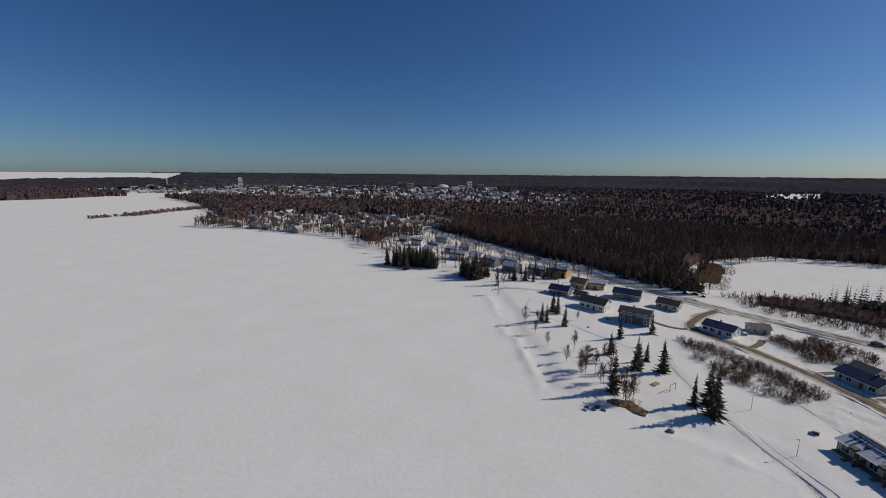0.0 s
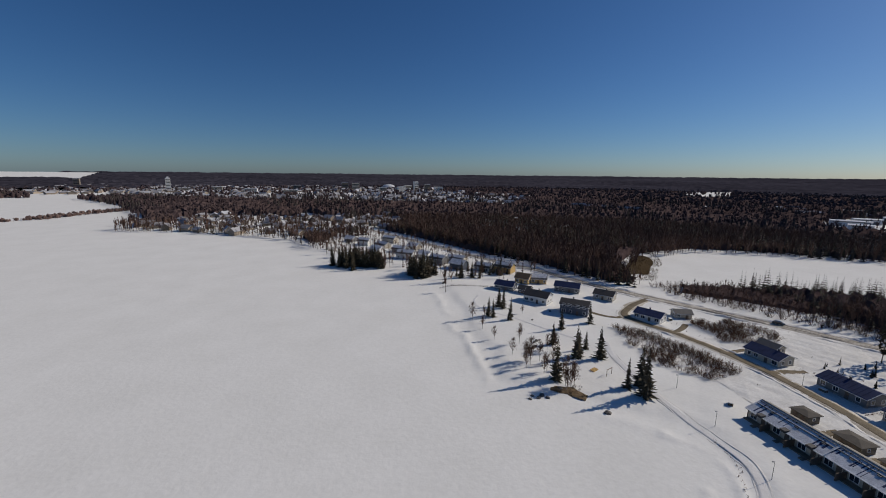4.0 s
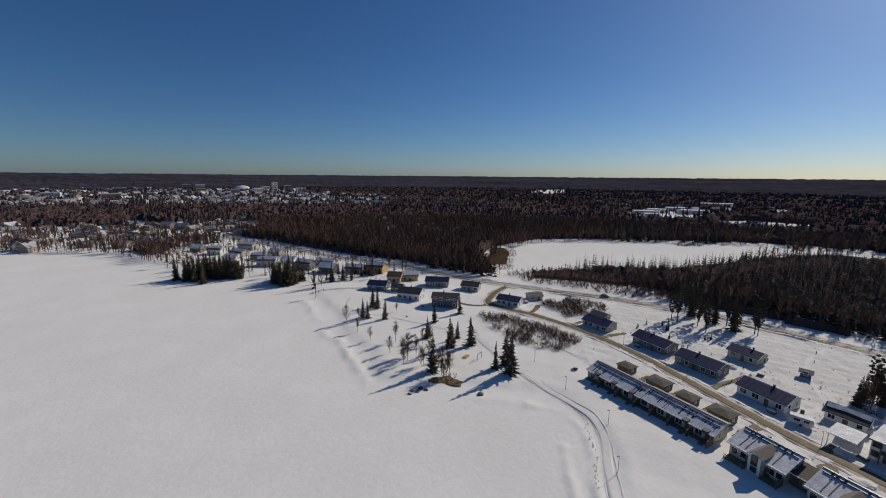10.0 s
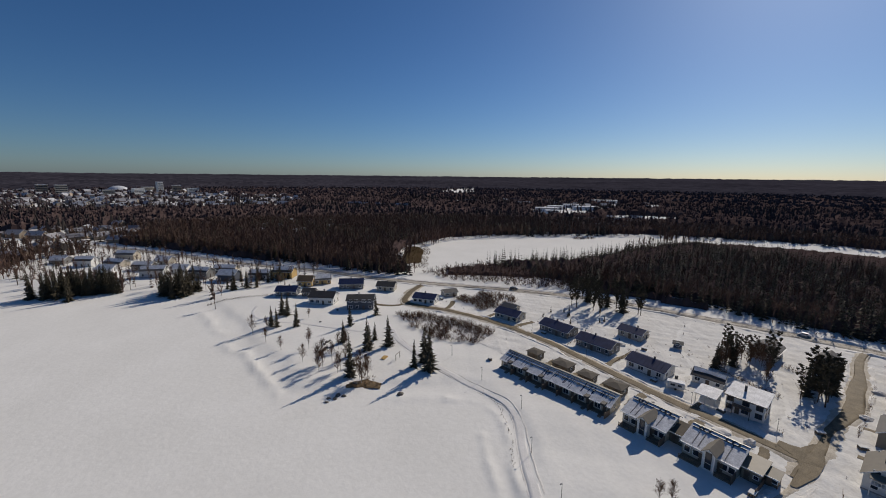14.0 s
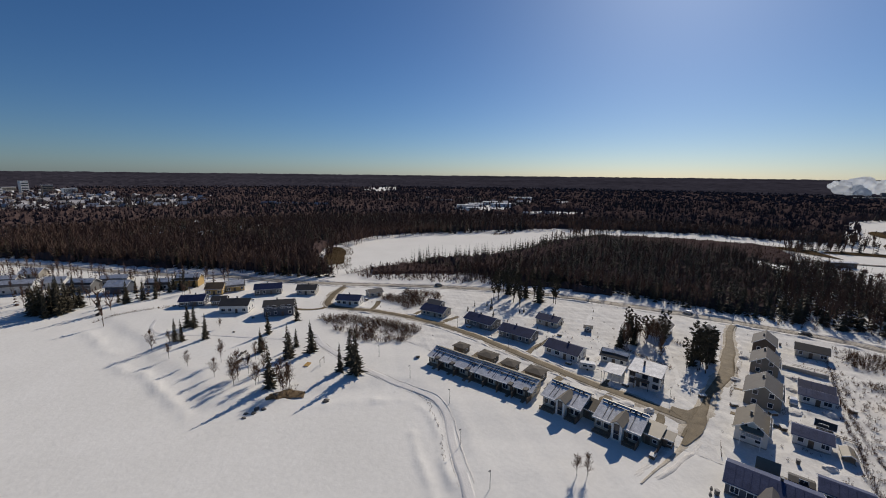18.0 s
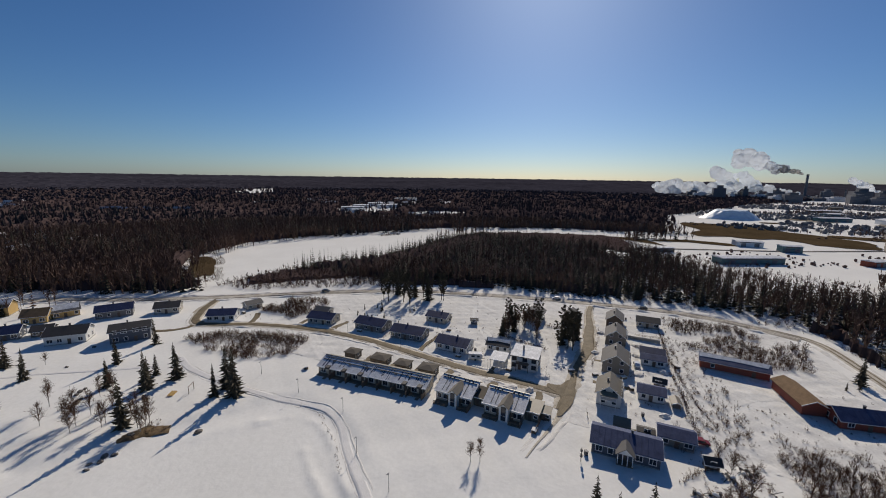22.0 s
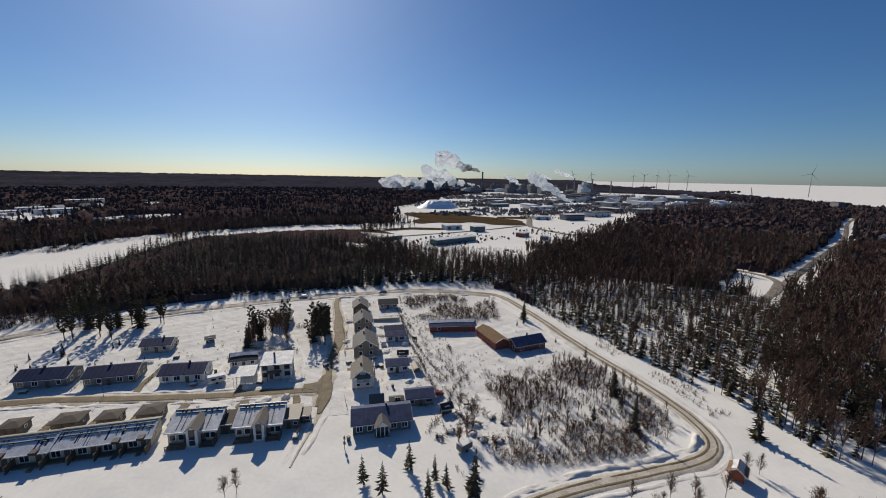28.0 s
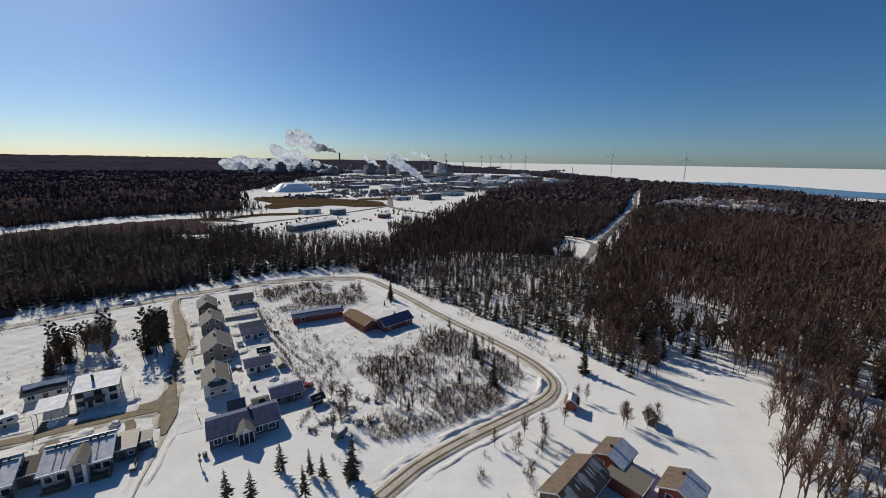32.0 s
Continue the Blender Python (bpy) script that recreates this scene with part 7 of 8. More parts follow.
for k in range(22):
    a = radians(rng.uniform(117, 136))
    r = rng.uniform(1150, 1750)
    hall(r * math.sin(a), r * math.cos(a), rng.uniform(30, 90), rng.uniform(16, 30), rng.uniform(7, 17), rng.choice((-60, -50, -140)), rng.choice((M_CLADDARK, M_CLADDARK, M_BROWNW, M_CLAD)), "dark harbour shed before the sea ice", rng.choice((M_ROOF_GREY, M_ROOF_DARK, M_ROOFSNOW)))
# heap of ore or snow on the flats
bm = bmesh.new()
bmesh.ops.create_grid(bm, x_segments=40, y_segments=40, size=1)
for v in bm.verts:
    r = math.hypot(v.co.x, v.co.y)
    v.co = Vector((v.co.x * 46, v.co.y * 30, 15 * max(0.0, min(1.0, (1.0 - r) * 2.0)) + 1.6 * noise.noise(v.co * 5) * (r < 1) - 0.6))
heap = part("snow_heap", bm, M_TARP)
heap.matrix_world = pose(812, -165, 0, 0, 0, -80)
tagged(heap, "large blue-white heap of dumped snow", "snow heap", kind="structure")


def patch(name, poly, lift, material, label, category, step=10.0):
    """A flat patch of other ground, laid just over the snow."""
    poly = spline(poly + poly[:1], step)[:-1]
    poly = poly + (poly - poly.mean(0)) * (0.10 * waves(poly[:, 0], poly[:, 1], step * 1.7, 2) + 0.05 * waves(poly[:, 1], poly[:, 0], step * 0.8, 5))[:, None]
    c = poly.mean(0)
    v = [(c[0], c[1], ground_at(*c) + lift)] + [(x, y, ground_at(x, y) + lift) for x, y in poly]
    n = len(poly)
    ob = raw(name, v, [(0, 1 + i, 1 + (i + 1) % n) for i in range(n)], material)
    return tagged(ob, label, category, kind="structure")


patch("brown_marsh", [(690, -84), (640, -80), (600, -90), (562, -76), (530, -90), (540, -112), (528, -136), (540, -150), (520, -176), (505, -178), (500, -212), (554, -234), (634, -186), (700, -140)], 0.5, M_MARSH, "brown reed marsh clear of snow", "marsh")
patch("brown_marsh", [(470, -30), (486, -60), (478, -96), (468, -120), (462, -96), (468, -62), (460, -34)], 0.45, M_MARSH, "narrow strip of brown reeds on the flats", "marsh", 6)
patch("river_reeds", [(430, -40), (470, -20), (476, 30), (468, 60), (458, 40), (452, -10)], 0.4, M_MARSH, "strip of brown reeds on the river", "reeds")
patch("pond_reeds", [(150, 228), (158, 246), (176, 272), (192, 288), (198, 280), (188, 262), (174, 244), (162, 230)], 0.35, M_MARSH, "brown reed bed at the end of the pond", "reeds", 3)
ribbon("dirt_road", [(404, -235), (440, -226), (470, -222), (497, -226), (560, -254), (640, -286), (700, -310), (850, -372)], (7, 8, 9, 9, 9, 9, 9, 9), M_ASPH, 0.7, "brown dirt road across the works' flats", "road", step=5)
ribbon("dirt_road", [(497, -222), (452, -141), (428, -82), (408, -32), (386, 2), (376, 30)], 5, M_ASPH, 0.6, "ploughed road across the river flats", "road", step=5)
# ground worn bare between the halls
rng = random.Random(131)
for k in range(16):
    f = rng.random()
    x, y, r = 620 + 560 * f + rng.uniform(-50, 50), -170 - 420 * rng.random() - 260 * f, rng.uniform(18, 46)
    patch("bare_yard", [(x + r * rng.uniform(0.5, 1.1) * math.cos(a) * 0.6, y + r * rng.uniform(0.6, 1.2) * math.sin(a)) for a in np.arange(0, 6.2, 0.7)], 0.45 + 0.02 * k, (M_ASPH, M_SLUSH, M_MARSH)[k % 3], "worn brown yard between works halls", "yard")
# brush and clutter dotting the flats
p, rng = scatter(97, (310, 700, -420, -20), 7, lambda x, y: inside(x, y, FLATS) & dense(x, y, 0.3, 22, 3) & (far_from(x, y, [(470, -183), (600, -236), (760, -290)]) > 14) & ~inside(x, y, [(650, -80), (480, -64), (460, -175), (535, -208), (670, -150)]))
planted("flats_brush", p, rng.uniform(0.6, 2.4, len(p)), [dome(s) for s in (5, 6)], M_FARWOOD_B, "brown brush on the snowy flats", "scrub", 31, wide=2.0)
p, rng = scatter(98, (640, 1500, -1150, -120), 11.5, lambda x, y: inside(x, y, FLATS) & dense(x, y, -0.1, 45, 6))
planted("works_clutter", p, rng.uniform(2.0, 7.0, len(p)), [dome(s) for s in (7, 8)] + [hut_walls()], M_CLADDARK, "dark clutter of stacks, scrap and trees at the works", "clutter", 32, wide=1.6)
p, rng = scatter(99, (450, 900, -900, -360), 8, lambda x, y: inside(x, y, FLATS) & (far_from(x, y, [(480, -400), (560, -500), (700, -700), (860, -860)]) < 45))
planted("harbour_wood", p, rng.uniform(7, 12, len(p)), [dome(s) for s in (1, 2, 3)], M_FARWOOD_B, "belt of bare trees before the harbour", "woodland", 33)

# garden trees of the lakeside village
p, rng = scatter(113, (-64, 96, 225, 414), 5.5, lambda x, y: inside(x, y, VILLAGE) & (np.random.default_rng(44).random(x.shape) < 0.7))
near = np.array([min(math.hypot(a - hx, b - hy) for hx, hy, *_ in VILLAGE_HOMES) for a, b in p])
p = p[near > 7.0]
planted("village_trees", p, rng.uniform(4, 11, len(p)), WOODBIRCHES + WOODSPRUCES[:2], M_TWIGDARK, "bare garden trees in the lakeside village", "trees", 51)
# belts of brush and trees between the halls
p, rng = scatter(111, (620, 1500, -1100, -120), 9, lambda x, y: inside(x, y, FLATS) & dense(x, y, 0.35, 60, 9) & ~inside(x, y, [(700, -80), (900, -80), (920, -270), (720, -250)]))
planted("works_trees", p, rng.uniform(4, 9, len(p)), FARBIRCHES, M_FARWOOD_B, "bare trees between the works' yards", "trees", 38)

# steelworks
works = empty("steelworks", pose(0, 0, 0), "dark steelworks with furnaces and halls on the horizon", "steelworks")
rng = random.Random(202)
for k in range(46):
    a = radians(rng.uniform(96, 123))
    r = rng.uniform(1650, 2150)
    x, y = r * math.sin(a), r * math.cos(a)
    h = rng.choice((12, 16, 22, 30, 40)) * rng.uniform(0.7, 1.2)
    l, w = rng.uniform(20, 110) / (1 + h / 30), rng.uniform(18, 40) / (1 + h / 40)
    z = ground_at(x, y)
    part("works_hall", boxes((x - w, x + w, y - l / 2, y + l / 2, z - 3, z + h), (x - w * 0.5, x + w * 0.5, y - l * 0.3, y + l * 0.2, z + h, z + h * 1.25)), M_CLADDARK if k % 4 else M_CLAD, works)


def chimney_stack(x, y, tall, r, label):
    e = empty("chimney_stack", pose(x, y, ground_at(x, y)), label, "chimney", "works chimneys")
    bm = bmesh.new()
    bmesh.ops.create_cone(bm, cap_ends=True, segments=16, radius1=r * 1.35, radius2=r, depth=tall + 4, matrix=pose(0, 0, tall / 2 - 2))
    part("shaft", bm, M_CLADDARK, e)
    bm = bmesh.new()
    bmesh.ops.create_cone(bm, cap_ends=True, segments=16, radius1=r * 1.2, radius2=r * 1.2, depth=3, matrix=pose(0, 0, tall - 3))
    part("collar", bm, M_DARKMETAL, e)
    return e


chimney_stack(1930, -615, 92, 3.6, "tall dark works chimney giving off smoke")
for x, y, t in ((1900, -760, 55), (1880, -840, 60), (1760, -880, 62), (1740, -1010, 70), (1700, -1080, 66), (1850, -700, 40), (2000, -520, 38), (1700, -950, 45), (1660, -1150, 58)):
    chimney_stack(x, y, t, 2.4, "thin dark works chimney")


def plume(base, drift, size0, size1, count, seed, label, spread=0.35, body=None):
    """A billowing cloud of steam: rounded puffs along its drift, grown into one skin."""
    count = int(count * 2.6)
    rng = random.Random(seed)
    vs, ts, o = [], [], 0
    src = bmesh.new()
    bmesh.ops.create_icosphere(src, subdivisions=2, radius=1)
    sv = np.array([v.co[:] for v in src.verts])
    st = np.array([[v.index for v in f.verts] for f in src.faces])
    src.free()
    for k in range(count):
        f = (k + rng.random()) / count
        s = (size0 + (size1 - size0) * f ** 0.8) * rng.choice((1.0, 0.85, 0.62, 0.5, 0.4))
        c = np.array(base) + np.array(drift) * f + np.array([rng.gauss(0, 1), rng.gauss(0, 1), rng.gauss(0, 0.7)]) * (size0 + (size1 - size0) * f) * spread * 1.3
        bump = 1 + 0.22 * waves(sv[:, 0] * 3 + k, sv[:, 1] * 3 + sv[:, 2] * 2.3, 1.0, k) + 0.10 * waves(sv[:, 1] * 7, sv[:, 2] * 7 + sv[:, 0] * 5, 1.0, k + 3)
        vs.append(sv * bump[:, None] * s * (1.0, 1.0, 0.85) + c)
        ts.append(st + o)
        o += len(sv)
    ob = tris("steam_plume", np.concatenate(vs), np.concatenate(ts), body or M_STEAM, smooth=True)
    skin = ob.modifiers.new("skin", "REMESH")
    skin.mode, skin.voxel_size, skin.use_smooth_shade = "VOXEL", max(0.8, size1 * 0.075), True
    return tagged(ob, label, "steam cloud", kind="stuff")


left = np.array((0.30, 0.954, 0))
plume((1925, -600, 93), (*(left[:2] * 75), 24), 4, 17, 14, 10, "dark grey smoke leaving the tall chimney", 0.25, M_SMOKE)
plume((1945, -532, 112), (*(left[:2] * 130), 50), 17, 30, 26, 1, "white steam drifting from the tall chimney")
plume((1960, -330, 26), (*(left[:2] * 170), 24), 22, 27, 26, 2, "thick white steam over the works")
plume((1960, -402, 24), (*(left[:2] * 70), 78), 20, 26, 18, 3, "white steam rising from the works")
plume((1955, -470, 30), (*(left[:2] * 50), 60), 16, 22, 12, 11, "white steam rising between the furnaces")
plume((1930, -590, 20), (*(left[:2] * 140), 22), 9, 17, 14, 4, "low white steam among the furnaces")
plume((1930, -205, 10), (*(left[:2] * 90), 34), 14, 22, 14, 8, "low white steam at the works' edge")
plume((1880, -790, 35), (*(left[:2] * 60), 34), 8, 13, 12, 5, "small steam cloud among the halls")
plume((900, -520, 4), (100, 74, 70), 3.5, 14, 30, 6, "slanting white steam from a works vent", 0.3)
plume((1730, -1000, 70), (*(left[:2] * 80), 30), 5, 12, 12, 7, "faint steam from a far chimney")
plume((1760, -900, 60), (*(left[:2] * 40), 20), 4, 9, 8, 9, "faint steam from a far chimney")


def turbine(x, y, tall, seed):
    """A wind turbine at rest."""
    rng = random.Random(seed)
    e = empty("wind_turbine", pose(x, y, ground_at(x, y)), "white three-bladed wind turbine on the ice edge", "wind turbine", "wind turbines")
    bm = bmesh.new()
    bmesh.ops.create_cone(bm, cap_ends=True, segments=12, radius1=1.9, radius2=1.1, depth=tall + 4, matrix=pose(0, 0, tall / 2 - 2))
    part("tower", bm, M_CLADTOWER, e)
    yaw = math.degrees(math.atan2(-x, y)) + rng.uniform(-30, 30)
    hub = part("nacelle", boxes((-2, 2, -3, 6, tall - 0.5, tall + 3.2)), M_CLADTOWER, e)
    hub.matrix_local = pose(0, 0, 0, 0, 0, yaw)
    start = rng.uniform(0, 120)
    for k in range(3):
        bm = bmesh.new()
        prof = [(-0.8, 0), (1.0, 0), (1.3, 6), (0.3, tall * 0.42), (-0.2, tall * 0.42), (-0.6, 6)]
        a = [bm.verts.new((u, -0.35, z)) for u, z in prof]
        b = [bm.verts.new((u, 0.35, z)) for u, z in prof]
        bm.faces.new(a)
        bm.faces.new(b[::-1])
        for i in range(6):
            bm.faces.new((a[i], a[(i + 1) % 6], b[(i + 1) % 6], b[i]))
        bmesh.ops.recalc_face_normals(bm, faces=bm.faces)
        bl = part("blade", bm, M_CLADTOWER, e)
        bl.matrix_local = pose(0, 0, tall + 1.4, 0, 0, yaw) @ pose(0, -3.4, 0) @ pose(0, 0, 0, 0, start + 120 * k, 0)
    return e


M_CLADTOWER = mat("turbine_white", (0.36, 0.37, 0.40), 0.5, 0.06, 0.05, 0.4)
for k, (dx, dy, r, t) in enumerate(((1747.8, -1004.9, 2900, 88), (1739.6, -1098.4, 2950, 90), (1727.4, -1316.1, 3000, 85), (1725, -1375.3, 3050, 85), (1723.9, -1447.8, 3000, 88), (1723.1, -1517.6, 2800, 90), (1723.1, -1624, 2600, 88), (1420, -1985, 2440, 100), (909, -1762, 1985, 84))):
    s = r / math.hypot(dx, dy)
    turbine(dx * s, dy * s, t, k)

# sea: open water coloured as if reflecting the sky, leads and islets in the ice
patch("open_water", [(800, -1520), (720, -1610), (600, -1640), (410, -1525), (238, -1422), (60, -1420), (50, -1170), (193, -1163), (304, -1138), (394, -1141), (538, -1241), (692, -1398), (790, -1480)], 1.2, M_WATER, "open water at the edge of the sea ice, sky's blue in its colour", "water")
p, rng = scatter(103, (1300, 3300, -3300, -1300), 22, lambda x, y: (far_from(x, y, [(2200, -1700), (2500, -2050)]) < 40) | (far_from(x, y, [(1680, -1750), (1850, -2050)]) < 34) | (far_from(x, y, [(2450, -1500), (2800, -1900)]) < 50))
planted("islet_trees", p, rng.uniform(8, 13, len(p)), [dome(s) for s in (1, 2)], M_FARWOOD, "dark wooded islets in the sea ice", "islets", 34, wide=1.4)
# spit and islets in the lake
p, rng = scatter(104, (-520, -300, 500, 780), 4.5, lambda x, y: (far_from(x, y, [(-455, 575), (-450, 640), (-430, 700), (-400, 740)]) < 13) | (far_from(x, y, [(-478, 540), (-472, 548)]) < 8) | (far_from(x, y, [(-466, 556), (-462, 562)]) < 5))
planted("spit_trees", p, rng.uniform(2.0, 5.5, len(p)), [dome(s) for s in (1, 2, 3)] + MIDBIRCHES[:1], M_FARWOOD_B, "brown trees on a low spit in the lake ice", "trees", 35, wide=1.7)
# garden trees of the shore suburb
p, rng = scatter(106, (-300, 20, 330, 470), 6.5, lambda x, y: (far_from(x, y, [(-285, 462), (-224, 455), (-165, 432), (-98, 400), (-60, 345)]) < 24) & ~inside(x, y, LAKE))
planted("shore_trees", p, rng.uniform(3, 9, len(p)), WOODSPRUCES + WOODBIRCHES, M_SPRUCE, "spruces and birches along the suburb's shore", "trees", 36)
# islet in the pond
p, rng = scatter(107, (352, 384, 215, 240), 2.2, lambda x, y: far_from(x, y, [(358, 232), (372, 222)]) < 4)
planted("islet_brush", p, rng.uniform(1.5, 3.5, len(p)), BUSHES, M_TWIG, "brush on a small islet in the frozen pond", "islet", 37)
# harbour crane and silo
cr_ = empty("harbour_crane", pose(1000, -1180, 0, 0, 0, -40), "dark harbour crane with raised jib", "crane")
part("portal", boxes((-6, -4, -4, 4, -1, 16), (4, 6, -4, 4, -1, 16), (-6, 6, -4, 4, 14, 20)), M_DARKMETAL, cr_)
jib = part("jib", boxes((0, 44, -0.8, 0.8, -0.8, 0.8)), M_DARKMETAL, cr_)
jib.matrix_local = pose(0, 0, 20, 0, -38, 0)
hall(735, -1120, 34, 14, 20, -30, M_CLADDARK, "tall dark silo house by the harbour", M_ROOF_DARK)


# ---- yards: fences, hedges and clutter ----
def hedge(line, tall, seed, label="dark clipped hedge along a garden"):
    """A low, ragged hedge along a line, of many twigs."""
    p = spline(line, 0.45)
    rng_ = np.random.default_rng(seed)
    p = p + rng_.normal(0, 0.25, p.shape)
    planted("hedge", p, rng_.uniform(0.6, 1.2, len(p)) * tall, STICKS, M_TWIG, label, "hedge", seed)


def paling(line, tall, label, gap=2.4):
    """A plain fence of posts and two rails."""
    p = np.asarray(line, float)
    e = empty("fence", pose(p[0][0], p[0][1], ground_at(*p[0])), label, "fence", "garden fences")
    for a, b in zip(p[:-1], p[1:]):
        n = max(1, int(np.hypot(*(b - a)) / gap))
        d = (b - a) / n
        turn = math.atan2(d[1], d[0])
        for i in range(n):
            q = a + d * i - p[0]
            z = ground_at(*(q + p[0])) - ground_at(*p[0])
            po = part("post", boxes((-0.06, 0.06, -0.06, 0.06, -0.3, tall)), M_WOOD, e)
            po.location = (q[0], q[1], z)
            for h in (0.45, 0.9):
                r = part("rail", boxes((0, float(np.hypot(*d)), 0.065, 0.1, tall * h - 0.06, tall * h + 0.06)), M_WOOD, e)
                r.location = (q[0], q[1], z)
                r.rotation_euler.z = turn
    return e


hedge([(26.3, 213), (33, 214.5), (41, 214), (50, 211.5), (57, 209.6)], 1.2, 301, "dark hedge line running to the lake shore")
hedge([(184, -17), (172, -17.4), (159.5, -18), (150, -18.8), (138.6, -19.9), (124, -22.4), (114.4, -25.1)], 1.2, 302)
hedge([(104, -21), (116, -20), (128, -19.5), (140, -18)], 1.4, 303)
hedge([(134, 5.6), (146, 5.4), (158, 5.4), (172, 5.6)], 0.8, 304)
hedge([(141, 22), (144, 30), (146, 38)], 1.6, 305, "ragged brown brush beside the pines")
hedge([(156, 14), (164, 20), (166, 26)], 1.6, 306, "ragged brown brush beside the pines")
hedge([(124, 62), (133, 62.6), (141, 62)], 0.8, 307)
hedge([(124, 80.6), (133, 81.4)], 0.8, 308)
hedge([(88, -15), (96, -22), (104, -25), (112, -30)], 1.5, 309, "ragged brush behind an outbuilding")
hedge([(68, 58), (70.5, 62), (74, 67), (76, 72), (76.4, 77)], 0.5, 310, "dry stalks along the shore drift")
hedge([(60, 50), (63, 53), (67, 56.6)], 0.5, 311, "dry stalks along the shore drift")
paling([(158.5, -20), (158.5, -8), (158.8, -8)], 1.0, "wooden garden fence behind a garage")
paling([(128, -20), (128, -8.5)], 0.9, "wooden garden fence beside a yard")
paling([(171, -19), (171, -8)], 0.9, "wooden garden fence near the main road")
paling([(102, 4.2), (104.5, 4.6), (107, 4.9)], 0.9, "short wooden fence at the street's end")


def clutter(kind, at, yaw, seed):
    """A yard thing of one of several kinds."""
    rg = random.Random(seed)
    z = ground_at(*at)
    if kind == "log_pile":
        e = empty("log_pile", pose(at[0], at[1], z, 0, 0, yaw), "stacked firewood with snow on top", "log pile", "yard clutter")
        for k in range(9):
            bm = bmesh.new()
            bmesh.ops.create_cone(bm, cap_ends=True, segments=7, radius1=0.14, radius2=0.14, depth=1.8, matrix=pose(0, -0.45 + 0.3 * (k % 4), 0.14 + 0.26 * (k // 4), 0, 90, 0))
            part("log", bm, M_WOOD, e)
        part("snow_cover", boxes((-0.9, 0.9, -0.6, 0.6, 0.78, 0.95)), M_SNOW, e)
    elif kind == "bin":
        e = empty("waste_bin", pose(at[0], at[1], z, 0, 0, yaw), "dark plastic waste bin in the snow", "waste bin", "yard clutter")
        part("bin_body", boxes((-0.35, 0.35, -0.3, 0.3, -0.1, 1.0)), M_DARKMETAL, e)
        part("lid", boxes((-0.39, 0.39, -0.36, 0.34, 1.0, 1.1)), M_CLADDARK, e)
    else:
        e = empty("snow_pile", pose(at[0], at[1], z, 0, 0, yaw), "shovelled heap of lumpy snow", "snow pile", "yard clutter")
        bm = bmesh.new()
        bmesh.ops.create_icosphere(bm, subdivisions=3, radius=1)
        w, t = rg.uniform(1.2, 2.4), rg.uniform(0.6, 1.1)
        for v in bm.verts:
            v.co = Vector((v.co.x * w, v.co.y * w * 0.7, max(v.co.z, -0.2) * t)) * (1 + 0.25 * noise.noise(v.co * 2.2 + Vector((seed, 0, 0))))
        part("mound", bm, M_BANK, e)


rng = random.Random(404)
SPOTS = [(125, 92), (136, 62), (121, 48), (119, 33), (130, 44), (106, 47), (103, 68), (104, 77), (110, 21), (128, 12), (128, 4.5), (146, 5.5), (168, 5), (110, -8), (124, -6), (135, -9), (150, -8), (108, 42), (92, 90), (92, 16), (89, 3), (97, 2), (108, 60), (120, 20), (140, 68), (133, 33), (160, -9), (146, -20), (98, -7.5), (104, 31), (143, 60), (116.5, -4), (127, -2.5), (131, -4), (149.5, -3), (152.5, 2.5), (171.5, -3), (189, -5), (107, -13), (113, -14), (140, -15.5), (158, -12), (178, -12), (192, -10), (122.5, 48.5), (137, 52), (137.5, 72), (138.5, 90), (135, 113), (120.5, 152), (119, 29), (130.6, 31), (110.5, 27), (104.5, 22), (107.5, 36.5)]
for k, p in enumerate(SPOTS):
    clutter(rng.choice(("log_pile", "bin", "snow_pile", "snow_pile", "snow_pile")), (p[0] + rng.uniform(-1, 1), p[1] + rng.uniform(-1, 1)), rng.uniform(0, 180), k)


def junk_heap(at, seed, label):
    """Old boards, a drum and lumps of rubbish thrown together in the snow."""
    rg = random.Random(seed)
    e = empty("junk_heap", pose(at[0], at[1], ground_at(*at), 0, 0, rg.uniform(0, 360)), label, "junk heap", "rubbish beside the scrub")
    for k in range(7):
        b = part("board", boxes((-1.2, 1.2, -0.09, 0.09, 0.0, 0.05)), rg.choice((M_WOOD, M_BROWNW, M_DARKMETAL)), e)
        b.matrix_local = pose(rg.uniform(-1, 1), rg.uniform(-0.8, 0.8), 0.1 + 0.09 * k, rg.uniform(-8, 8), rg.uniform(-14, 14), rg.uniform(0, 180))
    bm = bmesh.new()
    bmesh.ops.create_cone(bm, cap_ends=True, segments=12, radius1=0.3, radius2=0.3, depth=0.9, matrix=pose(1.1, 0.5, 0.4, rg.choice((0, 80)), 0, 30))
    part("drum", bm, M_DARKMETAL, e)
    for k in range(3):
        bm = bmesh.new()
        bmesh.ops.create_cone(bm, cap_ends=True, segments=12, radius1=0.33, radius2=0.33, depth=0.2, matrix=pose(rg.uniform(-1.4, 1.4), rg.uniform(-1.2, 1.2), 0.12 + 0.05 * k, rg.uniform(-20, 20), 0, 0))
        part("tyre", bm, M_ROOF_DARK, e)
    bm = bmesh.new()
    bmesh.ops.create_icosphere(bm, subdivisions=2, radius=0.7)
    for v in bm.verts:
        v.co = Vector((v.co.x, v.co.y * 0.8, max(v.co.z, -0.2) * 0.6)) * (1 + 0.3 * noise.noise(v.co * 2 + Vector((seed, 0, 0))))
    part("snow_cap", bm, M_SNOW, e).location = (rg.uniform(-0.6, 0.6), rg.uniform(-0.5, 0.5), 0.35)
    return e


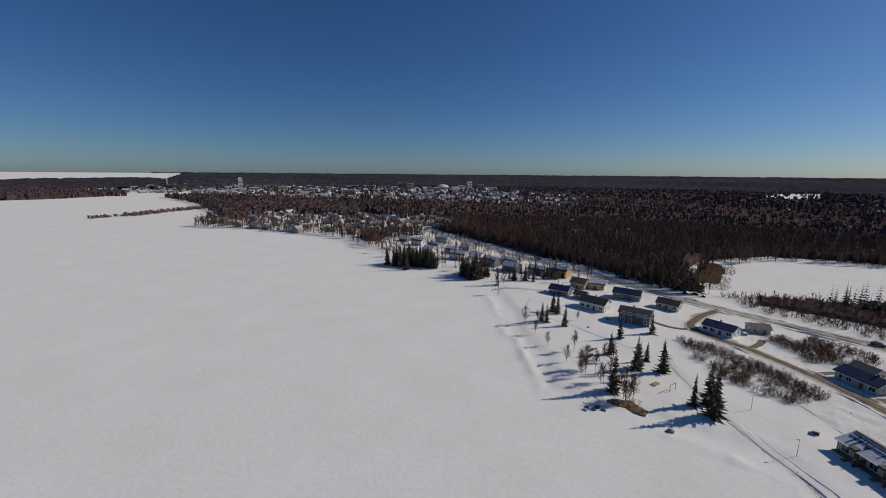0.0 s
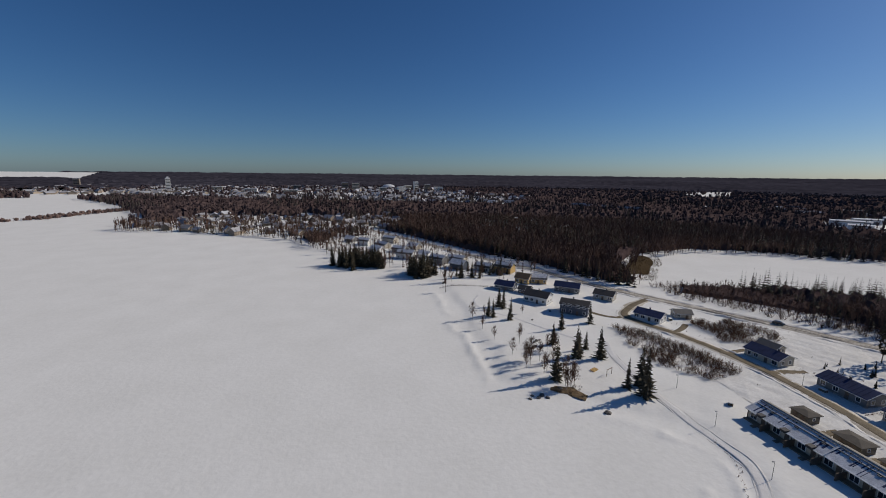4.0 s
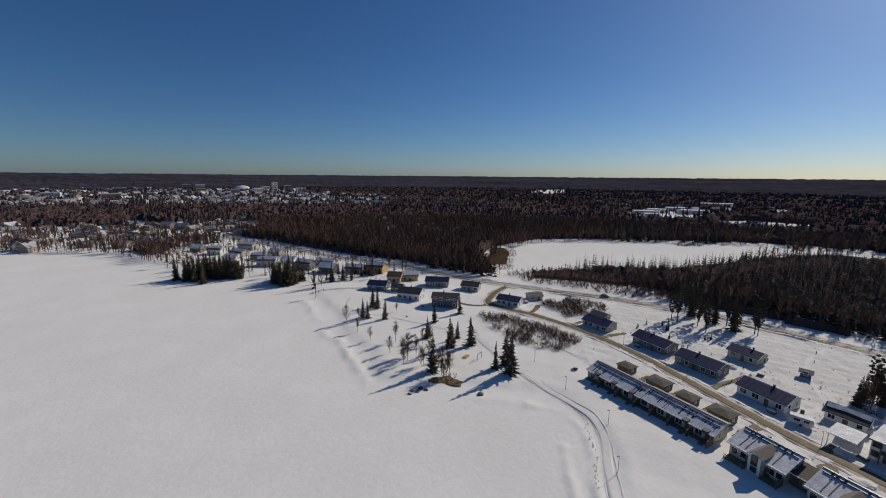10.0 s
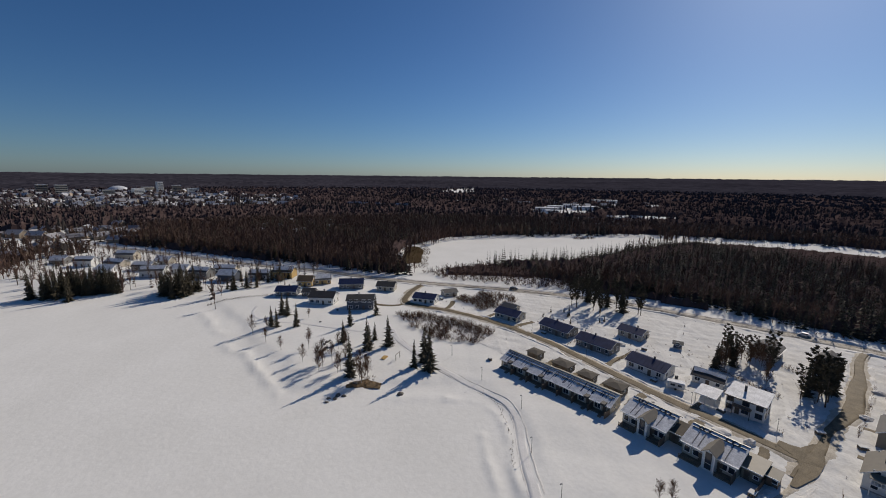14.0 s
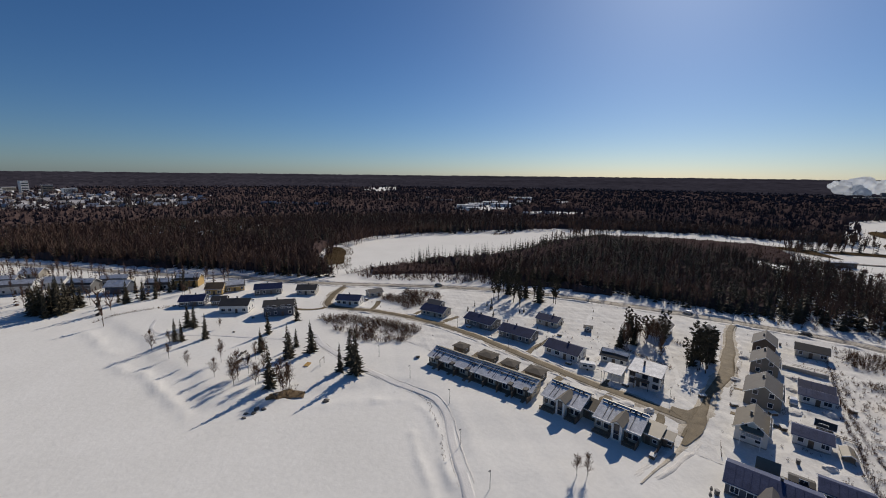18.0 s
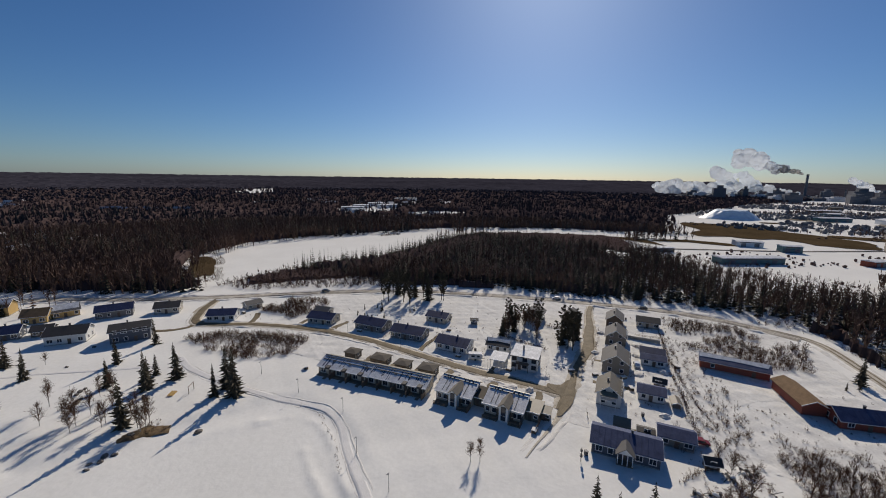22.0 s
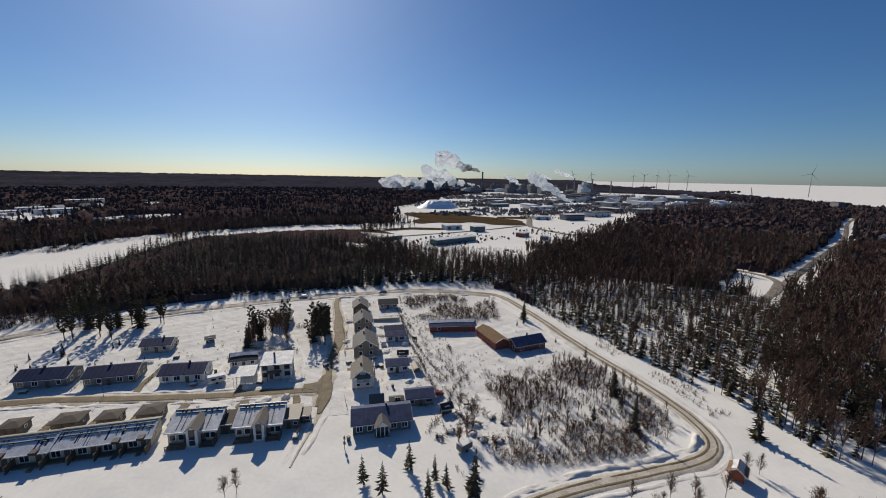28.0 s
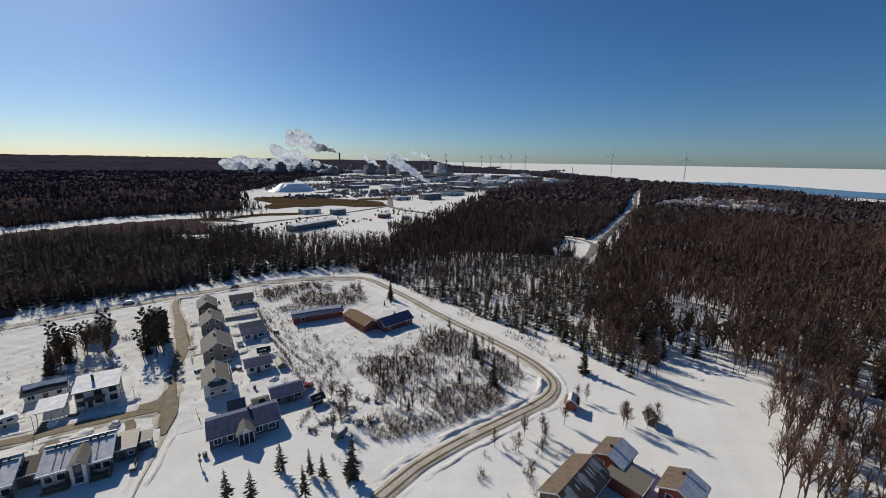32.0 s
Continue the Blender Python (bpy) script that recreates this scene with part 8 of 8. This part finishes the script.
for k, p in enumerate(((85.1, -25.4), (88.5, -27.6), (82.6, -27.8), (87.6, -35.7), (90.8, -32.4), (84.9, -18.2), (86.2, -20.6), (93.4, -24.6), (96.6, -27.8), (81.0, -31.0))):
    junk_heap(p, 500 + k, "snow-dusted heap of old boards, tyres and scrap")
tr = empty("box_trailer", pose(79.8, -22.4, ground_at(79.8, -22.4), 0, 0, -62), "small grey box trailer standing in the snow", "trailer")
bm = boxes((-1.7, 1.7, -0.95, 0.95, 0.55, 2.0))
bmesh.ops.bevel(bm, geom=bm.edges[:], offset=0.08, segments=2, affect="EDGES")
part("body", bm, M_CLADDARK, tr)
part("snow_cover", boxes((-1.6, 1.6, -0.88, 0.88, 1.98, 2.14)), M_SNOW, tr)
part("drawbar", boxes((1.65, 2.8, -0.05, 0.05, 0.5, 0.6)), M_DARKMETAL, tr)
for y in (-0.9, 0.9):
    bm = bmesh.new()
    bmesh.ops.create_cone(bm, cap_ends=True, segments=14, radius1=0.34, radius2=0.34, depth=0.2, matrix=pose(0, y, 0.3, 90))
    part("wheel", bm, M_ROOF_DARK, tr)
bx = empty("notice_post", pose(85.5, 4.4, ground_at(85.5, 4.4), 0, 0, 20), "dark post with two small boxes by the house", "post")
part("pole", boxes((-0.06, 0.06, -0.06, 0.06, -0.2, 3.4)), M_DARKMETAL, bx)
part("box", boxes((-0.25, 0.25, -0.22, 0.22, 1.2, 1.9)), M_DARKMETAL, bx)
part("box", boxes((-0.22, 0.22, -0.2, 0.2, 2.5, 3.1)), M_DARKMETAL, bx)
fence = empty("board_fence", pose(166.4, -4.7, ground_at(166.4, -4.7), 0, 0, -91), "pale board fence between two gardens", "fence", "garden fences")
for k in range(12):
    part("panel", boxes((k * 1.0, k * 1.0 + 0.95, -0.03, 0.03, 0.05, 1.35)), M_CREAM, fence)
    part("post", boxes((k * 1.0 - 0.05, k * 1.0 + 0.045, -0.12, -0.035, -0.3, 1.45)), M_CREAM, fence)

# trampled snow of the yards, with trodden ways between the doors
WAYS = [[(121, 36), (124, 30), (128, 22)], [(114, 20), (108, 19), (102, 18)], [(118, 58), (124, 62), (133, 61), (142, 64), (150, 68)], [(100, 46), (103, 52), (104, 64), (104, 76), (102, 86)], [(112, 4), (112, -5), (120, -8), (134, -9), (150, -9), (168, -8)], [(105, 5), (98, 2.5), (92, 4), (86, 2), (80, -6)], [(98, -12), (108, -14), (118, -16)], [(121, 20), (132, 18), (144, 22), (156, 26), (166, 30)], [(128, 46), (140, 44), (154, 53), (170, 60), (190, 62)], [(136, 40), (148, 46), (154, 54)], [(110, -20), (122, -30), (134, -44), (128, -58)], [(140, -46), (146, -40), (158, -36)], [(126, 100), (136, 98), (150, 96)], [(118, 120), (126, 122), (134, 118)], [(104, 150), (110, 146), (120, 150)]]
tx, ty = np.meshgrid(np.arange(99, 204, 0.55), np.arange(-76, 132, 0.55), indexing="ij")
ok = inside(tx, ty, HOMES) & (far_from(tx, ty, ROAD) > 3.5)
way = np.full(tx.shape, 1e9)
for line in WAYS:
    way = np.minimum(way, far_from(tx, ty, spline(line, 4)) + 0.25 * waves(tx, ty, 1.7, 3))
rough = 0.5 + 0.5 * np.clip(waves(tx, ty, 9.0, 4), -1, 1)
rg = np.random.default_rng(55)
tz = height(tx, ty) + 0.05 + rough * (0.05 * waves(tx, ty, 0.55, 2) + rg.uniform(-0.05, 0.05, tx.shape)) + 0.02 * rg.uniform(-1, 1, tx.shape)
tz -= np.where(way < 0.7, 0.16 * (1 - way / 0.7), 0) + np.where(way < 0.9, rg.uniform(0, 0.06, tx.shape), 0)
ni, nj = tx.shape
idx = np.arange(ni * nj).reshape(ni, nj)
keep = ok[:-1, :-1] & ok[1:, 1:] & ok[1:, :-1] & ok[:-1, 1:]
q = np.stack([idx[:-1, :-1], idx[1:, :-1], idx[1:, 1:], idx[:-1, 1:]], -1)[keep]
yard = tris("yard_snow", np.stack([tx, ty, tz], -1).reshape(-1, 3), q.reshape(-1, 4), M_YARD, smooth=True)
tagged(yard, "trampled lumpy snow in the yards", "snow ground", kind="structure")

# driveways and bare earth
patch("junction", [(116.5, 17), (117, 13.2), (121, 11), (116, 8.8), (110.5, 8.6), (105.5, 9.6), (101, 10.9), (101.3, 11.9), (105.5, 11.9), (110, 12.2), (112.6, 14.2), (114.3, 17)], 0.3, M_SLUSH, "wide muddy slush where two streets meet", "road", 1.5)
for k, (line, w) in enumerate((([(118.5, 62.2), (126, 63.2), (133, 62.4), (138, 62.6)], 2.2), ([(109.5, 75.4), (104.5, 75.2)], 2.6), ([(109.5, 65.4), (104.5, 65.4)], 2.4), ([(111, 56.4), (105.5, 56.6)], 2.4), ([(113.5, 46.6), (106, 46.4), (102, 46.2)], 2.6), ([(112, 31.4), (103, 31.6)], 3.0), ([(112, 18.2), (103, 17.6)], 2.4), ([(115, 34.5), (120, 34.2)], 3.4), ([(140, 5.2), (140, -1)], 2.0), ([(124, 4.6), (124, -6)], 2.4), ([(103, -6.4), (99.5, -6.6)], 2.0), ([(121.5, 104.5), (127, 104.5), (133, 103.8)], 2.6), ([(118, 117), (123, 120), (131, 121)], 2.4), ([(106, 159), (98, 158), (92, 163), (88, 172)], 2.6), ([(111.5, 138), (118, 142), (124, 146.5)], 2.6))):
    ribbon("driveway", line, w, M_SLUSH, 0.13, "brown slushy driveway beside a house", "driveway", wobble=0.6, seed=40 + k, step=1.0)
